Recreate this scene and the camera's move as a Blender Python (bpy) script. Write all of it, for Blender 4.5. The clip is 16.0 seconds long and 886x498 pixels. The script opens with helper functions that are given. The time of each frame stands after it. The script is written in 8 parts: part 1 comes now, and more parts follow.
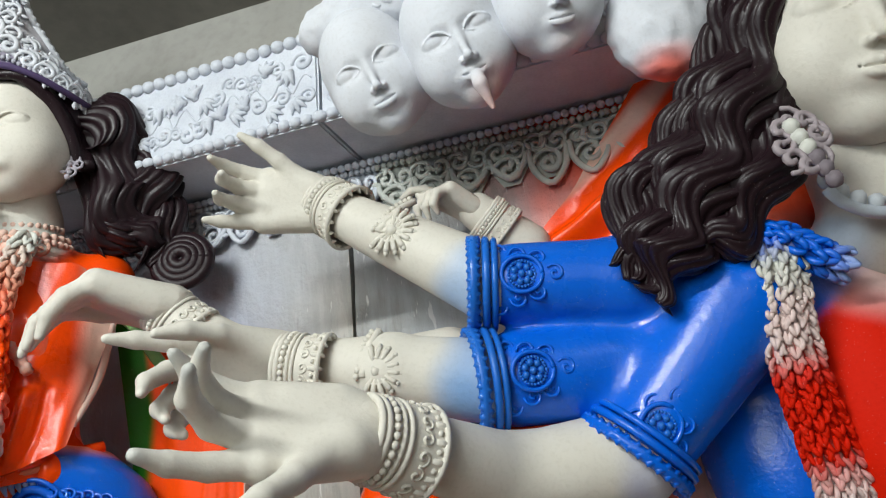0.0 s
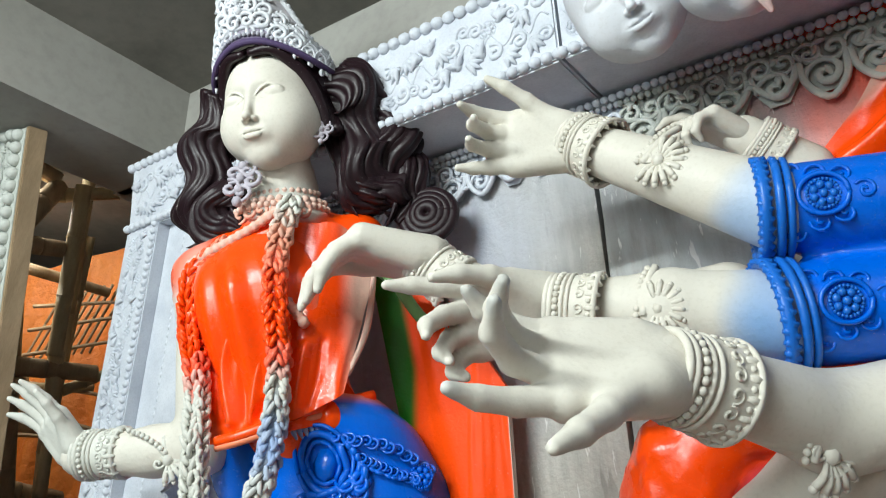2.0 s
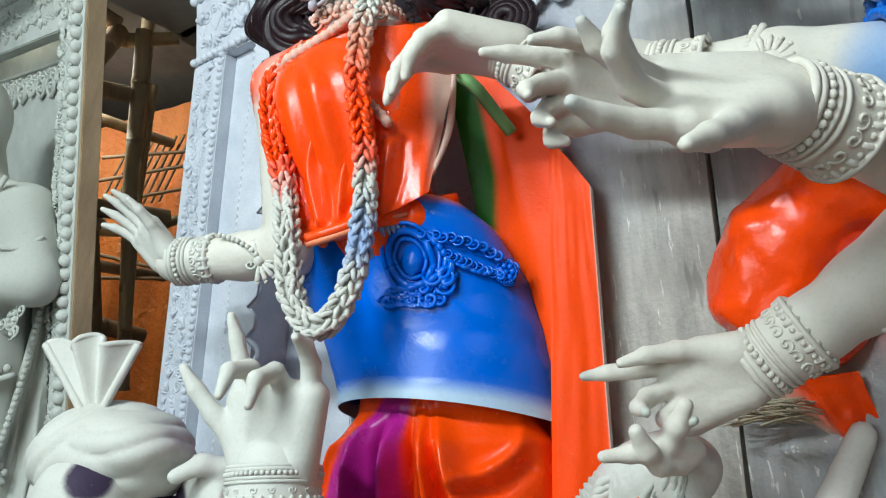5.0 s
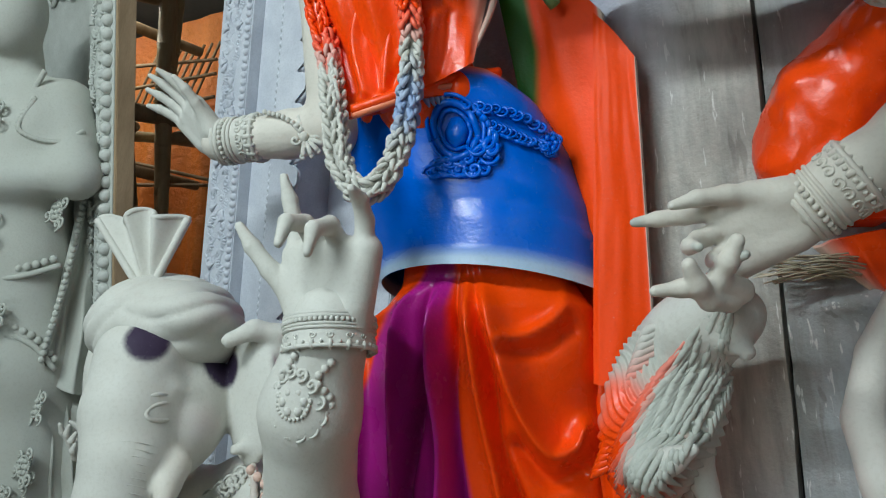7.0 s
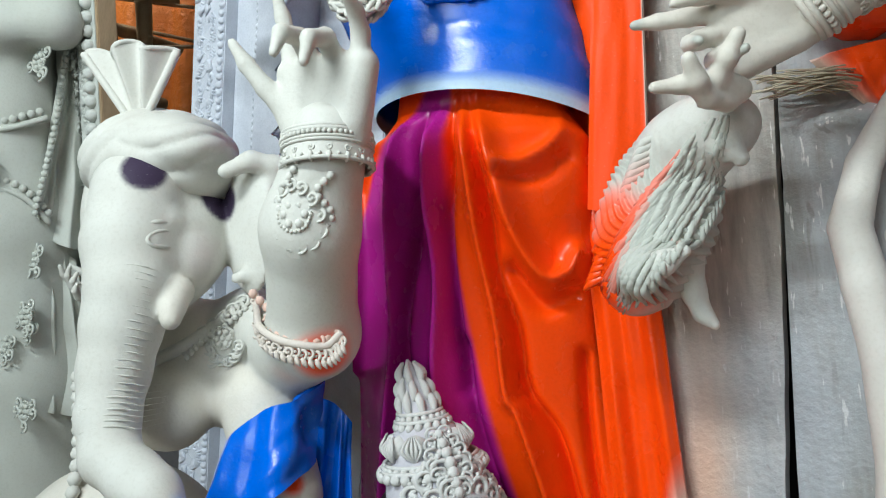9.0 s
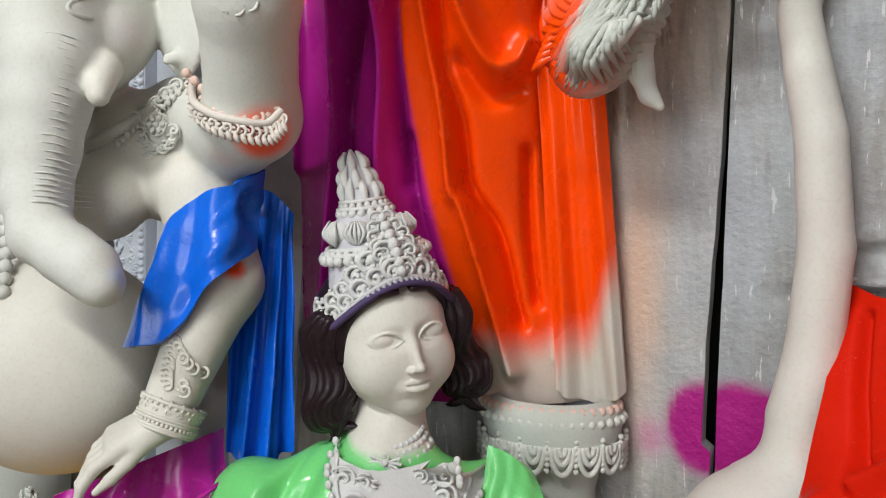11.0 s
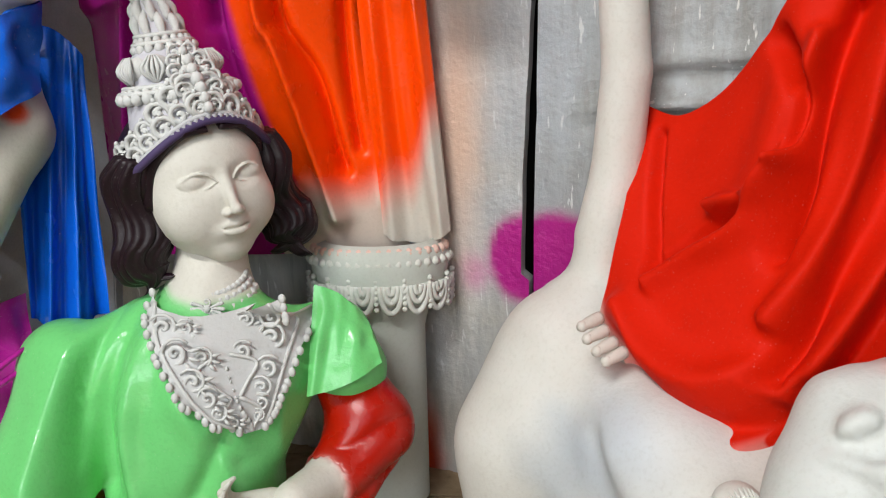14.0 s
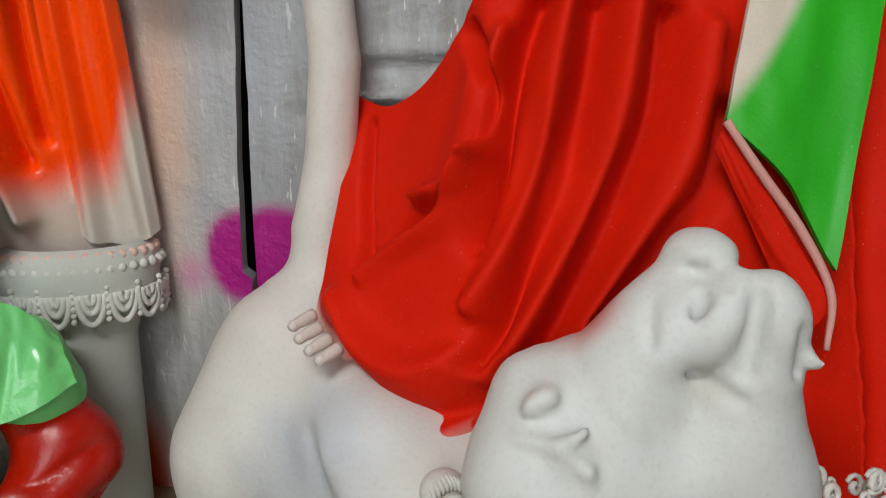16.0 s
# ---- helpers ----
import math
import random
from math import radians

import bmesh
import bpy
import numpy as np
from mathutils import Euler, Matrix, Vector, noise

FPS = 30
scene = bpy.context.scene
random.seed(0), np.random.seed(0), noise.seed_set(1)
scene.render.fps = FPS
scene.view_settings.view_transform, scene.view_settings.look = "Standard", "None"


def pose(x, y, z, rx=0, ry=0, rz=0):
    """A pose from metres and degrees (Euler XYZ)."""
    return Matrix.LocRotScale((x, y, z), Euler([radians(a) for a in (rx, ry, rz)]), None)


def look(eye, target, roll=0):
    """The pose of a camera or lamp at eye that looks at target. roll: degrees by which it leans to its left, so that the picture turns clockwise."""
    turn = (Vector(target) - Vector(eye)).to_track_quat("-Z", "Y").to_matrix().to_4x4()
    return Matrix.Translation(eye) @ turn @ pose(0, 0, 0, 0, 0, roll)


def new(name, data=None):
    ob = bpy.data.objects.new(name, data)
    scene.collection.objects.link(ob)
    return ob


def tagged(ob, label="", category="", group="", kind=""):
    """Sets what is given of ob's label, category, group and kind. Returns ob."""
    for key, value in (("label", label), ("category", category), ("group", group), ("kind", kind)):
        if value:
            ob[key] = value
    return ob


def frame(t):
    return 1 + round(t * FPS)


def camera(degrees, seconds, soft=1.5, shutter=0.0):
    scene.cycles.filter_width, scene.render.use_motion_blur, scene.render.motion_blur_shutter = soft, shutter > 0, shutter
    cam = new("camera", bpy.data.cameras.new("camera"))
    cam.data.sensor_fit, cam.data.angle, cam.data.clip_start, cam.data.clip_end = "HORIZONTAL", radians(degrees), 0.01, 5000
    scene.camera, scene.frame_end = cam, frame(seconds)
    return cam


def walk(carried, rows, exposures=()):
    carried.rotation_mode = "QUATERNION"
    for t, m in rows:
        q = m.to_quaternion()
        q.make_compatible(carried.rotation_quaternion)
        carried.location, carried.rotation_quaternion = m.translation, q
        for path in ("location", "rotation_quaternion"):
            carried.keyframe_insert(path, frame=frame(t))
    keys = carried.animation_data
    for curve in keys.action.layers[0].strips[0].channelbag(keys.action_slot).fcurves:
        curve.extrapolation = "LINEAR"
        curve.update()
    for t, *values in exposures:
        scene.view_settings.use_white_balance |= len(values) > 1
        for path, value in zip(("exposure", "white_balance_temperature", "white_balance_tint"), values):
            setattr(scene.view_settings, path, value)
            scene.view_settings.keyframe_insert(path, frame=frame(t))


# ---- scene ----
cam = camera(61.8, 16.0, soft=1.15)
METRES, EYE, TILT, LEAN, TURN = 1.0, 1.95, 27.0, 4.75, 0.0
ROWS = [
    (0.0, 0.0, 0.0, 0.0, 0.0, 0.0, -0.0),
    (0.5, -0.0153, 0.0202, -0.0128, 5.25, -0.54, 2.14),
    (1.0, -0.0424, 0.0243, -0.0159, 9.91, -0.13, 3.72),
    (1.5, -0.078, 0.0292, -0.0239, 12.72, -1.02, 3.97),
    (2.0, -0.1117, 0.0327, -0.0392, 14.7, -2.07, 3.79),
    (2.5, -0.1295, 0.0323, -0.0586, 15.72, -2.95, 4.07),
    (3.0, -0.1482, 0.0337, -0.0906, 17.03, -4.15, 4.24),
    (3.5, -0.1599, 0.0327, -0.1208, 17.23, -5.98, 4.32),
    (6.0, -0.2229, -0.0463, -0.26, 18.1, -12.02, 4.72),
    (6.5, -0.2355, -0.0653, -0.2909, 18.34, -13.06, 4.63),
    (7.0, -0.245, -0.0796, -0.3242, 18.5, -14.09, 4.84),
    (7.5, -0.253, -0.0939, -0.3607, 18.66, -15.58, 5.06),
    (8.0, -0.2548, -0.1093, -0.3921, 18.58, -17.7, 5.18),
    (10.5, -0.2611, -0.1719, -0.5426, 14.33, -29.06, 2.66),
    (11.0, -0.2617, -0.1871, -0.5789, 13.61, -32.03, 1.82),
    (11.5, -0.2583, -0.2009, -0.5981, 13.37, -33.97, 2.04),
    (12.0, -0.26, -0.2192, -0.6296, 11.58, -37.12, 1.88),
    (12.5, -0.2602, -0.2361, -0.6416, 10.82, -37.69, 1.24),
    (13.0, -0.2602, -0.239, -0.658, 9.05, -39.27, 0.32),
    (13.5, -0.2346, -0.229, -0.6656, 5.28, -40.15, -1.12),
    (14.0, -0.2149, -0.2249, -0.6677, 2.22, -40.02, -2.82),
    (14.5, -0.1978, -0.2205, -0.6686, -0.39, -39.57, -4.39),
    (15.0, -0.1714, -0.2082, -0.6685, -5.52, -38.65, -7.13),
    (15.5, -0.1502, -0.1989, -0.67, -9.96, -38.39, -9.58),
    (16.0, -0.1245, -0.1936, -0.6776, -13.23, -38.78, -12.17),
]
walk(cam, [(t, pose(0, 0, EYE, TILT, LEAN, TURN) @ pose(METRES * x, METRES * y, METRES * z, 90 + pitch, roll, yaw)) for t, x, y, z, yaw, pitch, roll in ROWS],
     exposures=[(0, -0.05, 6500, 10), (0.5, 0.02, 6500, 10), (1.5, 0.40, 6500, 8), (2.5, 0.0, 6100, 5), (3.5, 0.18, 6000, 4), (6.0, -0.1, 6000, 4), (7.0, -0.36, 6000, 4), (7.5, -0.22, 6000, 4), (8.0, 0.08, 6000, 5), (10.5, 0.30, 6500, 12), (11.0, 0.22, 6600, 14), (12.5, 0.38, 6600, 14), (13.5, 0.42, 6600, 14), (14.5, 0.28, 6600, 14), (16.0, -0.05, 6600, 14)])

# ---- light ----
world = bpy.data.worlds.new("workshop_sky")
scene.world = world
world.use_nodes = True
sky = world.node_tree.nodes.new("ShaderNodeTexSky")
sky.sky_type, sky.sun_disc = "NISHITA", False
sky.sun_elevation, sky.sun_rotation = radians(38), radians(200)
world.node_tree.nodes["Background"].inputs["Strength"].default_value = 0.12
world.node_tree.links.new(sky.outputs["Color"], world.node_tree.nodes["Background"].inputs["Color"])


def area_lamp(name, eye, target, wide, high, watts, colour):
    data = bpy.data.lights.new(name, "AREA")
    data.shape, data.size, data.size_y, data.energy, data.color = "RECTANGLE", wide, high, watts, colour
    ob = new(name, data)
    ob.matrix_world = look(eye, target)
    return ob


# daylight through the open front of the workshop, behind the camera, and two tube lamps under the ceiling
area_lamp("front_daylight", (-2.0, -2.6, 2.25), (-0.3, 1.4, 1.6), 1.9, 1.5, 47, (0.87, 0.985, 1.01))
area_lamp("tube_and_fill_glow", (-1.25, -0.75, 3.15), (-0.5, 1.3, 1.5), 1.2, 0.06, 52, (0.95, 1.0, 0.98))
# added fill without a fitting, brightens the scaffold behind the side frame
area_lamp("tube_and_fill_glow", (-2.15, 1.72, 3.2), (-1.9, 2.3, 2.3), 0.6, 0.06, 5.5, (1.0, 0.95, 0.85))
area_lamp("tube_and_fill_glow", (0.9, -0.75, 3.15), (0.1, 1.2, 1.7), 1.2, 0.06, 2.5, (0.95, 1.0, 0.98))

# ---- materials ----


def nodes_of(name):
    m = bpy.data.materials.new(name)
    m.use_nodes = True
    t = m.node_tree
    return m, t, t.nodes["Principled BSDF"], t.nodes.new("ShaderNodeTexCoord")


def noise_node(t, coord, scale, detail=4.0, rough=0.55):
    n = t.nodes.new("ShaderNodeTexNoise")
    n.inputs["Scale"].default_value, n.inputs["Detail"].default_value, n.inputs["Roughness"].default_value = scale, detail, rough
    t.links.new(coord, n.inputs["Vector"])
    return n


def mix_node(t, fac, a, b, mode="MIX"):
    n = t.nodes.new("ShaderNodeMix")
    n.data_type, n.blend_type = "RGBA", mode
    for k, v in ((0, fac), (6, a), (7, b)):
        if hasattr(v, "links"):
            t.links.new(v, n.inputs[k])
        else:
            n.inputs[k].default_value = v
    return n.outputs[2]


def ramp(t, value, lo, hi, a=0.0, b=1.0):
    n = t.nodes.new("ShaderNodeMapRange")
    t.links.new(value, n.inputs[0])
    for i, v in enumerate((lo, hi, a, b)):
        n.inputs[i + 1].default_value = v
    return n.outputs[0]


def bump_node(t, bsdf, height, strength, dist):
    b = t.nodes.new("ShaderNodeBump")
    b.inputs["Strength"].default_value, b.inputs["Distance"].default_value = strength, dist
    t.links.new(height, b.inputs["Height"])
    t.links.new(b.outputs[0], bsdf.inputs["Normal"])


def clay_material():
    """Sprayed paint over unfired clay: colour and gloss come with the surface, brush marks and dust are added."""
    m, t, bsdf, tc = nodes_of("painted_clay")
    at = t.nodes.new("ShaderNodeAttribute")
    at.attribute_name = "paint"
    big, fine = noise_node(t, tc.outputs["Object"], 9.0, 5), noise_node(t, tc.outputs["Object"], 160.0, 3)
    col = mix_node(t, ramp(t, big.outputs["Fac"], 0.35, 0.75, 0.0, 0.30), at.outputs["Color"], (0.72, 0.68, 0.62, 1), "MULTIPLY")
    col = mix_node(t, ramp(t, fine.outputs["Fac"], 0.5, 0.75, 0.0, 0.35), col, (0.80, 0.78, 0.75, 1), "MULTIPLY")
    drops = noise_node(t, tc.outputs["Object"], 420.0, 1)
    col = mix_node(t, ramp(t, drops.outputs["Fac"], 0.735, 0.76, 0.0, 0.35), col, (0.55, 0.52, 0.50, 1))
    t.links.new(col, bsdf.inputs["Base Color"])
    r = t.nodes.new("ShaderNodeMath")
    r.operation = "ADD"
    t.links.new(at.outputs["Alpha"], r.inputs[0])
    t.links.new(ramp(t, big.outputs["Fac"], 0.3, 0.7, -0.07, 0.09), r.inputs[1])
    t.links.new(r.outputs[0], bsdf.inputs["Roughness"])
    t.links.new(ramp(t, at.outputs["Alpha"], 0.25, 0.7, 0.42, 0.08), bsdf.inputs["Specular IOR Level"])
    mid = noise_node(t, tc.outputs["Object"], 38.0, 4)
    both = t.nodes.new("ShaderNodeMath")
    both.operation = "MULTIPLY_ADD"
    t.links.new(mid.outputs["Fac"], both.inputs[0])
    both.inputs[1].default_value = 1.6
    t.links.new(fine.outputs["Fac"], both.inputs[2])
    bump_node(t, bsdf, both.outputs[0], 0.28, 0.002)
    return m


def rough_material(name, a, b, scale, rough, bump, dist, stretch=(1, 1, 1), stain=None):
    m, t, bsdf, tc = nodes_of(name)
    mp = t.nodes.new("ShaderNodeMapping")
    mp.inputs["Scale"].default_value = stretch
    t.links.new(tc.outputs["Object"], mp.inputs["Vector"])
    big, fine = noise_node(t, mp.outputs[0], scale, 6, 0.6), noise_node(t, mp.outputs[0], scale * 14, 4)
    col = mix_node(t, ramp(t, big.outputs["Fac"], 0.32, 0.68), (*a, 1), (*b, 1))
    col = mix_node(t, ramp(t, fine.outputs["Fac"], 0.45, 0.75, 0, 0.25), col, (*[0.6 * c for c in a], 1))
    if stain:
        st = noise_node(t, tc.outputs["Object"], 2.3, 7, 0.65)
        col = mix_node(t, ramp(t, st.outputs["Fac"], 0.52, 0.7, 0, 0.8), col, (*stain, 1))
    t.links.new(col, bsdf.inputs["Base Color"])
    bsdf.inputs["Roughness"].default_value = rough
    add = t.nodes.new("ShaderNodeMath")
    add.operation = "ADD"
    t.links.new(big.outputs["Fac"], add.inputs[0])
    t.links.new(fine.outputs["Fac"], add.inputs[1])
    bump_node(t, bsdf, add.outputs[0], bump, dist)
    return m


CLAY = clay_material()
CONCRETE = rough_material("concrete", (0.15, 0.14, 0.12), (0.24, 0.22, 0.19), 1.7, 0.85, 0.25, 0.004, stain=(0.10, 0.095, 0.08))
BEAM_CONCRETE = rough_material("smooth_concrete", (0.30, 0.29, 0.26), (0.38, 0.37, 0.34), 2.5, 0.85, 0.2, 0.003)
# kept dark on the unseen side walls to cut bounced light
LIMEWASH = rough_material("limewash", (0.17, 0.17, 0.165), (0.24, 0.24, 0.23), 1.5, 0.9, 0.2, 0.003, stain=(0.13, 0.125, 0.115))
# same limewash made lighter, standing in for light on the scaffold wall
LIT_LIMEWASH = rough_material("lit_limewash", (0.36, 0.33, 0.33), (0.46, 0.43, 0.43), 1.5, 0.9, 0.2, 0.003, stain=(0.22, 0.20, 0.19))
FRAME_WHITE = rough_material("bluish_white_distemper", (0.52, 0.55, 0.62), (0.64, 0.67, 0.73), 14, 0.75, 0.3, 0.002)
CHALK_WHITE = rough_material("grey_white_distemper", (0.46, 0.48, 0.44), (0.58, 0.60, 0.56), 14, 0.8, 0.3, 0.002)
BARE_WOOD = rough_material("bare_wood", (0.26, 0.18, 0.10), (0.42, 0.30, 0.18), 6, 0.8, 0.3, 0.002, stretch=(4, 4, 0.5))
BAMBOO = rough_material("dry_bamboo", (0.38, 0.30, 0.17), (0.52, 0.42, 0.26), 5, 0.6, 0.2, 0.002, stretch=(3, 3, 0.4))
TARP = rough_material("orange_tarpaulin", (0.70, 0.19, 0.03), (0.80, 0.27, 0.05), 3, 0.5, 0.6, 0.02)
STRAW = rough_material("straw", (0.42, 0.37, 0.26), (0.58, 0.52, 0.40), 20, 0.9, 0.2, 0.001)
FLOOR_MUD = rough_material("trodden_earth", (0.16, 0.13, 0.10), (0.25, 0.21, 0.17), 3, 0.95, 0.5, 0.01)
PLASTIC_WHITE = rough_material("white_tube_fitting", (0.78, 0.78, 0.78), (0.8, 0.8, 0.8), 3, 0.4, 0.02, 0.001)

# paints: colour and roughness
CREAM = (0.66, 0.63, 0.56, 0.50)
PALE = (0.62, 0.62, 0.57, 0.6)
COOL = (0.66, 0.68, 0.73, 0.65)
CHALK = (0.52, 0.54, 0.49, 0.7)
ORANGE = (0.97, 0.072, 0.0005, 0.24)
BLUE = (0.001, 0.125, 0.70, 0.22)
PURPLE = (0.48, 0.015, 0.30, 0.24)
MAGENTA = (0.40, 0.004, 0.20, 0.45)
RED = (0.64, 0.012, 0.0004, 0.66)
GREEN = (0.16, 0.62, 0.19, 0.20)
DEEP_GREEN = (0.015, 0.16, 0.008, 0.4)
LEAF_GREEN = (0.02, 0.42, 0.015, 0.4)
HAIR = (0.016, 0.007, 0.010, 0.40)
YELLOW = (0.62, 0.34, 0.01, 0.3)
VIOLET = (0.03, 0.015, 0.05, 0.6)

# ---- modelling kit ----


def vec(p):
    return np.array(p, float)


def unit(v):
    v = vec(v)
    return v / np.linalg.norm(v)


def axes(ahead, side):
    """Columns: side, ahead, ahead's third direction; side made square to ahead."""
    y = unit(ahead)
    x = vec(side) - y * np.dot(y, side)
    x = unit(x)
    return np.stack([x, y, np.cross(x, y)], 1)


def spline(points, n):
    """A smooth line of n points through the given rows (Catmull-Rom)."""
    p = np.array(points, float)
    if len(p) == 2:
        return p[0] + (p[1] - p[0]) * np.linspace(0, 1, n)[:, None]
    q = np.vstack([2 * p[0] - p[1], p, 2 * p[-1] - p[-2]])
    s = np.linspace(0, len(p) - 1 - 1e-9, n)
    i, f = s.astype(int), (s % 1)[:, None]
    a, b, c, d = q[i], q[i + 1], q[i + 2], q[i + 3]
    return 0.5 * (2 * b + (c - a) * f + (2 * a - 5 * b + 4 * c - d) * f**2 + (3 * b - a - 3 * c + d) * f**3)


class Clay:
    """One modelled figure: everything added to it ends in one mesh with its paint."""

    def __init__(self):
        self.v, self.f, self.c, self.n, self.skin = [], [], [], 0, []

    def on(self, p, lift=0.0, reach=0.16, front=(0.25, 0.97, 0.0), strict=False):
        """The point of the modelled surface in front of p, seen from before the figure."""
        d = unit(front)
        s = np.linspace(-reach, 0.10, 90)
        q = vec(p) + s[:, None] * d
        best = np.full(len(s), 9.0)
        for items, m in self.skin:
            w = q if m is None else (q - np.array(m.translation)) @ np.array(m.to_3x3())
            for it in items:
                if not it[5]:
                    best = np.minimum(best, it[0](w))
        hit = np.argmax(best < 0.001)
        return (None if strict else vec(p)) if best[hit] >= 0.001 else q[hit] - d * lift

    def front(self, p, pool, lift=0.0, near=0.012, ahead=(0.25, 0.97, 0.0)):
        """The foremost of the pool's points on the line through p."""
        d = unit(ahead)
        w = pool - vec(p)
        s = w @ d
        s = s[(np.linalg.norm(w - s[:, None] * d, axis=1) < near) & (np.abs(s) < 0.25)]
        return vec(p) + d * ((s.min() if len(s) else 0.0) - lift)

    def add(self, v, f, c):
        v = np.asarray(v, float)
        c = np.asarray(c, float)
        self.c.append(np.tile(c, (len(v), 1)) if c.ndim == 1 else c)
        self.v.append(v)
        self.f.extend([tuple(int(i) + self.n for i in q) for q in f])
        self.n += len(v)

    def grid(self, p, c, closed=False):
        """A sheet from an array of rows of points; closed joins the rows' ends."""
        nu, nv = p.shape[:2]
        idx = np.arange(nu * nv).reshape(nu, nv)
        nxt = np.roll(idx, -1, 1) if closed else None
        a, b = (idx, nxt) if closed else (idx[:, :-1], idx[:, 1:])
        f = np.stack([a[:-1], b[:-1], b[1:], a[1:]], -1).reshape(-1, 4)
        self.add(p.reshape(-1, 3), f, np.asarray(c, float).reshape(-1, 4) if np.ndim(c) > 1 else c)

    def tube(self, points, radii, c, seg=8, n=None, flat=None, tip=True):
        """A smooth tube; flat = (direction, factor) squeezes it."""
        n = n or max(4, 5 * (len(points) - 1))
        p = spline(points, n)
        r = np.interp(np.linspace(0, 1, n), np.linspace(0, 1, len(np.atleast_1d(radii))), np.atleast_1d(radii)) if np.ndim(radii) else np.full(n, radii)
        t = np.gradient(p, axis=0)
        t /= np.linalg.norm(t, axis=1)[:, None] + 1e-12
        ref = np.array([0.31, 0.2, 0.93]) if abs(t[0][2]) < 0.8 else np.array([0.9, 0.3, 0.2])
        rings = []
        x = np.cross(t[0], ref)
        for i in range(n):
            x = x - t[i] * np.dot(x, t[i])
            x /= np.linalg.norm(x) + 1e-12
            y = np.cross(t[i], x)
            a = np.linspace(0, 2 * np.pi, seg, endpoint=False)
            off = r[i] * (np.cos(a)[:, None] * x + np.sin(a)[:, None] * y)
            if flat is not None:
                d = unit(flat[0])
                off -= (1 - flat[1]) * (off @ d)[:, None] * d
            rings.append(p[i] + off)
        rings = np.array(rings)
        if tip:
            rings = np.concatenate([p[:1, None] + 0 * rings[:1], rings, p[-1:, None] + 0 * rings[:1]])
        if np.ndim(c) > 1:
            c = spline(c, len(rings))
            c = np.repeat(np.clip(c, 0, 1)[:, None], seg, 1)
        self.grid(rings, c, True)

    def bead(self, p, r, c, squash=(1, 1, 1)):
        k = 6
        th = np.linspace(0, np.pi, 5)[:, None]
        ph = np.linspace(0, 2 * np.pi, k, endpoint=False)[None]
        q = np.stack([np.sin(th) * np.cos(ph), np.sin(th) * np.sin(ph), np.cos(th) + 0 * ph], -1)
        self.grid(vec(p) + r * q * vec(squash), c, True)

    def beads(self, points, r, c, gap=1.9):
        p = spline(points, 200)
        s = np.concatenate([[0], np.cumsum(np.linalg.norm(np.diff(p, axis=0), axis=1))])
        for d in np.arange(0, s[-1], gap * r):
            q = [np.interp(d, s, p[:, k]) for k in range(3)]
            self.bead(q, r, c[int(d / s[-1] * len(c)) % len(c)] if isinstance(c, list) else c)

    def scroll(self, p, x, y, r, c, turns=1.4, thick=0.16, hand=1):
        """A raised spiral on the plane of x and y."""
        a = np.linspace(0.4, turns * 2 * np.pi, int(9 * turns) + 4)
        k = r * a / a[-1]
        pts = vec(p) + (k * np.cos(hand * a))[:, None] * vec(x) + (k * np.sin(hand * a))[:, None] * vec(y)
        self.tube(pts, [thick * r * 0.8, thick * r, thick * r * 0.6], c, 6, len(a))

    def flower(self, p, x, y, r, c, petals=7):
        z = np.cross(x, y)
        self.bead(vec(p) + 0.1 * r * z, 0.3 * r, c)
        for i in range(petals):
            a = 2 * np.pi * i / petals
            d = np.cos(a) * vec(x) + np.sin(a) * vec(y)
            self.bead(vec(p) + 0.62 * r * d, 0.3 * r, c)
        self.beads([vec(p) + r * (np.cos(a) * vec(x) + np.sin(a) * vec(y)) for a in np.linspace(0, 6.28, 9)], 0.13 * r, c)

    def bangle(self, p, axis, r, c, width, wave=0.0):
        """A carved bracelet round a limb: cords at the ends, beads and leaves between."""
        ax = axes(axis, (0.2, 0.1, 1) if abs(unit(axis)[2]) < 0.8 else (1, 0.1, 0))
        r = np.atleast_1d(r)
        r0, r1 = r[0], r[-1]

        def ring(s, k, n=25):
            a = np.linspace(0, 2 * np.pi, n)
            rr = (r0 + (r1 - r0) * s) * k
            return vec(p) + (s - 0.5) * width * ax[:, 1] + rr * (np.cos(a)[:, None] * ax[:, 0] + np.sin(a)[:, None] * ax[:, 2])
        th = 0.030 * width + 0.0024
        self.grid(np.array([ring(s, 1.07, 24) for s in np.linspace(0, 0.86, 4)]), c)
        for s in (0.0, 0.085, 0.30, 0.40):
            self.tube(ring(s, 1.08), th * (1.0 if s < 0.2 else 0.7), c, 6, 40, tip=False)
        self.tube(ring(0.90, 1.06), th * 0.9, c, 6, 40, tip=False)
        self.beads(ring(0.19, 1.10), th * 1.05, c)
        n = 16
        for i in range(n):
            a = 2 * np.pi * i / n
            d = np.cos(a) * ax[:, 0] + np.sin(a) * ax[:, 2]
            e = np.cross(ax[:, 1], d)
            rr = (r0 + (r1 - r0) * 0.65) * 1.07
            q = vec(p) + 0.14 * width * ax[:, 1] + rr * d
            self.scroll(q - 0.03 * width * ax[:, 1], ax[:, 1], e, 0.11 * width, c, 1.3, 0.22, 1 if i % 2 else -1)
            q = vec(p) + 0.42 * width * ax[:, 1] + rr * d
            self.tube([q - 0.18 * width * ax[:, 1], q - 0.02 * width * ax[:, 1], q + 0.08 * width * ax[:, 1] - 0.09 * rr * d], [th * 0.7, th * 1.25, th * 0.3], c, 6, 5)
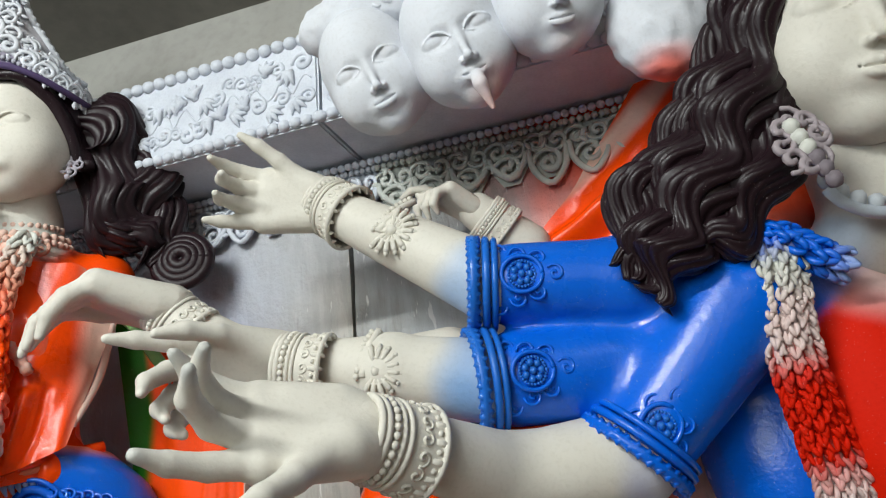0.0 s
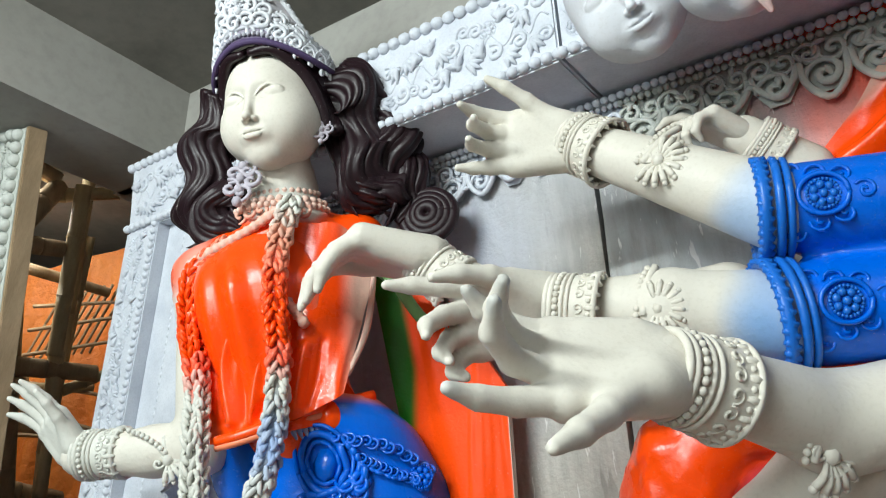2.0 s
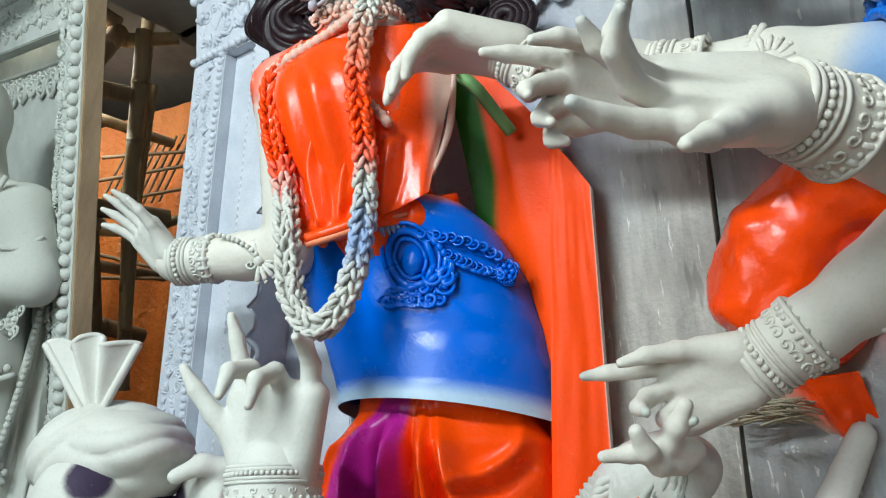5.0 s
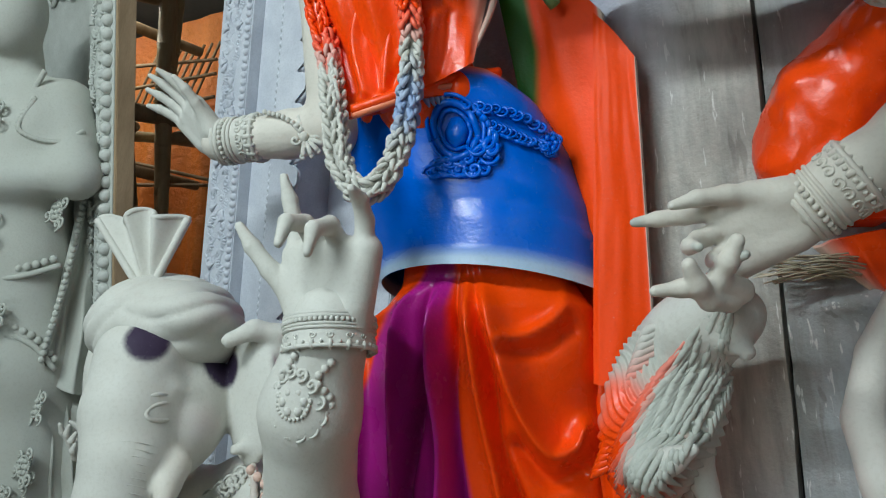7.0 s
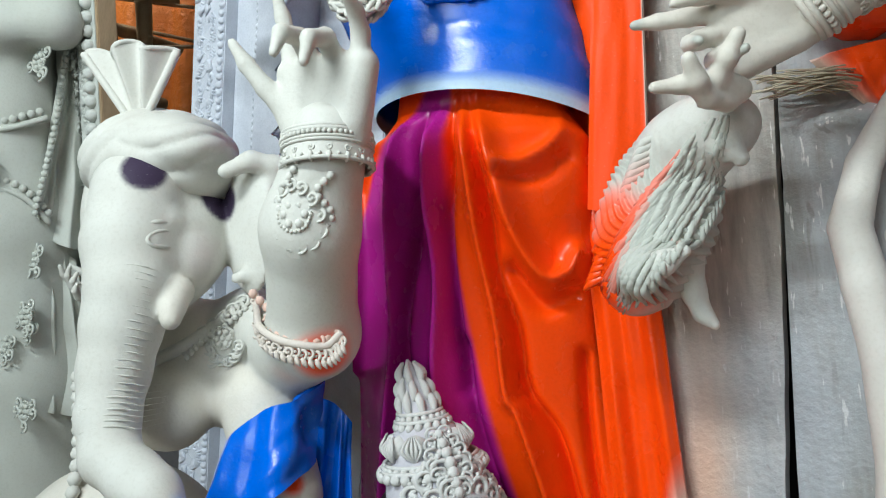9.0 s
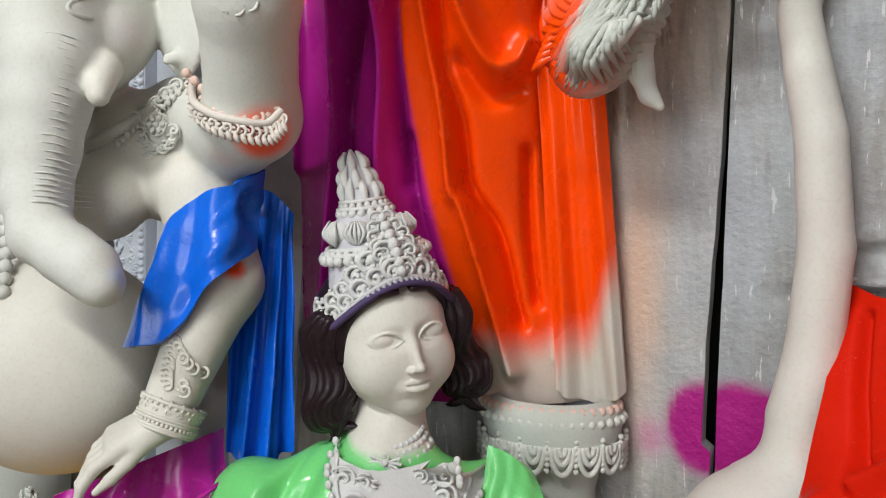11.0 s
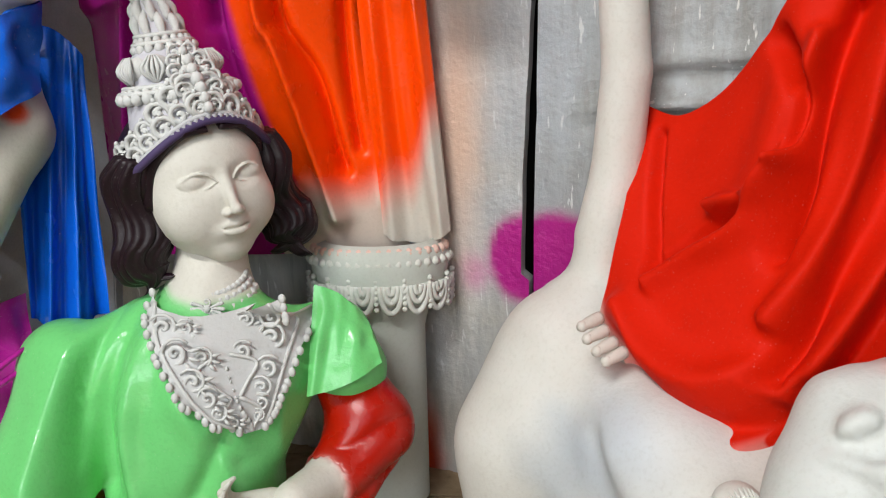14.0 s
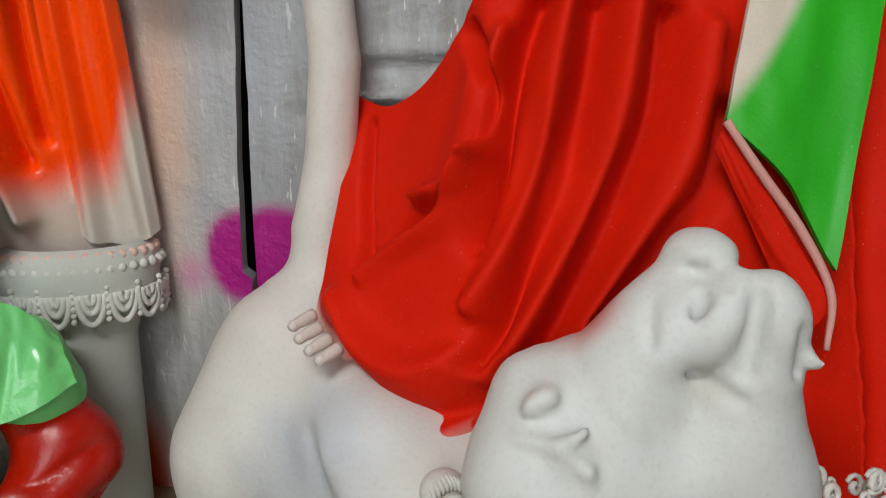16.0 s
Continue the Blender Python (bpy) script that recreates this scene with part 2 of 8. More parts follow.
            self.bead(q - 0.12 * width * ax[:, 1] + e * 0.2 * rr, th * 0.8, c)

    def shell(self, p, x, y, r, c):
        """A fan-shaped medallion with lobes round its edge."""
        z = np.cross(x, y)
        self.bead(vec(p), 0.26 * r, c)
        rim = []
        for i in range(11):
            a = -0.35 + (np.pi + 0.7) * i / 10
            d = np.cos(a) * vec(x) + np.sin(a) * vec(y)
            self.tube([vec(p) + 0.2 * r * d, vec(p) + 0.6 * r * d + 0.10 * r * z, vec(p) + 0.92 * r * d], [0.06 * r, 0.11 * r, 0.13 * r], c, 6, 6)
            self.bead(vec(p) + 0.98 * r * d, 0.12 * r, c)
            rim.append(vec(p) + 0.52 * r * d + 0.10 * r * z)
        self.tube(rim, 0.07 * r, c, 6, 40)
        self.scroll(vec(p) - 0.42 * r * vec(y), x, y, 0.3 * r, c, 1.4, 0.25)

    def finish(self, name, label, category, group="", smooth=True, kind="", material=None):
        me = bpy.data.meshes.new(name)
        v = np.concatenate(self.v)
        me.from_pydata(v.tolist(), [], self.f)
        at = me.color_attributes.new("paint", "FLOAT_COLOR", "POINT")
        at.data.foreach_set("color", np.concatenate(self.c).astype(np.float32).ravel())
        me.polygons.foreach_set("use_smooth", [smooth] * len(me.polygons))
        me.materials.append(material or CLAY)
        me.update()
        return tagged(new(name, me), label, category, group, kind)


class Blob:
    """Soft clay: cones and eggs that melt into one another, turned into a surface. Each lump brings its paint."""

    def __init__(self, step, m=None, soft=0.02):
        self.h, self.m, self.soft, self.items, self.sprays = step, m, soft, [], []

    def cone(self, a, b, ra, rb, c, k=0.02, cut=False):
        a, b = vec(a), vec(b)
        ba = b - a
        q = max(ba @ ba, 1e-12)

        def d(p):
            w = p - a
            s = np.clip(w @ ba / q, 0, 1)
            return np.linalg.norm(w - s[..., None] * ba, axis=-1) - (ra + (rb - ra) * s)
        r = max(ra, rb)
        self.items.append((d, np.minimum(a, b) - r, np.maximum(a, b) + r, c, k, cut))
        return self

    def limb(self, pts, radii, c, k=0.02):
        cols = c if isinstance(c, list) else [c] * (len(pts) - 1)
        for i in range(len(pts) - 1):
            self.cone(pts[i], pts[i + 1], radii[i], radii[i + 1], cols[i], k)
        return self

    def egg(self, o, radii, c, k=0.02, turn=None, cut=False):
        o, r = vec(o), vec(radii)
        t = np.eye(3) if turn is None else np.asarray(turn)

        def d(p):
            w = (p - o) @ t
            k0, k1 = np.linalg.norm(w / r, axis=-1), np.linalg.norm(w / r**2, axis=-1)
            return k0 * (k0 - 1) / (k1 + 1e-9)
        e = np.sqrt(((t * r) ** 2).sum(1))
        self.items.append((d, o - e, o + e, c, k, cut))
        return self

    def spray(self, o, r, soft, c, much=1.0):
        self.sprays.append((vec(o), r, soft, vec(c), much))
        return self

    def into(self, clay, warp=None):
        h = self.h
        lo = np.min([i[1] for i in self.items if not i[5]], 0) - 3 * h
        hi = np.max([i[2] for i in self.items if not i[5]], 0) + 3 * h
        n = np.ceil((hi - lo) / h).astype(int) + 1
        F = np.full(n, 1.0)
        ax = [lo[k] + h * np.arange(n[k]) for k in range(3)]
        for d, a, b, c, k, cut in self.items:
            i0 = np.maximum(((a - k * 1.5 - lo) / h).astype(int) - 2, 0)
            i1 = np.minimum(((b + k * 1.5 - lo) / h).astype(int) + 4, n)
            sl = tuple(slice(p, q) for p, q in zip(i0, i1))
            g = np.stack(np.meshgrid(*[ax[q][sl[q]] for q in range(3)], indexing="ij"), -1)
            e = d(g)
            if cut:
                e = -e
                w = np.clip(0.5 - 0.5 * (e - F[sl]) / k, 0, 1)
                F[sl] = e * (1 - w) + F[sl] * w + k * w * (1 - w)
            else:
                w = np.clip(0.5 + 0.5 * (e - F[sl]) / k, 0, 1)
                F[sl] = e * (1 - w) + F[sl] * w - k * w * (1 - w)
        v, f = self.net(F, lo)
        col, tot = np.zeros((len(v), 4)), np.zeros(len(v))
        for d, a, b, c, k, cut in self.items:
            if c is None or cut:
                continue
            w = np.exp(-np.clip(d(v), -0.2, None) / self.soft * 2.5)
            w = w**2
            col += w[:, None] * vec(c)
            tot += w
        col /= tot[:, None] + 1e-30
        if self.m is not None:
            v = v @ np.array(self.m.to_3x3()).T + np.array(self.m.translation)
        for o, r, s, c, much in self.sprays:
            q = np.linalg.norm(v - o, axis=1)
            q = q + 0.25 * s * np.sin(41 * v[:, 0] + 17 * v[:, 2]) * np.cos(37 * v[:, 2] - 11 * v[:, 1])
            w = np.clip((r + s - q) / (2 * s), 0, 1)
            w = (w * w * (3 - 2 * w) * much)[:, None]
            col = col * (1 - w) + c * w
        if warp:
            v, col = warp(v, col)
        clay.add(v, f, col)
        clay.skin.append((self.items, self.m))

    def net(self, F, lo):
        """Surface nets: one point in each cell that the surface crosses."""
        n = np.array(F.shape)
        inside = F < 0
        cell = np.zeros(n - 1, int)
        cor = [(i, j, k) for i in (0, 1) for j in (0, 1) for k in (0, 1)]

        def part(A, o):
            return A[o[0]:n[0] - 1 + o[0], o[1]:n[1] - 1 + o[1], o[2]:n[2] - 1 + o[2]]
        for o in cor:
            cell += part(inside, o)
        act = np.argwhere((cell > 0) & (cell < 8))
        val = {o: F[tuple((act + o).T)] for o in cor}
        s, cnt = np.zeros((len(act), 3)), np.zeros(len(act))
        for o in cor:
            for k in range(3):
                if o[k]:
                    continue
                q = list(o)
                q[k] = 1
                a, b = val[o], val[tuple(q)]
                m = (a < 0) != (b < 0)
                t = np.where(m, a / np.where(m, a - b, 1), 0)
                pt = np.tile(np.array(o, float), (len(act), 1))
                pt[:, k] = t
                s += pt * m[:, None]
                cnt += m
        v = lo + self.h * (act + s / cnt[:, None])
        num = np.full(n - 1, -1)
        num[tuple(act.T)] = np.arange(len(act))
        faces = []
        for k in range(3):
            d = np.zeros(3, int)
            d[k] = 1
            a = inside[:n[0] - d[0], :n[1] - d[1], :n[2] - d[2]]
            b = inside[d[0]:, d[1]:, d[2]:]
            e = np.argwhere(a != b)
            e = e[(np.delete(e, k, 1) > 0).all(1) & (np.delete(e - n + 1, k, 1) < 0).all(1)]
            i, j = (k + 1) % 3, (k + 2) % 3
            di, dj = np.zeros(3, int), np.zeros(3, int)
            di[i], dj[j] = 1, 1
            q = np.stack([num[tuple((e - di - dj).T)], num[tuple((e - dj).T)], num[tuple(e.T)], num[tuple((e - di).T)]], 1)
            flip = ~inside[tuple(e.T)]
            q[flip] = q[flip][:, ::-1]
            faces.append(q)
        return v, np.concatenate(faces)


def hand(clay, wrist, tip, palm, size, c, curl=(20, 25, 30, 35), splay=1.0, thumb=(35, 20), left=False, bend=None, tint=None, wide=1.0):
    """A modelled hand. tip: where straight fingers would point; palm: the way the palm faces; curl: degrees a joint for the four fingers."""
    y = unit(vec(tip) - vec(wrist))
    z = vec(palm) - y * np.dot(y, palm)
    z = unit(z)
    x = np.cross(y, z) * (-1 if left else 1)
    A = np.stack([x, y, z], 1)
    w = vec(wrist)
    L = size
    b = Blob(max(L / 58, 0.0032), soft=0.006)

    def P(px, py, pz=0.0):
        return w + A @ (np.array([px * wide, py, pz]) * L)
    for px, r0, r1 in ((0.12, 0.125, 0.095), (0.04, 0.13, 0.1), (-0.05, 0.125, 0.095), (-0.13, 0.105, 0.085)):
        b.cone(P(px * 0.75, 0.02), P(px * 1.35, 0.43), r0 * L * (0.6 + 0.4 * wide), r1 * L * (0.6 + 0.4 * wide), c, 0.05 * L)
    b.cone(P(0.13, 0.1, 0.05), P(0.2, 0.26, 0.05), 0.1 * L, 0.075 * L, c, 0.06 * L)
    b.cone(P(-0.12, 0.1, 0.04), P(-0.14, 0.3, 0.03), 0.085 * L, 0.07 * L, c, 0.05 * L)
    tips = []
    for i, (px, ln, sp) in enumerate(((0.165, 0.47, 7), (0.055, 0.52, 1), (-0.06, 0.48, -4), (-0.165, 0.40, -10))):
        p = P(px, 0.44)
        cu = radians(curl[i])
        s = radians(sp) * splay
        ang = cu * 0.8 if bend is None else radians(bend[i])
        for j, (seg, r0, r1) in enumerate(((0.42, 0.066, 0.056), (0.34, 0.056, 0.048), (0.30, 0.048, 0.028))):
            d = np.array([math.sin(s) * math.cos(ang), math.cos(s) * math.cos(ang), math.sin(ang)])
            q = p + A @ (d * seg * ln * L)
            b.cone(p, q, r0 * L, r1 * L, c, 0.018 * L)
            p, ang = q, ang + cu
        tips.append(p)
        if tint is not None:
            b.spray(p, 0.05 * L, 0.03 * L, tint)
    p = P(0.17, 0.2, 0.05)
    a0, cu = radians(thumb[0]), radians(thumb[1])
    up = 0.25
    for seg, r0, r1 in ((0.21, 0.078, 0.058), (0.18, 0.058, 0.050), (0.15, 0.050, 0.030)):
        d = unit([math.sin(a0), math.cos(a0), up])
        q = p + A @ (d * seg * L)
        b.cone(p, q, r0 * L, r1 * L, c, 0.025 * L)
        p, a0 = q, a0 - cu
    b.into(clay)
    return tips


def face(clay, centre, ahead, up, h, c, jaw=1.0, step=150, tongue=False, sprays=()):
    """A modelled mask of a face; h is the height from hairline to chin."""
    y = unit(ahead)
    z = unit(vec(up) - y * np.dot(y, up))
    x = np.cross(y, z)
    m = Matrix(np.column_stack([x, y, z]).tolist()).to_4x4()
    m.translation = Vector(centre)
    b = Blob(h / step, m, soft=0.01)

    def skin(px, pz, sink=0.0):
        """The point of the face at (px, pz), in shares of h."""
        ys = np.linspace(0.6, -0.2, 260) * h
        q = np.stack([0 * ys + px * h, ys, 0 * ys + pz * h], 1)
        f = np.full(len(ys), 9.0)
        for it in b.items:
            f = np.maximum(f, -it[0](q)) if it[5] else np.minimum(f, it[0](q))
        return (px * h, ys[np.argmax(f < 0)] - sink * h, pz * h)

    def ridge(line, r, k, sink=0.0, cut=False):
        p = [skin(*q, sink) for q in spline(line, 9)]
        r = np.interp(np.linspace(0, 1, 9), np.linspace(0, 1, len(r)), r) * h
        for i in range(8):
            b.cone(p[i], p[i + 1], r[i], r[i + 1], c, k * h, cut)

    b.egg((0, -0.12 * h, 0.12 * h), (0.415 * h, 0.45 * h, 0.50 * h), c, 0.05 * h)
    b.egg((0, -0.02 * h, -0.10 * h), (0.385 * h * jaw, 0.36 * h, 0.37 * h), c, 0.08 * h)
    b.egg((0, 0.15 * h, -0.37 * h), (0.13 * h, 0.13 * h, 0.11 * h), c, 0.12 * h)
    for s in (-1, 1):
        b.egg((s * 0.19 * h, 0.15 * h, -0.12 * h), (0.16 * h, 0.13 * h, 0.17 * h), c, 0.12 * h)
        b.egg((s * 0.165 * h, 0.368 * h, 0.100 * h), (0.150 * h, 0.080 * h, 0.080 * h), c, 0.05 * h, cut=True)
        b.egg((s * 0.165 * h, 0.222 * h, 0.093 * h), (0.118 * h, 0.074 * h, 0.078 * h), c, 0.003 * h)
    b.cone((0, 0.285 * h, 0.155 * h), (0, 0.395 * h, -0.095 * h), 0.022 * h, 0.030 * h, c, 0.045 * h)
    b.egg((0, 0.405 * h, -0.105 * h), (0.034 * h, 0.036 * h, 0.030 * h), c, 0.022 * h)
    for s in (-1, 1):
        b.egg((s * 0.046 * h, 0.352 * h, -0.122 * h), (0.026 * h, 0.042 * h, 0.024 * h), c, 0.018 * h)
        ridge([(s * 0.055, 0.080), (s * 0.10, 0.128), (s * 0.16, 0.150), (s * 0.225, 0.136), (s * 0.29, 0.092)], (0.005, 0.009, 0.010, 0.010, 0.005), 0.004, -0.003)
        ridge([(s * 0.055, 0.080), (s * 0.105, 0.054), (s * 0.165, 0.040), (s * 0.225, 0.054), (s * 0.282, 0.090)], (0.004, 0.006, 0.007, 0.006, 0.004), 0.004, 0.0)
        b.egg((s * 0.395 * h, -0.08 * h, 0.0), (0.03 * h, 0.06 * h, 0.11 * h), c, 0.02 * h)
        b.egg((s * 0.026 * h, 0.385 * h, -0.142 * h), (0.013 * h, 0.020 * h, 0.008 * h), c, 0.006 * h, cut=True)
    b.egg((0, 0.285 * h, -0.235 * h), (0.12 * h, 0.07 * h, 0.06 * h), c, 0.06 * h)
    for s in (-1, 1):
        ridge([(s * 0.006, -0.203), (s * 0.035, -0.198), (s * 0.075, -0.207), (s * 0.112, -0.218)], (0.016, 0.021, 0.015, 0.005), 0.010, 0.0)
    ridge([(-0.085, -0.240), (-0.04, -0.252), (0.04, -0.252), (0.085, -0.240)], (0.007, 0.023, 0.023, 0.007), 0.012, -0.001)
    ridge([(-0.122, -0.214), (-0.06, -0.226), (0.0, -0.230), (0.06, -0.226), (0.122, -0.214)], (0.006, 0.008, 0.008, 0.008, 0.006), 0.006, 0.0, True)
    if tongue:
        b.limb([(0, 0.33 * h, -0.25 * h), (0.01 * h, 0.42 * h, -0.33 * h), (0.0, 0.42 * h, -0.52 * h)], [0.05 * h, 0.055 * h, 0.02 * h], c, 0.01 * h)
    for q in sprays:
        b.spray(*q)
    b.into(clay)
    return m


def hair_lock(clay, points, r, strands, wave, seed, c=HAIR, curl=1.0):
    """A thick lock: grooved, flattened tresses that wave side by side along a guide line and curl in at the end."""
    rnd = random.Random(seed)
    n, seg = 72, 44
    g = spline(points, n)
    s = np.linspace(0, 1, n)
    t = np.gradient(g, axis=0)
    t /= np.linalg.norm(t, axis=1)[:, None]
    side = np.cross(t, (0.15, -1.0, -0.15))
    side /= np.linalg.norm(side, axis=1)[:, None]
    out = np.cross(side, t)
    long = np.linalg.norm(np.diff(g, axis=0), axis=1).sum()
    taper = np.interp(s, [0, 0.12, 0.45, 0.8, 1], [0.7, 1, 1.05, 0.9, 0.30])
    for j in range(5):
        a = 2 * np.pi * (j + 0.3 * rnd.random()) / 5
        off = 0.48 * r * (math.cos(a) * side + 0.8 * math.sin(a) * out) * taper[:, None]
        ph = 2 * np.pi * s * long / 0.125 + 0.7 * seed + 0.8 * math.sin(a) + rnd.uniform(-0.3, 0.3)
        line = g + off + side * ((0.8 * wave + 0.12 * r) * np.sin(ph))[:, None] + out * (0.16 * r * np.cos(ph))[:, None]
        end = np.clip((s - 0.82) / 0.18, 0, 1) ** 2
        line = line + side * (0.6 * r * curl * end * (1 if math.cos(a) < 0 else -1))[:, None]
        q = np.linspace(0, 2 * np.pi, seg, endpoint=False)
        tw = rnd.uniform(0, 6) + 1.4 * s[:, None] + 0.5 * np.sin(ph)[:, None]
        rho = 0.60 * r * taper[:, None] * (0.80 + 0.24 * np.abs(np.sin(3.5 * q[None] + tw)) ** 0.8)
        ring = line[:, None] + (rho * np.cos(q))[..., None] * side[:, None] + (0.8 * rho * np.sin(q))[..., None] * out[:, None]
        clay.grid(np.concatenate([line[:1, None] + 0 * ring[:1], ring, line[-1:, None] + 0 * ring[:1]]), c, True)


def part(name, bm, material, parent, label=""):
    me = bpy.data.meshes.new(name)
    bm.to_mesh(me)
    bm.free()
    me.materials.append(material)
    ob = new(name, me)
    ob.parent = parent
    if label:
        tagged(ob, label)
    return ob


def block(corners, depth, bevel=0.0):
    """A slab: four corners of its front and a vector for its thickness."""
    bm = bmesh.new()
    d = Vector(depth)
    a = [bm.verts.new(Vector(c)) for c in corners]
    b = [bm.verts.new(Vector(c) + d) for c in corners]
    bm.faces.new(a)
    bm.faces.new(b[::-1])
    for i in range(4):
        j = (i + 1) % 4
        bm.faces.new((a[j], a[i], b[i], b[j]))
    bmesh.ops.recalc_face_normals(bm, faces=bm.faces)
    if bevel:
        bmesh.ops.bevel(bm, geom=bm.edges, offset=bevel, segments=2, affect="EDGES")
    return bm


def holder(name, place, label, category, group="", kind=""):
    ob = new(name)
    ob.location = place
    ob.empty_display_size = 0.05
    return tagged(ob, label, category, group, kind)


def keep(ob, parent):
    """Hangs ob under parent without moving it."""
    ob.parent = parent
    ob.matrix_parent_inverse = Matrix.Translation(parent.location).inverted()
    return ob


# the leaning backdrop's own directions: along the beam, down the boards, towards the viewer
FO, FU, FV, FN = vec((-0.170, 1.110, 2.790)), vec((0.937, -0.348, -0.039)), vec((0.002, 0.116, -0.993)), vec((-0.350, -0.930, -0.110))


def on_frame(u, v, n=0.0):
    return FO + FU * u + FV * v + FN * n

# ---- the workshop ----


def wall_block(name, corners, depth, material):
    me = bpy.data.meshes.new(name)
    bm = block(corners, depth)
    bm.to_mesh(me)
    bm.free()
    me.materials.append(material)
    return tagged(new(name, me), kind="structure")


tagged(wall_block("floor", [(-5, -3.2, 0), (3.2, -3.2, 0), (3.2, 5.2, 0), (-5, 5.2, 0)], (0, 0, -0.15), FLOOR_MUD), "trodden earth floor of the workshop", "floor")
tagged(wall_block("ceiling", [(-5, -3.2, 3.36), (3.2, -3.2, 3.36), (3.2, 5.2, 3.36), (-5, 5.2, 3.36)], (0, 0, 0.15), CONCRETE), "stained grey concrete slab ceiling", "ceiling")
tagged(wall_block("wall_east", [(3.2, -3.2, 0), (3.2, 5.2, 0), (3.2, 5.2, 3.36), (3.2, -3.2, 3.36)], (0.15, 0, 0), LIMEWASH), "limewashed side wall", "wall")
tagged(wall_block("wall_west", [(-5, -3.2, 0), (-5, 5.2, 0), (-5, 5.2, 3.36), (-5, -3.2, 3.36)], (-0.15, 0, 0), LIMEWASH), "limewashed side wall", "wall")
tagged(wall_block("wall_north", [(-5, 4.6, 0), (3.2, 4.6, 0), (3.2, 4.6, 3.36), (-5, 4.6, 3.36)], (0, 0.15, 0), LIT_LIMEWASH), "pale limewashed wall behind the scaffold, lightened as if lit", "wall")
tagged(wall_block("wall_south_west", [(-5, -3.2, 0), (-3, -3.2, 0), (-3, -3.2, 3.36), (-5, -3.2, 3.36)], (0, -0.15, 0), LIMEWASH), "limewashed wall beside the open front", "wall")
tagged(wall_block("wall_south_east", [(1.2, -3.2, 0), (3.2, -3.2, 0), (3.2, -3.2, 3.36), (1.2, -3.2, 3.36)], (0, -0.15, 0), LIMEWASH), "limewashed wall beside the open front", "wall")

# two concrete beams under the slab that meet over the idols
E1, E2, EC = vec((-0.306, 1.351, 3.24)), vec((-1.470, 1.250, 3.24)), vec((-1.306, 1.650, 3.24))
D1, D2 = unit(E1 - EC), unit(E2 - EC)
BACK1, BACK2 = np.cross(D1, (0, 0, 1)) * -1, np.cross(D2, (0, 0, 1))


def soffit_beam(name, start, along, back, length, low, wide):
    a, b = start, start + along * length
    tall = vec((0, 0, 3.36 - low))
    a0, b0 = a + vec((0, 0, low - 3.24)), b + vec((0, 0, low - 3.24))
    return tagged(wall_block(name, [a0, b0, b0 + tall, a0 + tall], back * wide, BEAM_CONCRETE), "plain grey concrete ceiling beam", "beam")


soffit_beam("ceiling_beam_1", EC - D1 * 0.3, D1, BACK1, 3.2, 3.10, 0.28)
soffit_beam("ceiling_beam_2", EC, D2, BACK2, 2.6, 3.10, 0.28)

# tube lamps under the ceiling behind the camera
for tx in (-1.25, 0.9):
    lamp = holder("tube_lamp", (tx, -0.80, 3.2), "white fluorescent tube lamp under the concrete ceiling", "lamp", "tube lamps")
    keep(part("batten", block([(tx - 0.65, -0.83, 3.20), (tx + 0.65, -0.83, 3.20), (tx + 0.65, -0.77, 3.20), (tx - 0.65, -0.77, 3.20)], (0, 0, 0.16), 0.004), PLASTIC_WHITE, None), lamp)

# ---- the white backdrop frame ----
backdrop = holder("backdrop", on_frame(0, 1.2, -0.25), "grey-white boarded backdrop covered in painted cloth with black gaps", "backdrop", kind="structure")


def backdrop_material():
    m, t, bsdf, tc = nodes_of("clay_washed_cloth")
    mp = t.nodes.new("ShaderNodeMapping")
    mp.inputs["Scale"].default_value = (6, 6, 0.8)
    t.links.new(tc.outputs["Object"], mp.inputs["Vector"])
    streak, fine, big = noise_node(t, mp.outputs[0], 5, 7, 0.65), noise_node(t, tc.outputs["Object"], 70, 4), noise_node(t, tc.outputs["Object"], 2.2, 4)
    at = t.nodes.new("ShaderNodeAttribute")
    at.attribute_name = "paint"
    col = mix_node(t, ramp(t, streak.outputs["Fac"], 0.40, 0.64, 0, 0.75), at.outputs["Color"], (0.26, 0.25, 0.225, 1))
    chips = noise_node(t, mp.outputs[0], 16, 3, 0.5)
    col = mix_node(t, ramp(t, chips.outputs["Fac"], 0.66, 0.69, 0, 0.8), col, (0.74, 0.73, 0.70, 1))
    crack = noise_node(t, mp.outputs[0], 7, 2, 0.5)
    col = mix_node(t, ramp(t, crack.outputs["Fac"], 0.655, 0.70, 0, 0.55), col, (0.20, 0.185, 0.16, 1))
    col = mix_node(t, ramp(t, big.outputs["Fac"], 0.46, 0.64, 0, 0.55), col, (0.40, 0.43, 0.48, 1))
    keepcol = mix_node(t, at.outputs["Alpha"], col, at.outputs["Color"])
    t.links.new(keepcol, bsdf.inputs["Base Color"])
    bsdf.inputs["Roughness"].default_value = 0.6
    add = t.nodes.new("ShaderNodeMath")
    add.operation = "ADD"
    t.links.new(streak.outputs["Fac"], add.inputs[0])
    t.links.new(fine.outputs["Fac"], add.inputs[1])
    bump_node(t, bsdf, add.outputs[0], 0.7, 0.006)
    return m


BACK_CLOTH = backdrop_material()


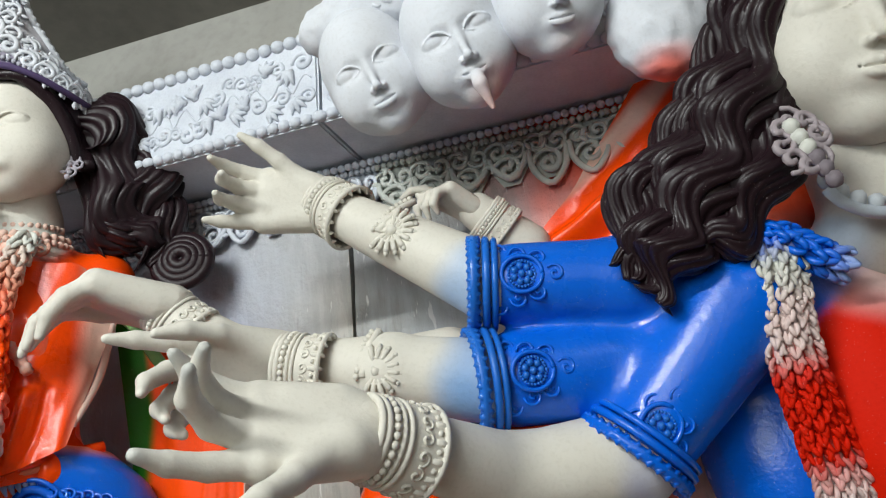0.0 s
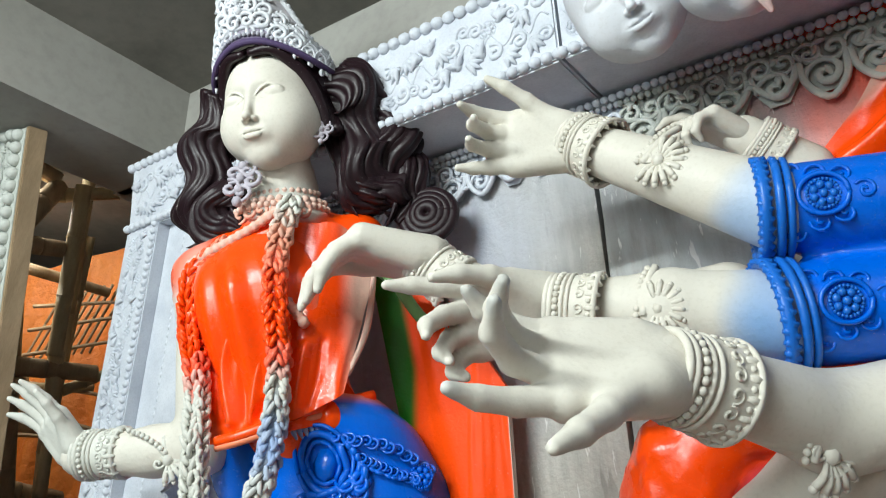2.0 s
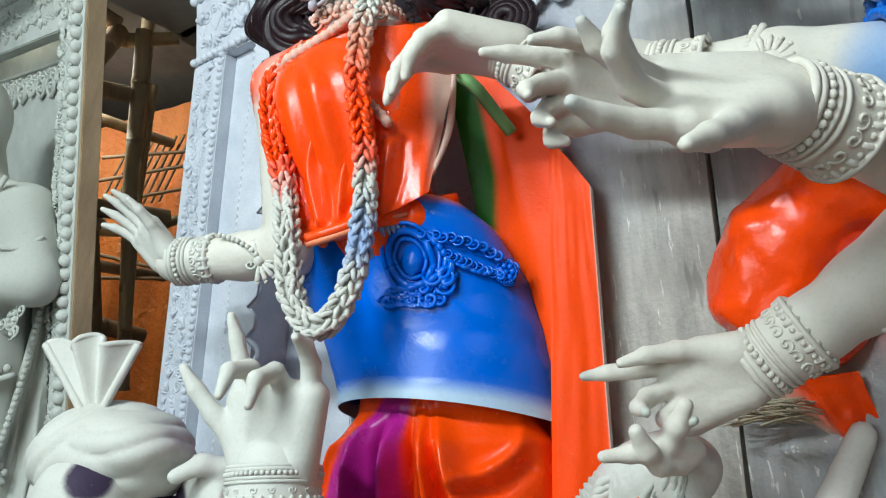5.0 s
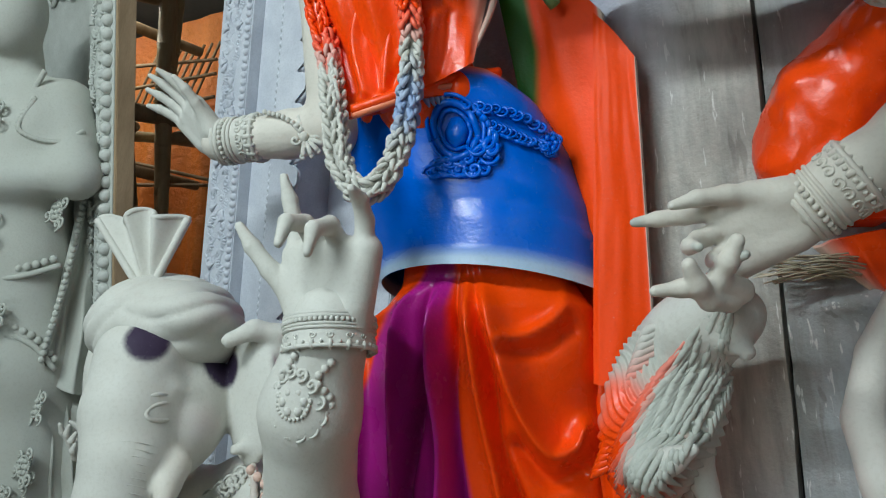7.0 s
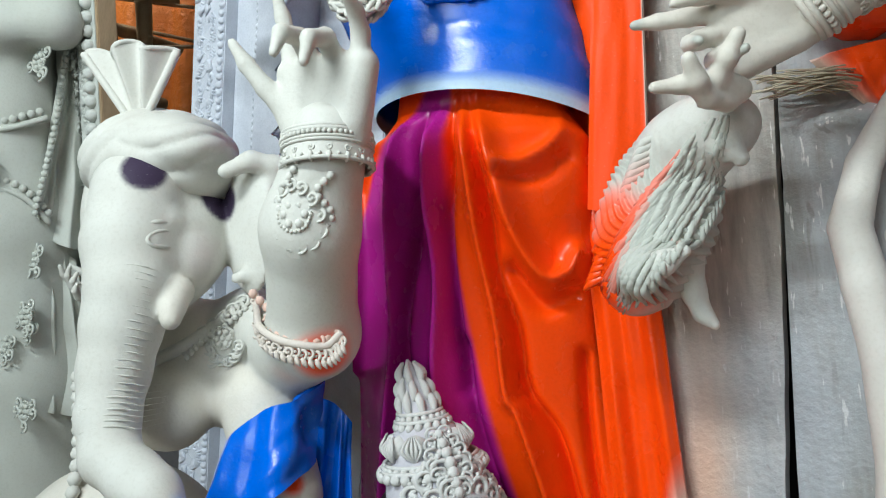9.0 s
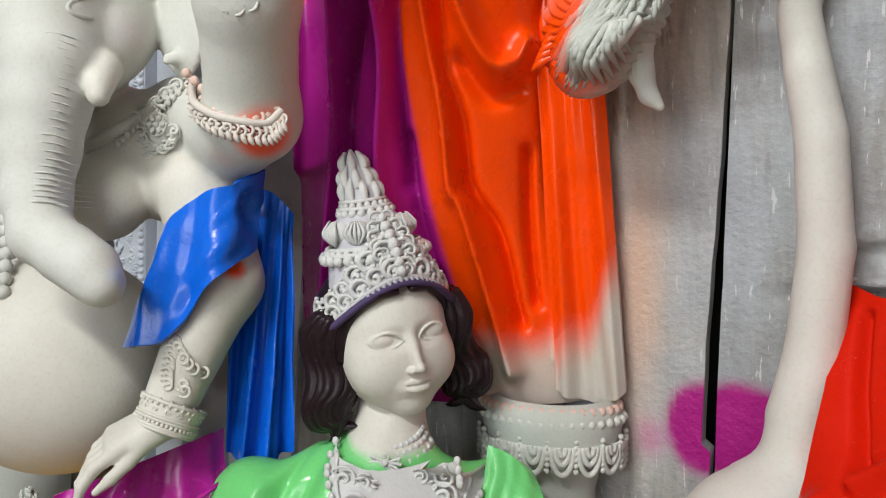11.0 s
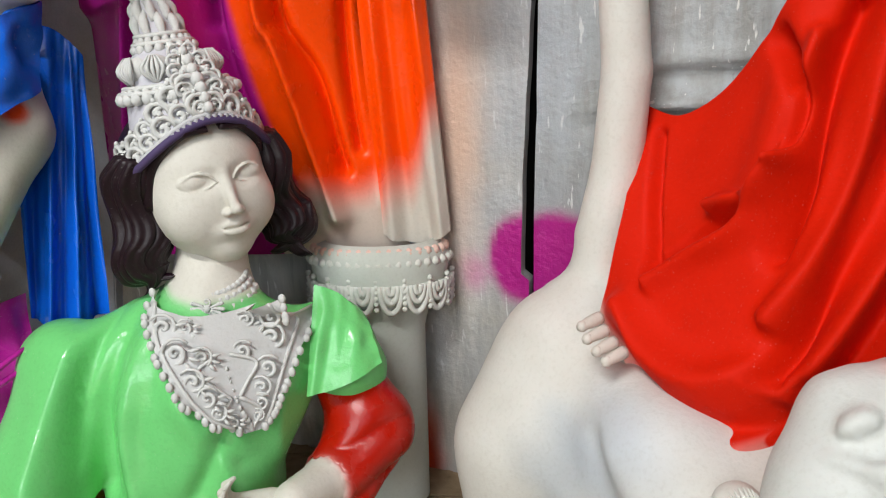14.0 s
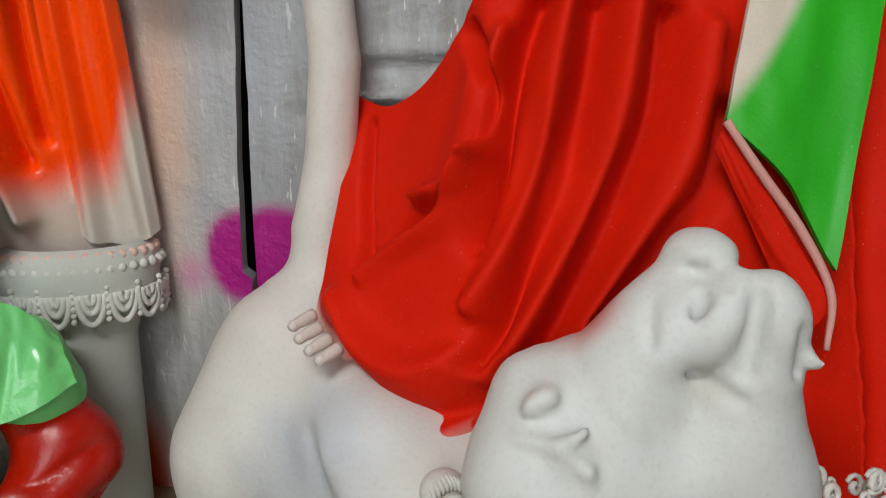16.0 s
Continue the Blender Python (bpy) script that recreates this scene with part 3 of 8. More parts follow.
def board(name, ua, ub, va, vb, n, sprays=(), gap=None, wrinkles=(), seed=1, wash=(0.48, 0.455, 0.41, 0.0)):
    """One cloth-covered board of the backdrop; gap(v) moves its right edge, wrinkles are creases (v, depth, u0, u1)."""
    nu, nv = max(3, int((ub - ua) / 0.012)), max(3, int((vb - va) / 0.012))
    pts, cols = np.zeros((nv, nu, 3)), np.zeros((nv, nu, 4))
    for i, v in enumerate(np.linspace(va, vb, nv)):
        right = ub - (gap(v) if gap else 0)
        for j, s in enumerate(np.linspace(0, 1, nu)):
            u = ua + (right - ua) * s
            d = 0.008 * noise.noise((3 * u, 1.2 * v, seed)) + 0.004 * noise.noise((22 * u, 5 * v, seed + 5)) + 0.006 * abs(noise.noise((9 * u + 2 * v, 7 * v - 3 * u, seed + 9))) ** 2 - 0.006 * max(0.0, 0.06 - abs(noise.noise((13 * u, 2.2 * v, seed + 20)))) / 0.06
            for wv, wd, u0, u1 in wrinkles:
                k = max(0, min(1, (u - u0) * 12)) * max(0, min(1, (u1 - u) * 12))
                d += wd * k * math.exp(-((v - wv - 0.1 * (u - u0) * (u - u1)) / 0.014) ** 2)
            pts[i, j] = on_frame(u, v, n + d)
            c = vec(wash)
            for (su, sv, ru, rv, soft, paint) in sprays:
                q = math.hypot((u - su) / ru, (v - sv) / rv) + 0.12 * noise.noise((18 * u, 18 * v, 3))
                w = max(0, min(1, (1 + soft - q) / (2 * soft)))
                w = w * w * (3 - 2 * w)
                c = c * (1 - w) + np.array([*paint[:3], 1.0]) * w
            cols[i, j] = c
    cl = Clay()
    edge = np.concatenate([pts[:, -1], pts[-1, ::-1], pts[::-1, 0], pts[0]])
    cl.grid(pts, cols)
    cl.grid(np.stack([edge, edge - FN * 0.03]), wash)
    ob = cl.finish(name, "", "", material=BACK_CLOTH)
    return keep(ob, backdrop)


slot = lambda v: 0.003 + 0.016 * max(0, min(1, (v - 1.25) / 0.5)) * (v < 1.94) + 0.003 * noise.noise((0, 9 * v, 2))
SPLIT = -0.024
board("board", -1.25, SPLIT, -0.2, 2.45, -0.185, [(-0.03, 1.90, 0.085, 0.10, 0.18, MAGENTA), (-0.42, 0.30, 0.22, 0.30, 0.9, (0.42, 0.46, 0.58)), (*(-0.281, 2.406), 0.055, 0.16, 0.55, (0.62, 0.05, 0.01)), (*(-0.143, 1.938), 0.03, 0.04, 0.8, (0.55, 0.25, 0.40)), (*(-0.174, 1.641), 0.05, 0.25, 0.9, (0.62, 0.42, 0.32))], slot, [(0.32, 0.01, -0.02, 0.0)], 1)
board("board", SPLIT + 0.004, 1.6, -0.2, 2.45, -0.188,
      [(0.03, 1.90, 0.14, 0.10, 0.18, MAGENTA), (0.30, 0.66, 0.22, 0.18, 0.5, ORANGE), (0.78, -0.05, 0.48, 0.42, 0.35, ORANGE)], None,
      [(0.965, -0.03, -0.02, 0.16), (1.0, 0.02, -0.02, 0.2), (1.53, 0.012, 0.10, 1.2), (1.56, -0.012, 0.08, 1.2), (1.60, 0.032, 0.12, 1.2), (1.635, -0.034, 0.06, 1.2), (1.67, 0.026, 0.12, 1.2), (1.72, 0.012, 0.1, 1.2)], 4, (0.40, 0.415, 0.42, 0.0))
# added black sheet that stands in for the shade inside the gaps
keep(part("gap_shade_backing", block([on_frame(-1.2, -0.2, -0.32), on_frame(1.6, -0.2, -0.32), on_frame(1.6, 2.5, -0.32), on_frame(-1.2, 2.5, -0.32)], -FN * 0.02), rough_material("gap_shade_black", (0.012, 0.012, 0.012), (0.02, 0.02, 0.02), 5, 0.9, 0.1, 0.001), None), backdrop)


def relief(parent, corner, along, down, length, width, material, seed, name="carved_relief"):
    """A band of raised scrolls, leaves and flowers in low relief."""
    cl, rnd = Clay(), random.Random(seed)
    out = np.cross(down, along)
    n = int(length / (0.19 * width))
    vine = [corner + along * length * i / (2 * n) + down * width * (0.5 + 0.13 * math.sin(math.pi * i / 2 + 0.4 * math.sin(i))) for i in range(2 * n + 1)]
    cl.tube(vine, 0.014 * width, CHALK, 5, 6 * n)
    for i in range(n):
        for side in (-1, 1):
            p = corner + along * (i + 0.5 + 0.2 * side) * length / n + down * width * (0.5 + side * rnd.uniform(0.12, 0.34))
            if rnd.random() < 0.4:
                cl.scroll(p, along, down, width * rnd.uniform(0.11, 0.17), CHALK, rnd.uniform(1.2, 1.6), 0.30, rnd.choice((-1, 1)))
            elif rnd.random() < 0.2:
                cl.flower(p, along, down, width * 0.13, CHALK, 6)
            else:
                t0 = rnd.uniform(0, 6.28)
                for k in range(4):
                    d = math.cos(t0 + 0.55 * k) * along + math.sin(t0 + 0.55 * k) * down
                    cl.tube([p - 0.06 * width * d, p + 0.07 * width * d + 0.04 * width * out, p + 0.22 * width * d], [0.02 * width, 0.06 * width, 0.012 * width], CHALK, 6, 6)
    return keep(cl.finish(name, "", "", material=material), parent)


def bead_row(parent, a, b, r, material):
    """A row of moulded beads, each a piece of its own."""
    me = bpy.data.meshes.new("bead")
    bm = bmesh.new()
    bmesh.ops.create_icosphere(bm, subdivisions=2, radius=r)
    for v in bm.verts:
        v.co.x *= 1.1
    bm.to_mesh(me)
    bm.free()
    me.polygons.foreach_set("use_smooth", [True] * len(me.polygons))
    me.materials.append(material)
    a, b = vec(a), vec(b)
    n = int(np.linalg.norm(b - a) / (2.05 * r))
    rnd = random.Random(n)
    for i in range(n + 1):
        ob = new("bead", me)
        ob.parent = parent
        ob.matrix_parent_inverse = Matrix.Translation(parent.location).inverted()
        ob.location = a + (b - a) * i / n
        ob.rotation_euler = (rnd.uniform(-0.2, 0.2), rnd.uniform(-0.2, 0.2), rnd.uniform(-0.2, 0.2))


def lace(parent, corner, along, down, length, width, material, seed):
    """A carved lace border with a scalloped, broken lower edge."""
    cl, rnd = Clay(), random.Random(seed)
    out = np.cross(down, along)
    n = int(length / (0.62 * width))
    for i in range(n):
        p = corner + along * (i + 0.5) * length / n
        x, y = along, down
        cl.beads([p - 0.3 * width * x + 0.08 * width * y, p + 0.3 * width * x + 0.08 * width * y], 0.06 * width, CHALK)
        for k, (dx, dy, r) in enumerate(((-0.16, 0.34, 0.2), (0.16, 0.34, 0.2), (0.0, 0.68, 0.24))):
            cl.scroll(p + dx * width * x + dy * width * y, x, y, r * width * rnd.uniform(0.9, 1.1), CHALK, 1.5, 0.24, 1 if k % 2 else -1)
        lump = np.array([[p + (cx * 0.32) * width * x + cy * width * y - out * 0.012 for cx in (-1, -0.4, 0.4, 1)] for cy in (0.0, 0.3, 0.6)])
        lump[2] += 0.30 * width * y[None] * np.array([0, 1, 1, 0])[:, None]
        cl.grid(lump, CHALK)
        tw = rnd.uniform(0.8, 1.1)
        cl.tube([p - 0.3 * width * x + 0.42 * width * y, p - 0.24 * width * x + 0.72 * width * tw * y, p + 0.96 * width * tw * y, p + 0.24 * width * x + 0.74 * width * tw * y, p + 0.3 * width * x + 0.42 * width * y], 0.055 * width, CHALK, 6, 16)
        for k in range(4):
            a = rnd.uniform(0, 6.28)
            q = p + rnd.uniform(-0.25, 0.25) * width * x + rnd.uniform(0.15, 0.75) * width * y
            d = math.cos(a) * x + math.sin(a) * y
            cl.tube([q, q + 0.1 * width * d + 0.03 * width * out, q + 0.2 * width * d], [0.03 * width, 0.05 * width, 0.01 * width], CHALK, 5, 5)
    return keep(cl.finish("carved_lace", "", "", material=material), parent)


frame_beam = holder("ornamental_frame_beam", on_frame(-0.6, 0, 0), "bluish-white carved beam with bead borders along the backdrop", "beam")
for ua, ub in ((-1.27, 0.012), (0.018, 1.5)):
    keep(part("plank", block([on_frame(ua, -0.195, 0), on_frame(ub, -0.195, 0), on_frame(ub, 0.0, 0), on_frame(ua, 0.0, 0)], -FN * 0.19, 0.004), FRAME_WHITE, None), frame_beam)
    bead_row(frame_beam, on_frame(ua, -0.19, 0.002), on_frame(ub, -0.19, 0.002), 0.0135, FRAME_WHITE)
    bead_row(frame_beam, on_frame(ua, -0.012, 0.002), on_frame(ub, -0.012, 0.002), 0.0115, FRAME_WHITE)
relief(frame_beam, on_frame(-1.25, -0.165, 0.0), FU, FV, 1.25, 0.14, FRAME_WHITE, 3)
relief(frame_beam, on_frame(0.03, -0.165, 0.0), FU, FV, 1.2, 0.14, FRAME_WHITE, 5)
lace(frame_beam, on_frame(-1.0, 0.02, -0.165), FU, FV, 1.05, 0.11, FRAME_WHITE, 2)
lace(frame_beam, on_frame(0.05, 0.02, -0.165), FU, FV, 1.3, 0.12, CHALK_WHITE, 7)
bead_row(frame_beam, on_frame(-1.0, 0.015, -0.16), on_frame(0.9, 0.015, -0.16), 0.008, FRAME_WHITE)

pillar = holder("ornamental_frame_pillar", on_frame(-1.3, 2.0, 0), "bluish-white carved pillar with lace relief and a plain channel", "pillar")
PV = unit(on_frame(-1.42, 0.84, 0) - on_frame(-1.275, 0.0, 0))


def on_pillar(u, v, n=0.0):
    return on_frame(-1.275, 0, 0) + PV * v + FU * u + FN * n


for ua, ub, n in ((0, 0.135, 0.0), (0.135, 0.265, -0.035), (0.265, 0.30, 0.0), (0.30, 0.55, -0.16)):
    keep(part("plank", block([on_pillar(ua, 0, n), on_pillar(ub, 0, n), on_pillar(ub, 2.42, n), on_pillar(ua, 2.42, n)], -FN * (0.19 + n), 0.003), FRAME_WHITE, None), pillar)
relief(pillar, on_pillar(0.105, 0.02, 0.0), PV, -FU, 1.9, 0.1, FRAME_WHITE, 11)
bead_row(pillar, on_pillar(0.122, 0.0, 0.0), on_pillar(0.122, 1.9, 0.0), 0.0095, FRAME_WHITE)
bead_row(pillar, on_pillar(0.272, 0.0, 0.0), on_pillar(0.272, 1.9, 0.0), 0.009, FRAME_WHITE)
lace(pillar, on_pillar(0.28, 0.02, 0.0), PV, FU, 1.9, 0.115, FRAME_WHITE, 13)

# the boarded stage on which everything stands
stage = holder("stage_platform", (-0.6, 1.4, 0.0), "rough timber stage platform under the statues", "platform", kind="structure")
for i in range(9):
    y0 = 0.78 + 0.19 * i
    keep(part("plank", block([(-2.7, y0, 0.40), (1.6, y0, 0.40), (1.6, y0 + 0.183, 0.40), (-2.7, y0 + 0.183, 0.40)], (0, 0, -0.04), 0.003), BARE_WOOD, None), stage)
for x0 in (-2.6, -1.2, 0.2, 1.4):
    keep(part("trestle", block([(x0, 0.80, 0.36), (x0 + 0.09, 0.80, 0.36), (x0 + 0.09, 2.45, 0.36), (x0, 2.45, 0.36)], (0, 0, -0.36), 0.003), BARE_WOOD, None), stage)

# ---- the standing figure in orange and blue ----


def crown(clay, m, h, c, tall, spire=True, spread=1.0, seat=0.42):
    """A carved tiara that rises to a peak in front; with spire, a tiered cone behind it. A violet wash lies in the
    hollows, its darkness also standing in for shade there.
    """
    A = np.array(m.to_3x3())
    o = vec(m.translation)
    # wash: violet-grey ground, darker than the curls to paint in their depth
    up, dark, wash = A @ np.array([0, 0.0, 1.0]), (0.08, 0.055, 0.13, 0.6), (0.52, 0.51, 0.55, 0.65)
    rnd = random.Random(17)

    def at(x, y, z):
        return o + A @ (np.array([x, y, z]) * h)

    def plate(q, k):
        high = (0.22 + 0.12 * math.exp(-((q / 0.75) ** 2)) if spire else 0.22 + 0.32 * math.exp(-((q / 0.95) ** 4)) + 0.56 * math.exp(-((q / 0.52) ** 6))) * tall
        r = (0.475 if spire else 0.49) - 0.10 * k * (1 if spire else 0.7)
        return at(r * spread * math.sin(q), r * math.cos(q) - 0.17 - 0.06 * k, seat - (0.32 if spire else 0.24) * math.sin(q) ** 2 + high * k)
    qs = np.linspace(-1.75, 1.75, 61)
    front = np.array([[plate(q, k) for q in qs] for k in np.linspace(0, 1, 11)])
    clay.grid(front, np.array([[blend(dark, wash, k / 2.2) for q in qs] for k in range(11)]))
    clay.grid(front[:, ::-1] - (A @ np.array([0, 0.05 * h, 0])), c)
    for k, r, paint in ((0.0, 0.028, dark), (0.12, 0.018, blend(dark, c, 0.7)), (1.0, 0.026, c)):
        clay.tube([plate(q, k) for q in qs], r * h, paint, 6, 80)
    clay.beads([plate(q, 0.06) + A @ np.array([0, 0.012 * h, 0]) for q in qs[::4]], 0.021 * h, blend(dark, c, 0.55))
    clay.beads([plate(q, 1.0) + up * 0.012 * h for q in qs[::4]], 0.030 * h, c, 2.1)

    def motif(p, side, rise, r, hand):
        """One acanthus curl: a fat spiral with a leaf and beads at its foot."""
        out = np.cross(side, rise)
        clay.scroll(p, side * hand, rise, r, c, 1.5, 0.27)
        for k in range(3):
            d = side * hand * math.cos(0.5 + 0.6 * k) - rise * math.sin(0.5 + 0.6 * k)
            clay.tube([p + 0.8 * r * d, p + 1.15 * r * d + 0.12 * r * out, p + 1.55 * r * d], [0.12 * r, 0.24 * r, 0.07 * r], c, 6, 6)
        clay.bead(p + rise * 1.05 * r, 0.2 * r, c)
    rows = 2 if spire else 8
    for row in range(rows):
        k = 0.32 + 0.40 * row if spire else 0.17 + 0.78 * row / 7
        wide = 1.62 if spire or row < 2 else (0.95 if row < 4 else 0.5)
        n = 7 if spire or row < 2 else (4 if row < 4 else 2)
        for i in range(n):
            q = wide * (i + 0.5 + 0.25 * (row % 2)) / n
            for s in (-1, 1):
                if wide * 1.04 < q:
                    continue
                p = plate(s * q, k) + A @ np.array([0.014 * math.sin(s * q), 0.014 * math.cos(q), 0]) * h
                side = A @ np.array([math.cos(q), -math.sin(s * q), 0])
                motif(p, side, up, 0.078 * h * rnd.uniform(0.9, 1.15), s)
    # medallion on the brow
    for t in np.linspace(0, 1, 7):
        p = plate(0, 0.25 + (1.5 if spire else 0.7) * t * 0.75) + A @ np.array([0, 0.03 + (0.0 if t < 0.5 else -0.10 * (t - 0.5) if spire else 0), 0]) * h
        clay.bead(p, (0.05 - 0.028 * abs(t - 0.45)) * h, c)
        for s in (-1, 1):
            clay.scroll(p + A @ np.array([s * (0.02 + 0.10 * math.sin(math.pi * (0.1 + 0.8 * t))), -0.015, 0.0]) * h, A @ vec((s, 0, 0)), up, 0.052 * h, c, 1.4, 0.3)
    if not spire:
        for i in range(7):
            q = (i - 3) * 0.13
            p = plate(q, 0.95)
            clay.tube([p, p + up * 0.10 * h + A @ np.array([-0.3 * q, 0.03, 0]) * h, p + up * (0.24 - 0.02 * abs(i - 3)) * h], [0.03 * h, 0.05 * h, 0.01 * h], c, 6, 7)
        return
    prof = [(0.40, 0.46), (0.37, 0.60), (0.36, 0.66), (0.30, 0.72), (0.28, 0.84), (0.24, 0.94), (0.17, 1.01), (0.15, 1.06), (0.13, 1.20), (0.08, 1.34), (0.01, 1.48)]

    def tier(r, z, q, lift=0.0):
        return at(0.95 * r * math.cos(q), r * math.sin(q) * 0.9 - 0.13 - 0.30 * (z - 0.6) + lift, 0.32 + (z - 0.32) * tall)
    a = np.linspace(0, 2 * np.pi, 30, endpoint=False)
    clay.grid(np.array([[tier(r, z, q) for q in a] for r, z in prof]), wash, True)
    ring = np.linspace(0, 2 * np.pi, 25)
    for r, z, b in ((0.39, 0.665, 0.042), (0.35, 0.70, 0.034), (0.20, 0.985, 0.034), (0.17, 1.04, 0.028)):
        clay.beads([tier(r, z, q) for q in ring], b * h, c, 1.95)
        clay.tube([tier(r, z + 0.035, q) for q in ring], 0.016 * h, c, 6, 60)
    # carved buds round the dome and leaves up the spire
    for i in range(9):
        q = 2 * np.pi * i / 9 + 0.2
        p = tier(0.24, 0.85, q)
        clay.bead(p, 0.095 * h, c, (1, 1, 0.95))
        d = A @ np.array([math.cos(q), math.sin(q), 0])
        e = A @ np.array([-math.sin(q), math.cos(q), 0])
        for k in range(-2, 3):
            clay.tube([p - up * 0.09 * h + d * 0.06 * h, p + d * 0.098 * h + e * 0.035 * k * h, p + up * 0.085 * h + d * 0.055 * h + e * 0.012 * k * h], [0.008 * h, 0.015 * h, 0.006 * h], c, 5, 8)
    for row, (r, z, n, size) in enumerate(((0.15, 1.07, 9, 0.16), (0.125, 1.17, 8, 0.15), (0.085, 1.28, 6, 0.15))):
        for i in range(n):
            q = 2 * np.pi * (i + 0.5 * row) / n
            p, w = tier(r, z, q), tier(0.6 * r, z + 1.2 * size, q)
            d = A @ np.array([math.cos(q), math.sin(q), 0])
            clay.tube([p, (p + w) / 2 + d * 0.03 * h, w], [0.022 * h, 0.036 * h, 0.008 * h], c, 6, 8)


def fold_sheet(clay, top, bottom, folds, depth, c, nu=70, nv=60, thick=0.012, sway=0.0, seed=0, sharp=1.0, fade=0.15, runs=()):
    """A hanging cloth between an upper and a lower line, with folds that run down it. c: a paint, or a function of (s, t)."""
    a, b = spline(top, nu), spline(bottom, nu)
    s = np.linspace(0, 1, nu)
    out = np.zeros((nv, nu, 3))
    cols = np.zeros((nv, nu, 4))
    cross = np.cross(np.gradient(a, axis=0), b - a)
    cross /= np.linalg.norm(cross, axis=1)[:, None] + 1e-12
    mid = cross.mean(0)
    if mid @ np.array([0.2, -1, 0]) < 0:
        cross = -cross
    for i, t in enumerate(np.linspace(0, 1, nv)):
        ph = folds * 2 * np.pi * (s + sway * t * (1 - s) + 0.03 * np.sin(3 * t + 5 * s + seed))
        w = np.sin(ph) + 0.35 * np.sin(2.3 * ph + seed)
        w = np.sign(w) * np.abs(w) ** abs(sharp) if sharp > 0 else 1.1 - 2.0 * np.abs(np.sin(ph / 2)) ** 0.6 + 0.3 * np.sin(1.7 * ph + seed)
        amp = depth * (fade + (1 - fade) * min(1, t * 1.6)) * np.clip(np.minimum(s, 1 - s) * 9 + 0.12, 0, 1)
        nz = np.array([noise.noise((5 * q + seed, 4 * t, seed)) for q in s])
        out[i] = a + (b - a) * t + cross * (amp * w + 0.6 * depth * nz)[:, None]
        for j in range(nu):
            cols[i, j] = c(s[j], t) if callable(c) else c
    for line, wd, am in runs:
        line, mid = spline(line, 140), unit(cross.mean(0))
        far = out[:, :, None, :] - line[None, None]
        far -= (far @ mid)[..., None] * mid
        out = out + cross[None] * (am * np.exp(-(np.linalg.norm(far, axis=3).min(2) / wd) ** 2))[..., None]
    clay.grid(out, cols)
    back = out - cross[None] * thick
    clay.grid(back[:, ::-1], cols[:, ::-1])
    edge = np.concatenate([out[:, 0], out[-1], out[::-1, -1], out[0, ::-1]])
    eb = np.concatenate([back[:, 0], back[-1], back[::-1, -1], back[0, ::-1]])
    ec = np.concatenate([cols[:, 0], cols[-1], cols[::-1, -1], cols[0, ::-1]])
    clay.grid(np.stack([edge, eb]), np.stack([ec, ec]))


def blend(a, b, w):
    w = max(0.0, min(1.0, w))
    w = w * w * (3 - 2 * w)
    return vec(a) * (1 - w) + vec(b) * w


def garland(clay, points, r, cols, seed):
    """A thick flower garland: tight whorls of small curled petals strung along a line."""
    rnd = random.Random(seed)
    p = spline(points, 400)
    s = np.concatenate([[0], np.cumsum(np.linalg.norm(np.diff(p, axis=0), axis=1))])
    n = int(s[-1] / (0.55 * r))
    at = [blend(cols[int(f)], cols[min(int(f) + 1, len(cols) - 1)], f % 1) for f in np.linspace(0, len(cols) - 1.001, 40)]
    # core in darkened petal colour, painting shade into the gaps between petals
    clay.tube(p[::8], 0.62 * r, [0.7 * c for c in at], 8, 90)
    for i in range(n):
        d = (i + 0.5) * s[-1] / n
        q = vec([np.interp(d, s, p[:, k]) for k in range(3)])
        e = vec([np.interp(d + 0.01, s, p[:, k]) for k in range(3)]) - q
        ax = axes(e, (1, 0.1, 0.05))
        c = at[int(d / s[-1] * 39)]
        for k in range(8):
            a = 2 * np.pi * (k + 0.5 * (i % 2)) / 8 + rnd.uniform(-0.25, 0.25)
            g = rnd.uniform(0.85, 1.12)
            dr = math.cos(a) * ax[:, 0] + math.sin(a) * ax[:, 2]
            tn = -math.sin(a) * ax[:, 0] + math.cos(a) * ax[:, 2]
            sw = 0.35 if (k + i) % 2 else -0.35
            clay.tube([q + 0.55 * r * dr - 0.4 * r * ax[:, 1], q + g * 0.88 * r * dr + 0.05 * r * ax[:, 1] + sw * 0.4 * r * tn, q + g * 0.92 * r * dr + 0.5 * r * ax[:, 1] + sw * r * tn, q + 0.74 * r * dr + 0.62 * r * ax[:, 1] + 1.3 * sw * r * tn], [0.16 * r, 0.24 * r, 0.20 * r, 0.10 * r], c, 6, 7)


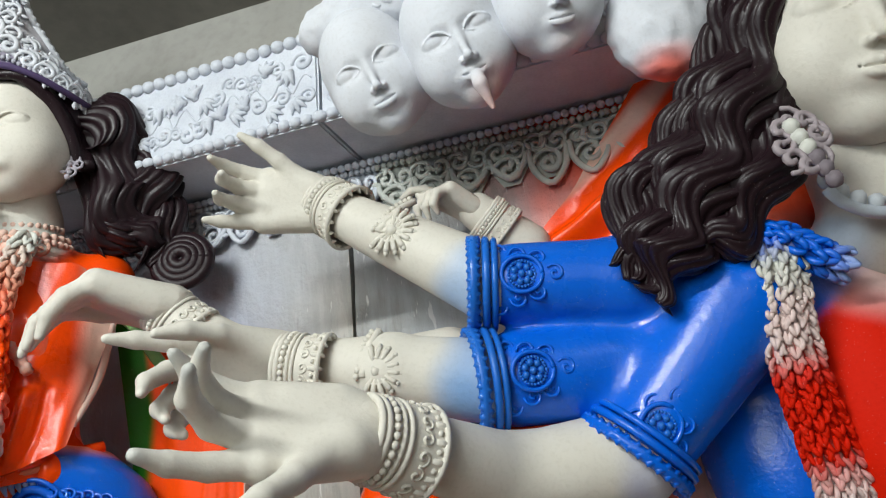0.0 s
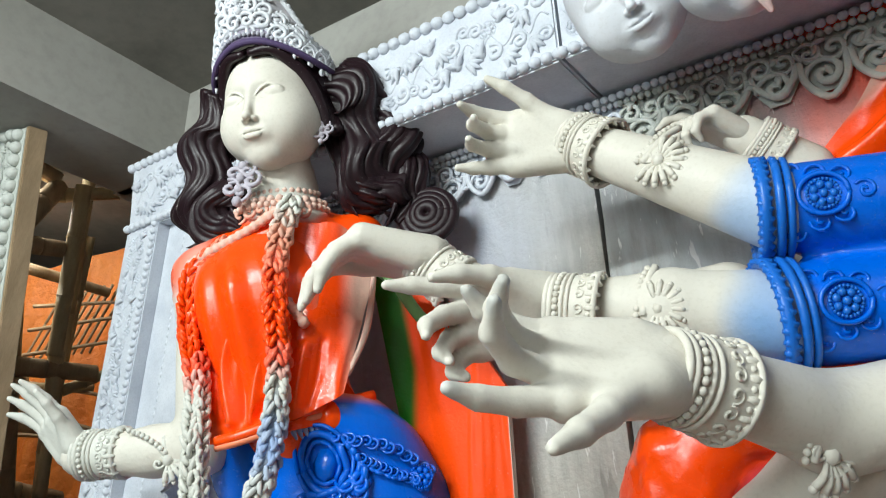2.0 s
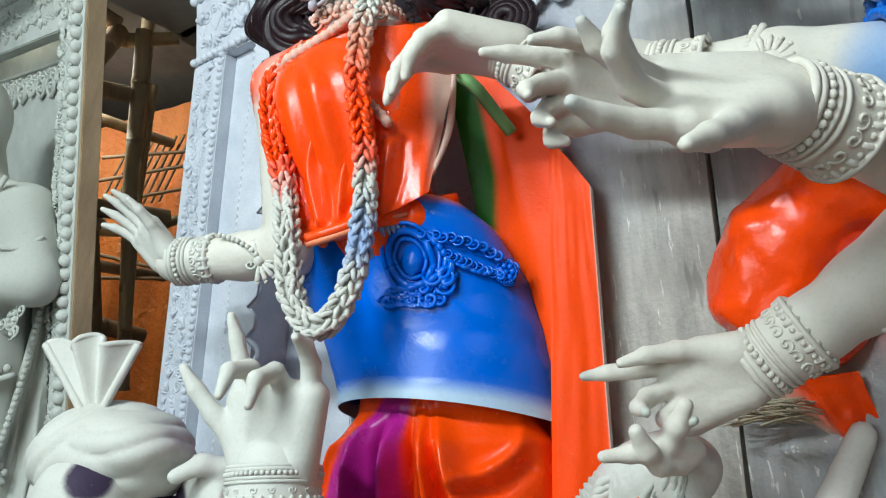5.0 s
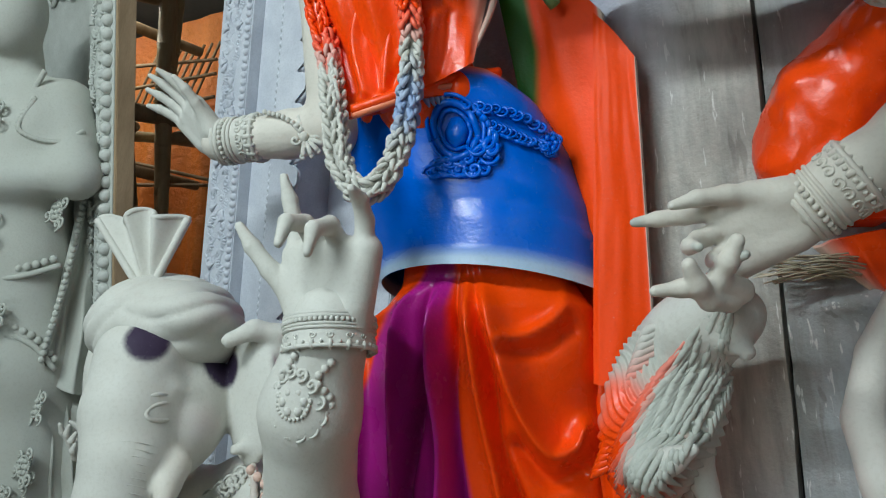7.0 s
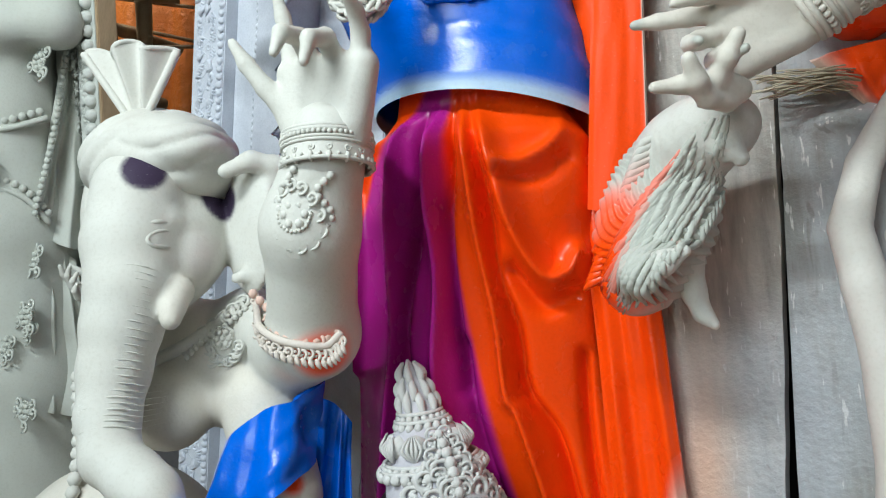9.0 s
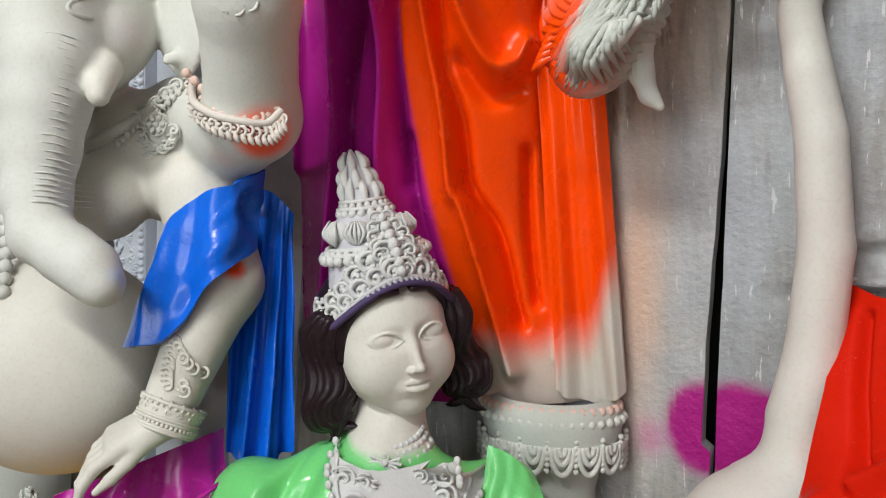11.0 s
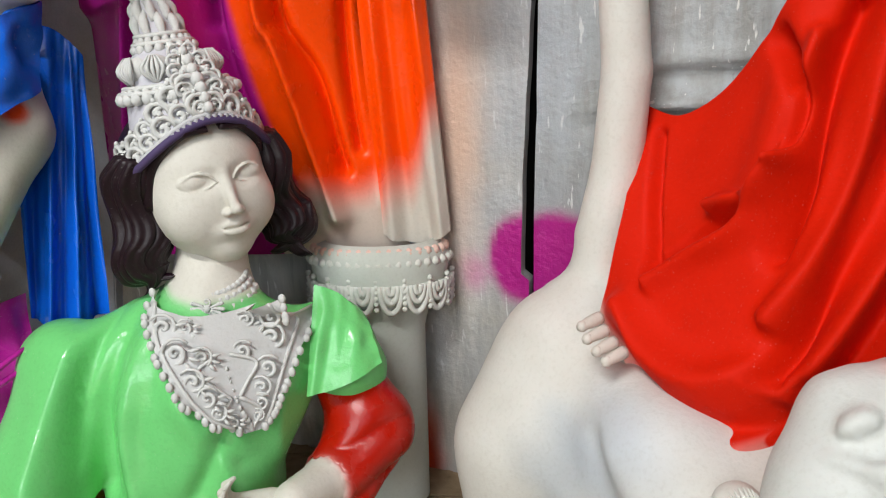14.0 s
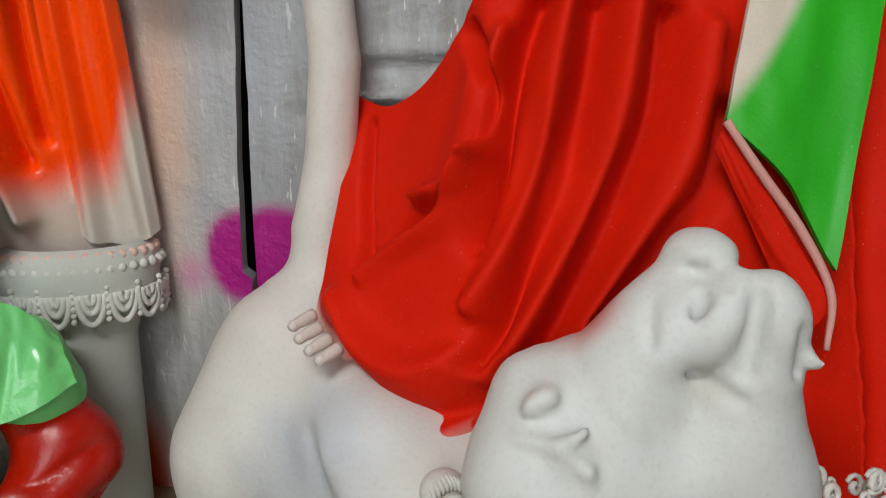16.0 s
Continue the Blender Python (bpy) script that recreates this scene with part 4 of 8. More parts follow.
def lady():
    cl = Clay()
    fwd = unit((-0.08, -1.0, -0.36))
    centre = vec((-0.745, 1.161, 2.830))
    h = 0.24
    m = face(cl, centre, fwd, (-0.02, 0, 1), h, CREAM, 1.13)
    # neck, chest, waist and hips
    b = Blob(0.008, soft=0.02)
    neck = vec((-0.757, 1.265, 2.708))
    chest = vec((-0.785, 1.261, 2.512))
    waist = vec((-0.736, 1.346, 2.256))
    hip = vec((-0.650, 1.380, 2.108))
    b.cone(centre + vec((0.0, 0.05, -0.06)), neck, 0.058, 0.062, CREAM, 0.02)
    b.cone(neck, neck + vec((0, 0.01, -0.05)), 0.065, 0.08, PALE, 0.03)
    sh_l, sh_r = vec((-0.906, 1.242, 2.523)), vec((-0.617, 1.331, 2.605))
    b.cone(sh_l, sh_r, 0.062, 0.06, ORANGE, 0.06)
    b.egg(chest + vec((0.0, 0.0, -0.02)), (0.15, 0.088, 0.14), ORANGE, 0.06)
    b.egg(vec((-0.831, 1.266, 2.425)), (0.085, 0.07, 0.09), ORANGE, 0.06)
    b.egg(vec((-0.693, 1.318, 2.427)), (0.08, 0.07, 0.09), ORANGE, 0.06)
    b.cone(chest + vec((0.015, 0, -0.05)), waist, 0.125, 0.112, ORANGE, 0.05)
    b.egg(waist + vec((0.02, 0.0, -0.02)), (0.15, 0.10, 0.05), ORANGE, 0.05)
    # upper arm of the raised side
    b.limb([sh_l + vec((0.01, 0, 0.0)), vec((-0.902, 1.301, 2.210)), vec((-0.998, 1.294, 2.204))], [0.06, 0.052, 0.044], [CREAM, CREAM], 0.02)
    b.limb([vec((-0.998, 1.294, 2.204)), vec((-1.157, 1.286, 2.203))], [0.047, 0.037], CREAM, 0.02)
    b.spray((-0.640, 1.287, 2.419), 0.06, 0.05, (0.75, 0.45, 0.35, 0.4), 0.8)
    b.spray((-0.663, 1.214, 2.306), 0.03, 0.03, (0.75, 0.45, 0.35, 0.4), 0.5)

    def pleats(v, col):
        k = np.clip((2.56 - v[:, 2]) / 0.12, 0, 1) * np.clip((v[:, 2] - 2.12) / 0.06, 0, 1) * (col[:, 2] < 0.25)
        w = np.sin(95 * v[:, 0] + 3 * np.sin(7 * v[:, 2]) + 22 * (v[:, 2] - 2.3)) * 0.007 + np.sin(47 * v[:, 0] + 9 * v[:, 2] + 3) * 0.006
        v = v.copy()
        v[:, 1] -= w * k
        return v, col
    b.into(cl, pleats)
    hand(cl, vec((-1.162, 1.284, 2.204)), vec((-1.255, 1.232, 2.320)), (-0.55, -0.75, 0.1), 0.19, PALE, (10, 8, 10, 14), 1.0, (30, 8))
    cl.bangle(vec((-1.102, 1.289, 2.205)), vec((-0.998, 1.294, 2.204)) - vec((-1.157, 1.286, 2.203)), (0.040, 0.044), PALE, 0.095)
    cl.shell(vec((-0.945, 1.258, 2.178)), (0.3, 0.1, -0.9), (0.9, 0.2, 0.3), 0.045, PALE)
    cl.beads([(-1.026, 1.243, 2.235), (-0.980, 1.242, 2.215), (-0.944, 1.257, 2.183), (-0.961, 1.279, 2.146)], 0.006, PALE)
    # blue hip cloth
    rings, cols = [], []
    prof = [(0.0, 0.177, 0.116), (0.2, 0.216, 0.138), (0.45, 0.236, 0.155), (0.75, 0.232, 0.178), (1.0, 0.228, 0.215)]
    ctr = [vec((-0.748, 1.348, 2.276)), vec((-0.727, 1.392, 2.215)), vec((-0.692, 1.441, 2.115)), vec((-0.656, 1.474, 2.000)), vec((-0.634, 1.505, 1.880))]
    n, k = 64, 34
    cs = spline(ctr, k)
    rx = np.interp(np.linspace(0, 1, k), [q[0] for q in prof], [q[1] for q in prof])
    ry = np.interp(np.linspace(0, 1, k), [q[0] for q in prof], [q[2] for q in prof])
    for i in range(k):
        t = i / (k - 1)
        a = np.linspace(0, 2 * np.pi, n, endpoint=False)
        f = 1 + 0.008 * np.sin(5 * a + 9 * t) * t + 0.010 * np.exp(-((t - 0.62 - 0.04 * np.cos(a)) / 0.03) ** 2) - 0.014 * np.exp(-((t - 0.70 - 0.05 * np.cos(a)) / 0.03) ** 2) + 0.010 * np.exp(-((t - 0.80) / 0.05) ** 2)
        lip = 0.006 if t > 0.94 else 0.0
        x, y = (rx[i] + lip) * f * np.cos(a), (ry[i] + lip) * f * np.sin(a)
        rings.append(cs[i] + np.stack([x, y, -0.026 * np.cos(a) * t * t - 0.03 * np.sin(a) * t], 1))
        cols.append([blend(blend(BLUE, (0.45, 0.6, 0.75, 0.4), (t - 0.90) * 12), (0.85, 0.25, 0.12, 0.3), (0.10 - t) * 9) for q in a])
    cl.grid(np.array(rings), np.array(cols), True)
    # carved buckle panel and sash on the hip cloth
    hips = np.array(rings).reshape(-1, 3)
    bx, bz = unit((1, 0.15, 0.0)), unit((0.0, -0.12, -1.0))

    def raised(line, r, n=30, c=BLUE):
        cl.tube([cl.front(q, hips, 0.002, 0.016) for q in spline(line, n)], r, c, 7, 2 * n)

    def curls(line, n, r, lift=0.002):
        for i, q in enumerate(spline(line, n)):
            cl.scroll(cl.front(q, hips, lift, 0.016), bx, bz, r, BLUE, 1.5, 0.26, 1 if i % 2 else -1)
    bo = vec((-0.654, 1.247, 2.156))
    for r, th in ((0.046, 0.007), (0.033, 0.004), (0.060, 0.004)):
        raised([bo + r * (0.85 * math.cos(q) * bx + 1.05 * math.sin(q) * bz) for q in np.linspace(-3.4, 2.9, 17)], th)
    cl.bead(cl.front(bo, hips, -0.006, 0.016), 0.030, BLUE, (0.85, 0.5, 1.05))
    raised([(-0.703, 1.257, 2.098), (-0.683, 1.261, 2.104), (-0.655, 1.269, 2.105), (-0.614, 1.275, 2.118), (-0.583, 1.273, 2.145), (-0.583, 1.283, 2.123), (-0.602, 1.285, 2.105)], 0.007)
    raised([(-0.706, 1.266, 2.077), (-0.67, 1.277, 2.076), (-0.632, 1.29, 2.073), (-0.598, 1.299, 2.075)], 0.005)
    raised([(-0.616, 1.243, 2.19), (-0.594, 1.26, 2.166), (-0.592, 1.273, 2.139), (-0.609, 1.277, 2.118)], 0.006)
    curls([(-0.703, 1.263, 2.085), (-0.674, 1.271, 2.088), (-0.641, 1.282, 2.084), (-0.6, 1.296, 2.081)], 9, 0.017)
    curls([(-0.687, 1.263, 2.098), (-0.656, 1.271, 2.1), (-0.617, 1.282, 2.102)], 8, 0.014)
    curls([(-0.625, 1.272, 2.118), (-0.591, 1.278, 2.129), (-0.588, 1.288, 2.107)], 6, 0.020)
    curls([(-0.631, 1.236, 2.196), (-0.582, 1.253, 2.19), (-0.534, 1.274, 2.176), (-0.491, 1.301, 2.143)], 13, 0.013)
    curls([(-0.586, 1.265, 2.161), (-0.555, 1.28, 2.147), (-0.523, 1.296, 2.133), (-0.496, 1.306, 2.13)], 13, 0.011)
    raised([(-0.593, 1.265, 2.155), (-0.561, 1.282, 2.139), (-0.53, 1.297, 2.128), (-0.513, 1.301, 2.13), (-0.492, 1.313, 2.117)], 0.004)
    cl.flower(cl.front((-0.498, 1.304, 2.133), hips, 0.004, 0.016), bx, bz, 0.020, BLUE)
    curls([(-0.505, 1.305, 2.125), (-0.492, 1.313, 2.117), (-0.494, 1.308, 2.127)], 5, 0.012)
    for i in range(16):
        p = vec((-0.695, 1.241, 2.222)) + (vec((-0.575, 1.327, 2.267)) - vec((-0.695, 1.241, 2.222))) * i / 15
        cl.tube([p, p + bz * 0.012 + bx * 0.004 - vec((0, 0.004, 0)), p + bz * 0.03 + bx * 0.012], [0.006, 0.007, 0.002], (0.25, 0.35, 0.6, 0.4), 6, 5)
    cl.tube([(-0.818, 1.203, 2.192), (-0.761, 1.203, 2.202), (-0.672, 1.238, 2.239), (-0.574, 1.323, 2.281)], 0.010, ORANGE, 8, 30)
    cl.tube([(-0.819, 1.206, 2.182), (-0.762, 1.205, 2.192), (-0.673, 1.241, 2.227), (-0.575, 1.326, 2.270)], 0.007, (0.85, 0.25, 0.12, 0.35), 8, 30)
    # skirt
    ctr = [vec((-0.626, 1.395, 2.011)), vec((-0.662, 1.462, 1.745)), vec((-0.690, 1.509, 1.617)), vec((-0.696, 1.572, 1.377)), vec((-0.684, 1.615, 1.149)), vec((-0.659, 1.641, 0.941))]
    wid = [0.190, 0.222, 0.245, 0.265, 0.295, 0.315]
    n, k = 400, 150
    # ridges and creases of the cloth: line over the front, half width, height
    runs = [
        ([(-0.771, 1.329, 1.897), (-0.784, 1.341, 1.757), (-0.803, 1.387, 1.614), (-0.819, 1.442, 1.465), (-0.852, 1.479, 1.325), (-0.891, 1.531, 1.121), (-0.922, 1.571, 0.953)], 0.02, 0.046),
        ([(-0.728, 1.284, 1.889), (-0.737, 1.299, 1.729), (-0.797, 1.446, 1.528), (-0.811, 1.494, 1.363), (-0.784, 1.464, 1.359), (-0.779, 1.495, 1.189), (-0.768, 1.527, 0.998)], 0.012, -0.04),
        ([(-0.699, 1.264, 1.902), (-0.713, 1.316, 1.75), (-0.711, 1.34, 1.591), (-0.735, 1.435, 1.425), (-0.725, 1.46, 1.327), (-0.695, 1.467, 1.173), (-0.661, 1.482, 1.016)], 0.02, 0.042),
        ([(-0.667, 1.254, 1.916), (-0.672, 1.302, 1.806), (-0.69, 1.371, 1.672), (-0.692, 1.382, 1.53), (-0.69, 1.401, 1.38)], 0.011, -0.04),
        ([(-0.651, 1.276, 1.93), (-0.633, 1.284, 1.8), (-0.626, 1.377, 1.65), (-0.608, 1.391, 1.51), (-0.6, 1.46, 1.375), (-0.577, 1.47, 1.327), (-0.526, 1.514, 1.126), (-0.5, 1.518, 1.016)], 0.02, 0.046),
        ([(-0.637, 1.29, 1.912), (-0.612, 1.296, 1.751), (-0.61, 1.413, 1.61), (-0.584, 1.396, 1.49), (-0.572, 1.442, 1.378), (-0.52, 1.48, 1.284), (-0.483, 1.521, 1.105)], 0.013, -0.036),
        ([(-0.622, 1.296, 1.922), (-0.597, 1.321, 1.803), (-0.566, 1.34, 1.665), (-0.522, 1.382, 1.588), (-0.479, 1.426, 1.595), (-0.461, 1.45, 1.628)], 0.024, 0.044),
        ([(-0.578, 1.321, 1.78), (-0.532, 1.341, 1.792), (-0.491, 1.359, 1.822), (-0.461, 1.37, 1.873), (-0.451, 1.369, 1.923)], 0.014, 0.022),
        ([(-0.582, 1.403, 1.599), (-0.534, 1.436, 1.538), (-0.48, 1.45, 1.552)], 0.018, -0.024),
        ([(-0.681, 1.266, 1.931), (-0.742, 1.274, 1.882), (-0.837, 1.381, 1.842), (-0.871, 1.379, 1.789)], 0.014, 0.028),
        ([(-0.878, 1.426, 1.773), (-0.901, 1.451, 1.584), (-0.943, 1.527, 1.411)], 0.016, 0.028),
        ([(-0.58, 1.349, 1.756), (-0.523, 1.37, 1.764), (-0.473, 1.375, 1.798)], 0.014, -0.016),
        ([(-0.684, 1.403, 1.466), (-0.673, 1.434, 1.329), (-0.637, 1.438, 1.18), (-0.596, 1.443, 1.031)], 0.014, -0.024),
        ([(-0.419, 1.485, 1.443), (-0.417, 1.495, 1.326), (-0.409, 1.514, 1.174), (-0.409, 1.541, 1.037)], 0.012, 0.022),
        ([(-0.467, 1.494, 1.443), (-0.464, 1.526, 1.302), (-0.452, 1.546, 1.145)], 0.012, -0.026)]
    runs = [(spline(q, 240), wd, am) for q, wd, am in runs]
    cs = spline(ctr, k)
    ww = np.interp(np.linspace(0, 1, k), np.linspace(0, 1, 6), wid)
    rings, cols = [], []
    pale = (0.66, 0.56, 0.48, 0.5)
    for i in range(k):
        t = i / (k - 1)
        a = np.linspace(-np.pi, np.pi, n, endpoint=False)
        x = np.sin(a)
        front = np.cos(a) > 0
        gx, gz = cs[i][0] + ww[i] * x, cs[i][2]
        d = np.zeros(n)
        for run, wd, am in runs:
            far = np.sqrt(((gx[:, None] - run[None, :, 0]) ** 2 + (gz - run[None, :, 2]) ** 2).min(1))
            d += 1.35 * am * np.exp(-(far / (0.8 * wd)) ** 1.5) * front
        d += front * 0.006 * np.array([noise.noise((9 * q, 5 * gz, 2.0)) for q in gx])
        d *= min(1.0, max(0.1, (1.90 - gz) / 0.10))
        dep = 0.62 - 0.27 * t
        px = ww[i] * x * (1 + 0.02 * np.sin(7 * t)) * (1.0 - 0.2 * min(1.0, max(0.0, (gz - 1.84) / 0.06)))
        tuck = 1.0 - 0.30 * min(1.0, max(0.0, (gz - 1.84) / 0.06))
        py = -(ww[i] * dep) * np.cos(a) * tuck - d * tuck
        rings.append(cs[i] + np.stack([px, py, 0 * px], 1))
        row = []
        for q, fr in zip(x, front):
            c = ORANGE
            edge = -0.24 + 0.66 * t
            c = blend(ORANGE, PURPLE, (edge - q) * 14 + 0.5) if fr else ORANGE
            c = blend(c, ORANGE, (0.01 + 0.17 * (-0.36 - q) / 0.62 - t) * 30 + 0.5) if q < -0.3 else c
            left = -0.84 - 0.25 * t
            c = blend(c, ORANGE, (left - q) * 16 + 0.5)
            end = 0.91 + 0.015 * math.sin(11 * q) - 0.05 * q
            c = blend(c, pale, (t - end) * 12 + 0.5) if q > 0.15 else blend(c, MAGENTA, (t - 0.93) * 9)
            row.append(c)
        cols.append(row)
    cl.grid(np.array(rings), np.array(cols), True)
    # veil behind: from the shoulder to below the hips
    VEIL = (*ORANGE[:3], 0.50)

    def veil_paint(s, t):
        c = blend(VEIL, (0.70, 0.62, 0.52, 0.5), (s - 0.965) * 40 + 0.2)
        c = blend(c, DEEP_GREEN, (0.30 - s - 0.9 * max(0, t - 0.28)) * 9 + 0.3)
        return c
    fold_sheet(cl, [(-0.592, 1.330, 2.551), (-0.530, 1.338, 2.558), (-0.476, 1.345, 2.503), (-0.383, 1.346, 2.384)],
               [(-0.500, 1.540, 1.834), (-0.430, 1.515, 1.769), (-0.395, 1.447, 1.745), (-0.340, 1.422, 1.781)], 0.7, 0.004, veil_paint, 60, 80, 0.02, 0.3, 3, 1.0, 0.5)
    fold_sheet(cl, [(-0.396, 1.330, 2.374), (-0.363, 1.333, 2.333), (-0.328, 1.338, 2.277)],
               [(-0.443, 1.416, 1.705), (-0.390, 1.418, 1.704), (-0.335, 1.409, 1.789)], 0.6, 0.006, lambda s, t: blend(VEIL, (0.66, 0.60, 0.52, 0.5), (s - 0.97) * 40), 40, 70, 0.025, 0.1, 5)
    fold_sheet(cl, [(-0.465, 1.457, 1.790), (-0.411, 1.453, 1.746), (-0.349, 1.439, 1.763)],
               [(-0.415, 1.557, 0.972), (-0.343, 1.542, 0.952), (-0.281, 1.526, 0.983)], 1.4, 0.014, lambda s, t: blend(ORANGE, (0.60, 0.55, 0.48, 0.6), (t + 0.22 * s - 0.93 + 0.02 * math.sin(9 * s)) * 6 + 0.5), 50, 60, 0.012, 0.1, 9)
    cl.tube([(-0.547, 1.280, 2.508), (-0.515, 1.281, 2.474), (-0.487, 1.296, 2.430), (-0.464, 1.327, 2.399)], 0.012, (0.2, 0.4, 0.15, 0.5), 6, 12)
    fold_sheet(cl, [(-0.875, 1.190, 2.500), (-0.799, 1.168, 2.551), (-0.704, 1.183, 2.587), (-0.618, 1.223, 2.593)], [(-0.852, 1.240, 2.196), (-0.770, 1.214, 2.190), (-0.700, 1.222, 2.203), (-0.640, 1.262, 2.222)], 1.6, 0.0035,
               lambda s, t: blend(ORANGE, (0.78, 0.42, 0.32, 0.35), (s - 0.86) * 5 - 0.3), 110, 80, 0.02, 0.25, 7, 0.8, 0.5, runs=[
        ([(-0.771, 1.134, 2.485), (-0.819, 1.155, 2.435), (-0.845, 1.193, 2.354), (-0.824, 1.213, 2.239)], 0.012, -0.012),
        ([(-0.76, 1.136, 2.473), (-0.781, 1.142, 2.402), (-0.813, 1.2, 2.33), (-0.797, 1.216, 2.227)], 0.01, 0.014),
        ([(-0.755, 1.138, 2.462), (-0.757, 1.152, 2.381), (-0.778, 1.191, 2.312), (-0.77, 1.197, 2.23)], 0.008, -0.01),
        ([(-0.74, 1.143, 2.451), (-0.734, 1.174, 2.365), (-0.751, 1.199, 2.291), (-0.759, 1.208, 2.227)], 0.01, 0.012),
        ([(-0.717, 1.131, 2.452), (-0.697, 1.138, 2.367), (-0.703, 1.152, 2.29), (-0.746, 1.212, 2.232)], 0.009, -0.01)])
    fold_sheet(cl, [(-0.664, 1.192, 2.586), (-0.605, 1.216, 2.585), (-0.555, 1.285, 2.537)], [(-0.708, 1.203, 2.21), (-0.653, 1.219, 2.233), (-0.602, 1.243, 2.267)], 1.0, 0.004,
               lambda s, t: blend(ORANGE, (0.74, 0.52, 0.42, 0.4), (s - 0.62) * 3 - 1.5 * (t - 0.45)), 60, 70, 0.02, 0.3, 9, 0.8, 0.5, runs=[
        ([(-0.662, 1.208, 2.347), (-0.671, 1.209, 2.285), (-0.677, 1.214, 2.241)], 0.01, 0.01),
        ([(-0.636, 1.222, 2.36), (-0.64, 1.222, 2.296), (-0.656, 1.227, 2.247)], 0.009, -0.008),
        ([(-0.593, 1.252, 2.398), (-0.611, 1.243, 2.321), (-0.618, 1.236, 2.256)], 0.012, 0.009)])
    # blouse fold where the shawl crosses the breast
    cl.tube([(-0.552, 1.262, 2.548), (-0.560, 1.245, 2.391), (-0.600, 1.257, 2.303)], [0.004, 0.007, 0.004], (0.7, 0.5, 0.42, 0.4), 8, 16)
    # garland
    flesh = (0.70, 0.30, 0.20, 0.45)
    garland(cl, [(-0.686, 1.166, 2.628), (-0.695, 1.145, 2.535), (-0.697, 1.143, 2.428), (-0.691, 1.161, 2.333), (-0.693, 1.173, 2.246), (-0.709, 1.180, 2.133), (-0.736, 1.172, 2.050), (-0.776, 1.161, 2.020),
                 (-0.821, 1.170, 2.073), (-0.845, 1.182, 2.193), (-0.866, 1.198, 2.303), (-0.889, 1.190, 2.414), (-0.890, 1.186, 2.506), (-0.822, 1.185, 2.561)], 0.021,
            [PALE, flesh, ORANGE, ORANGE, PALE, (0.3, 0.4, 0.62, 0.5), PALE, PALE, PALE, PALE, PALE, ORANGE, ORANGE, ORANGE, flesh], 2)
    # necklace
    for r, w, g in ((0.075, 0.007, 0.0), (0.092, 0.009, -0.028), (0.105, 0.007, -0.045)):
        cl.beads([neck + vec((r * math.sin(q), -r * math.cos(q) + 0.01, -0.012 + g - 0.02 * math.cos(q))) for q in np.linspace(-1.5, 1.5, 9)], w, (0.72, 0.50, 0.42, 0.6))
    for i in range(7):
        q = (i - 3) * 0.28
        cl.scroll(neck + vec((0.1 * math.sin(q), -0.1 * math.cos(q) + 0.01, -0.085)), (1, 0, 0), (0, 0, -1), 0.018, (0.75, 0.42, 0.32, 0.6), 1.3, 0.25, 1 if i % 2 else -1)
    # hair: a cap, side locks and curls
    A = np.array(m.to_3x3())

    def at(x, y, z):
        return centre + A @ (np.array([x, y, z]) * h)
    hb = Blob(0.007, m, 0.02)
    hb.egg((0, -0.24 * h, 0.20 * h), (0.50 * h, 0.44 * h, 0.46 * h), HAIR, 0.03)
    hb.into(cl)
    for s in (-1, 1):
        for i in range(5):
            z0 = 0.50 - 0.03 * i
            cl.tube([at(s * 0.02, 0.29 - 0.03 * i, 0.45 + 0.02 * i), at(s * 0.22, 0.22 - 0.05 * i, 0.45 + 0.01 * i), at(s * 0.37, 0.06 - 0.06 * i, 0.26), at(s * 0.44, -0.04 - 0.05 * i, 0.0), at(s * (0.46 + 0.02 * i), -0.1, -0.25)],
                    np.array([0.03, 0.055, 0.06, 0.06, 0.05]) * h, HAIR, 7, 24)
    hair_lock(cl, [(-0.644, 1.179, 2.904), (-0.591, 1.235, 2.860), (-0.597, 1.259, 2.765), (-0.558, 1.291, 2.695), (-0.518, 1.319, 2.657)], 0.062, 11, 0.012, 3)
    hair_lock(cl, [(-0.630, 1.202, 2.932), (-0.550, 1.261, 2.870), (-0.535, 1.291, 2.773), (-0.592, 1.283, 2.697), (-0.622, 1.271, 2.663)], 0.055, 10, 0.012, 5)
    hair_lock(cl, [(-0.569, 1.277, 2.855), (-0.522, 1.308, 2.767), (-0.497, 1.329, 2.692), (-0.543, 1.321, 2.642)], 0.04, 8, 0.008, 8)
    cp = vec((-0.464, 1.339, 2.639))
    for r in (0.052, 0.040, 0.028, 0.016):
        cl.tube([cp + vec((r * math.cos(q), -0.03 + 0.3 * r, r * math.sin(q))) for q in np.linspace(0, 6.6, 20)], 0.013, HAIR, 7, 40)
    cl.bead(cp, 0.05, HAIR, (1, 0.6, 1))
    hair_lock(cl, [(-0.847, 1.145, 2.886), (-0.885, 1.188, 2.831), (-0.903, 1.204, 2.747), (-0.922, 1.233, 2.659), (-0.936, 1.258, 2.602)], 0.052, 10, 0.010, 11)
    hair_lock(cl, [(-0.850, 1.197, 2.714), (-0.876, 1.211, 2.654), (-0.849, 1.217, 2.608), (-0.788, 1.217, 2.611)], 0.045, 9, 0.008, 14)
    # crown and ear ornaments
    crown(cl, m, h, COOL, 1.0, False, 1.08, 0.53)
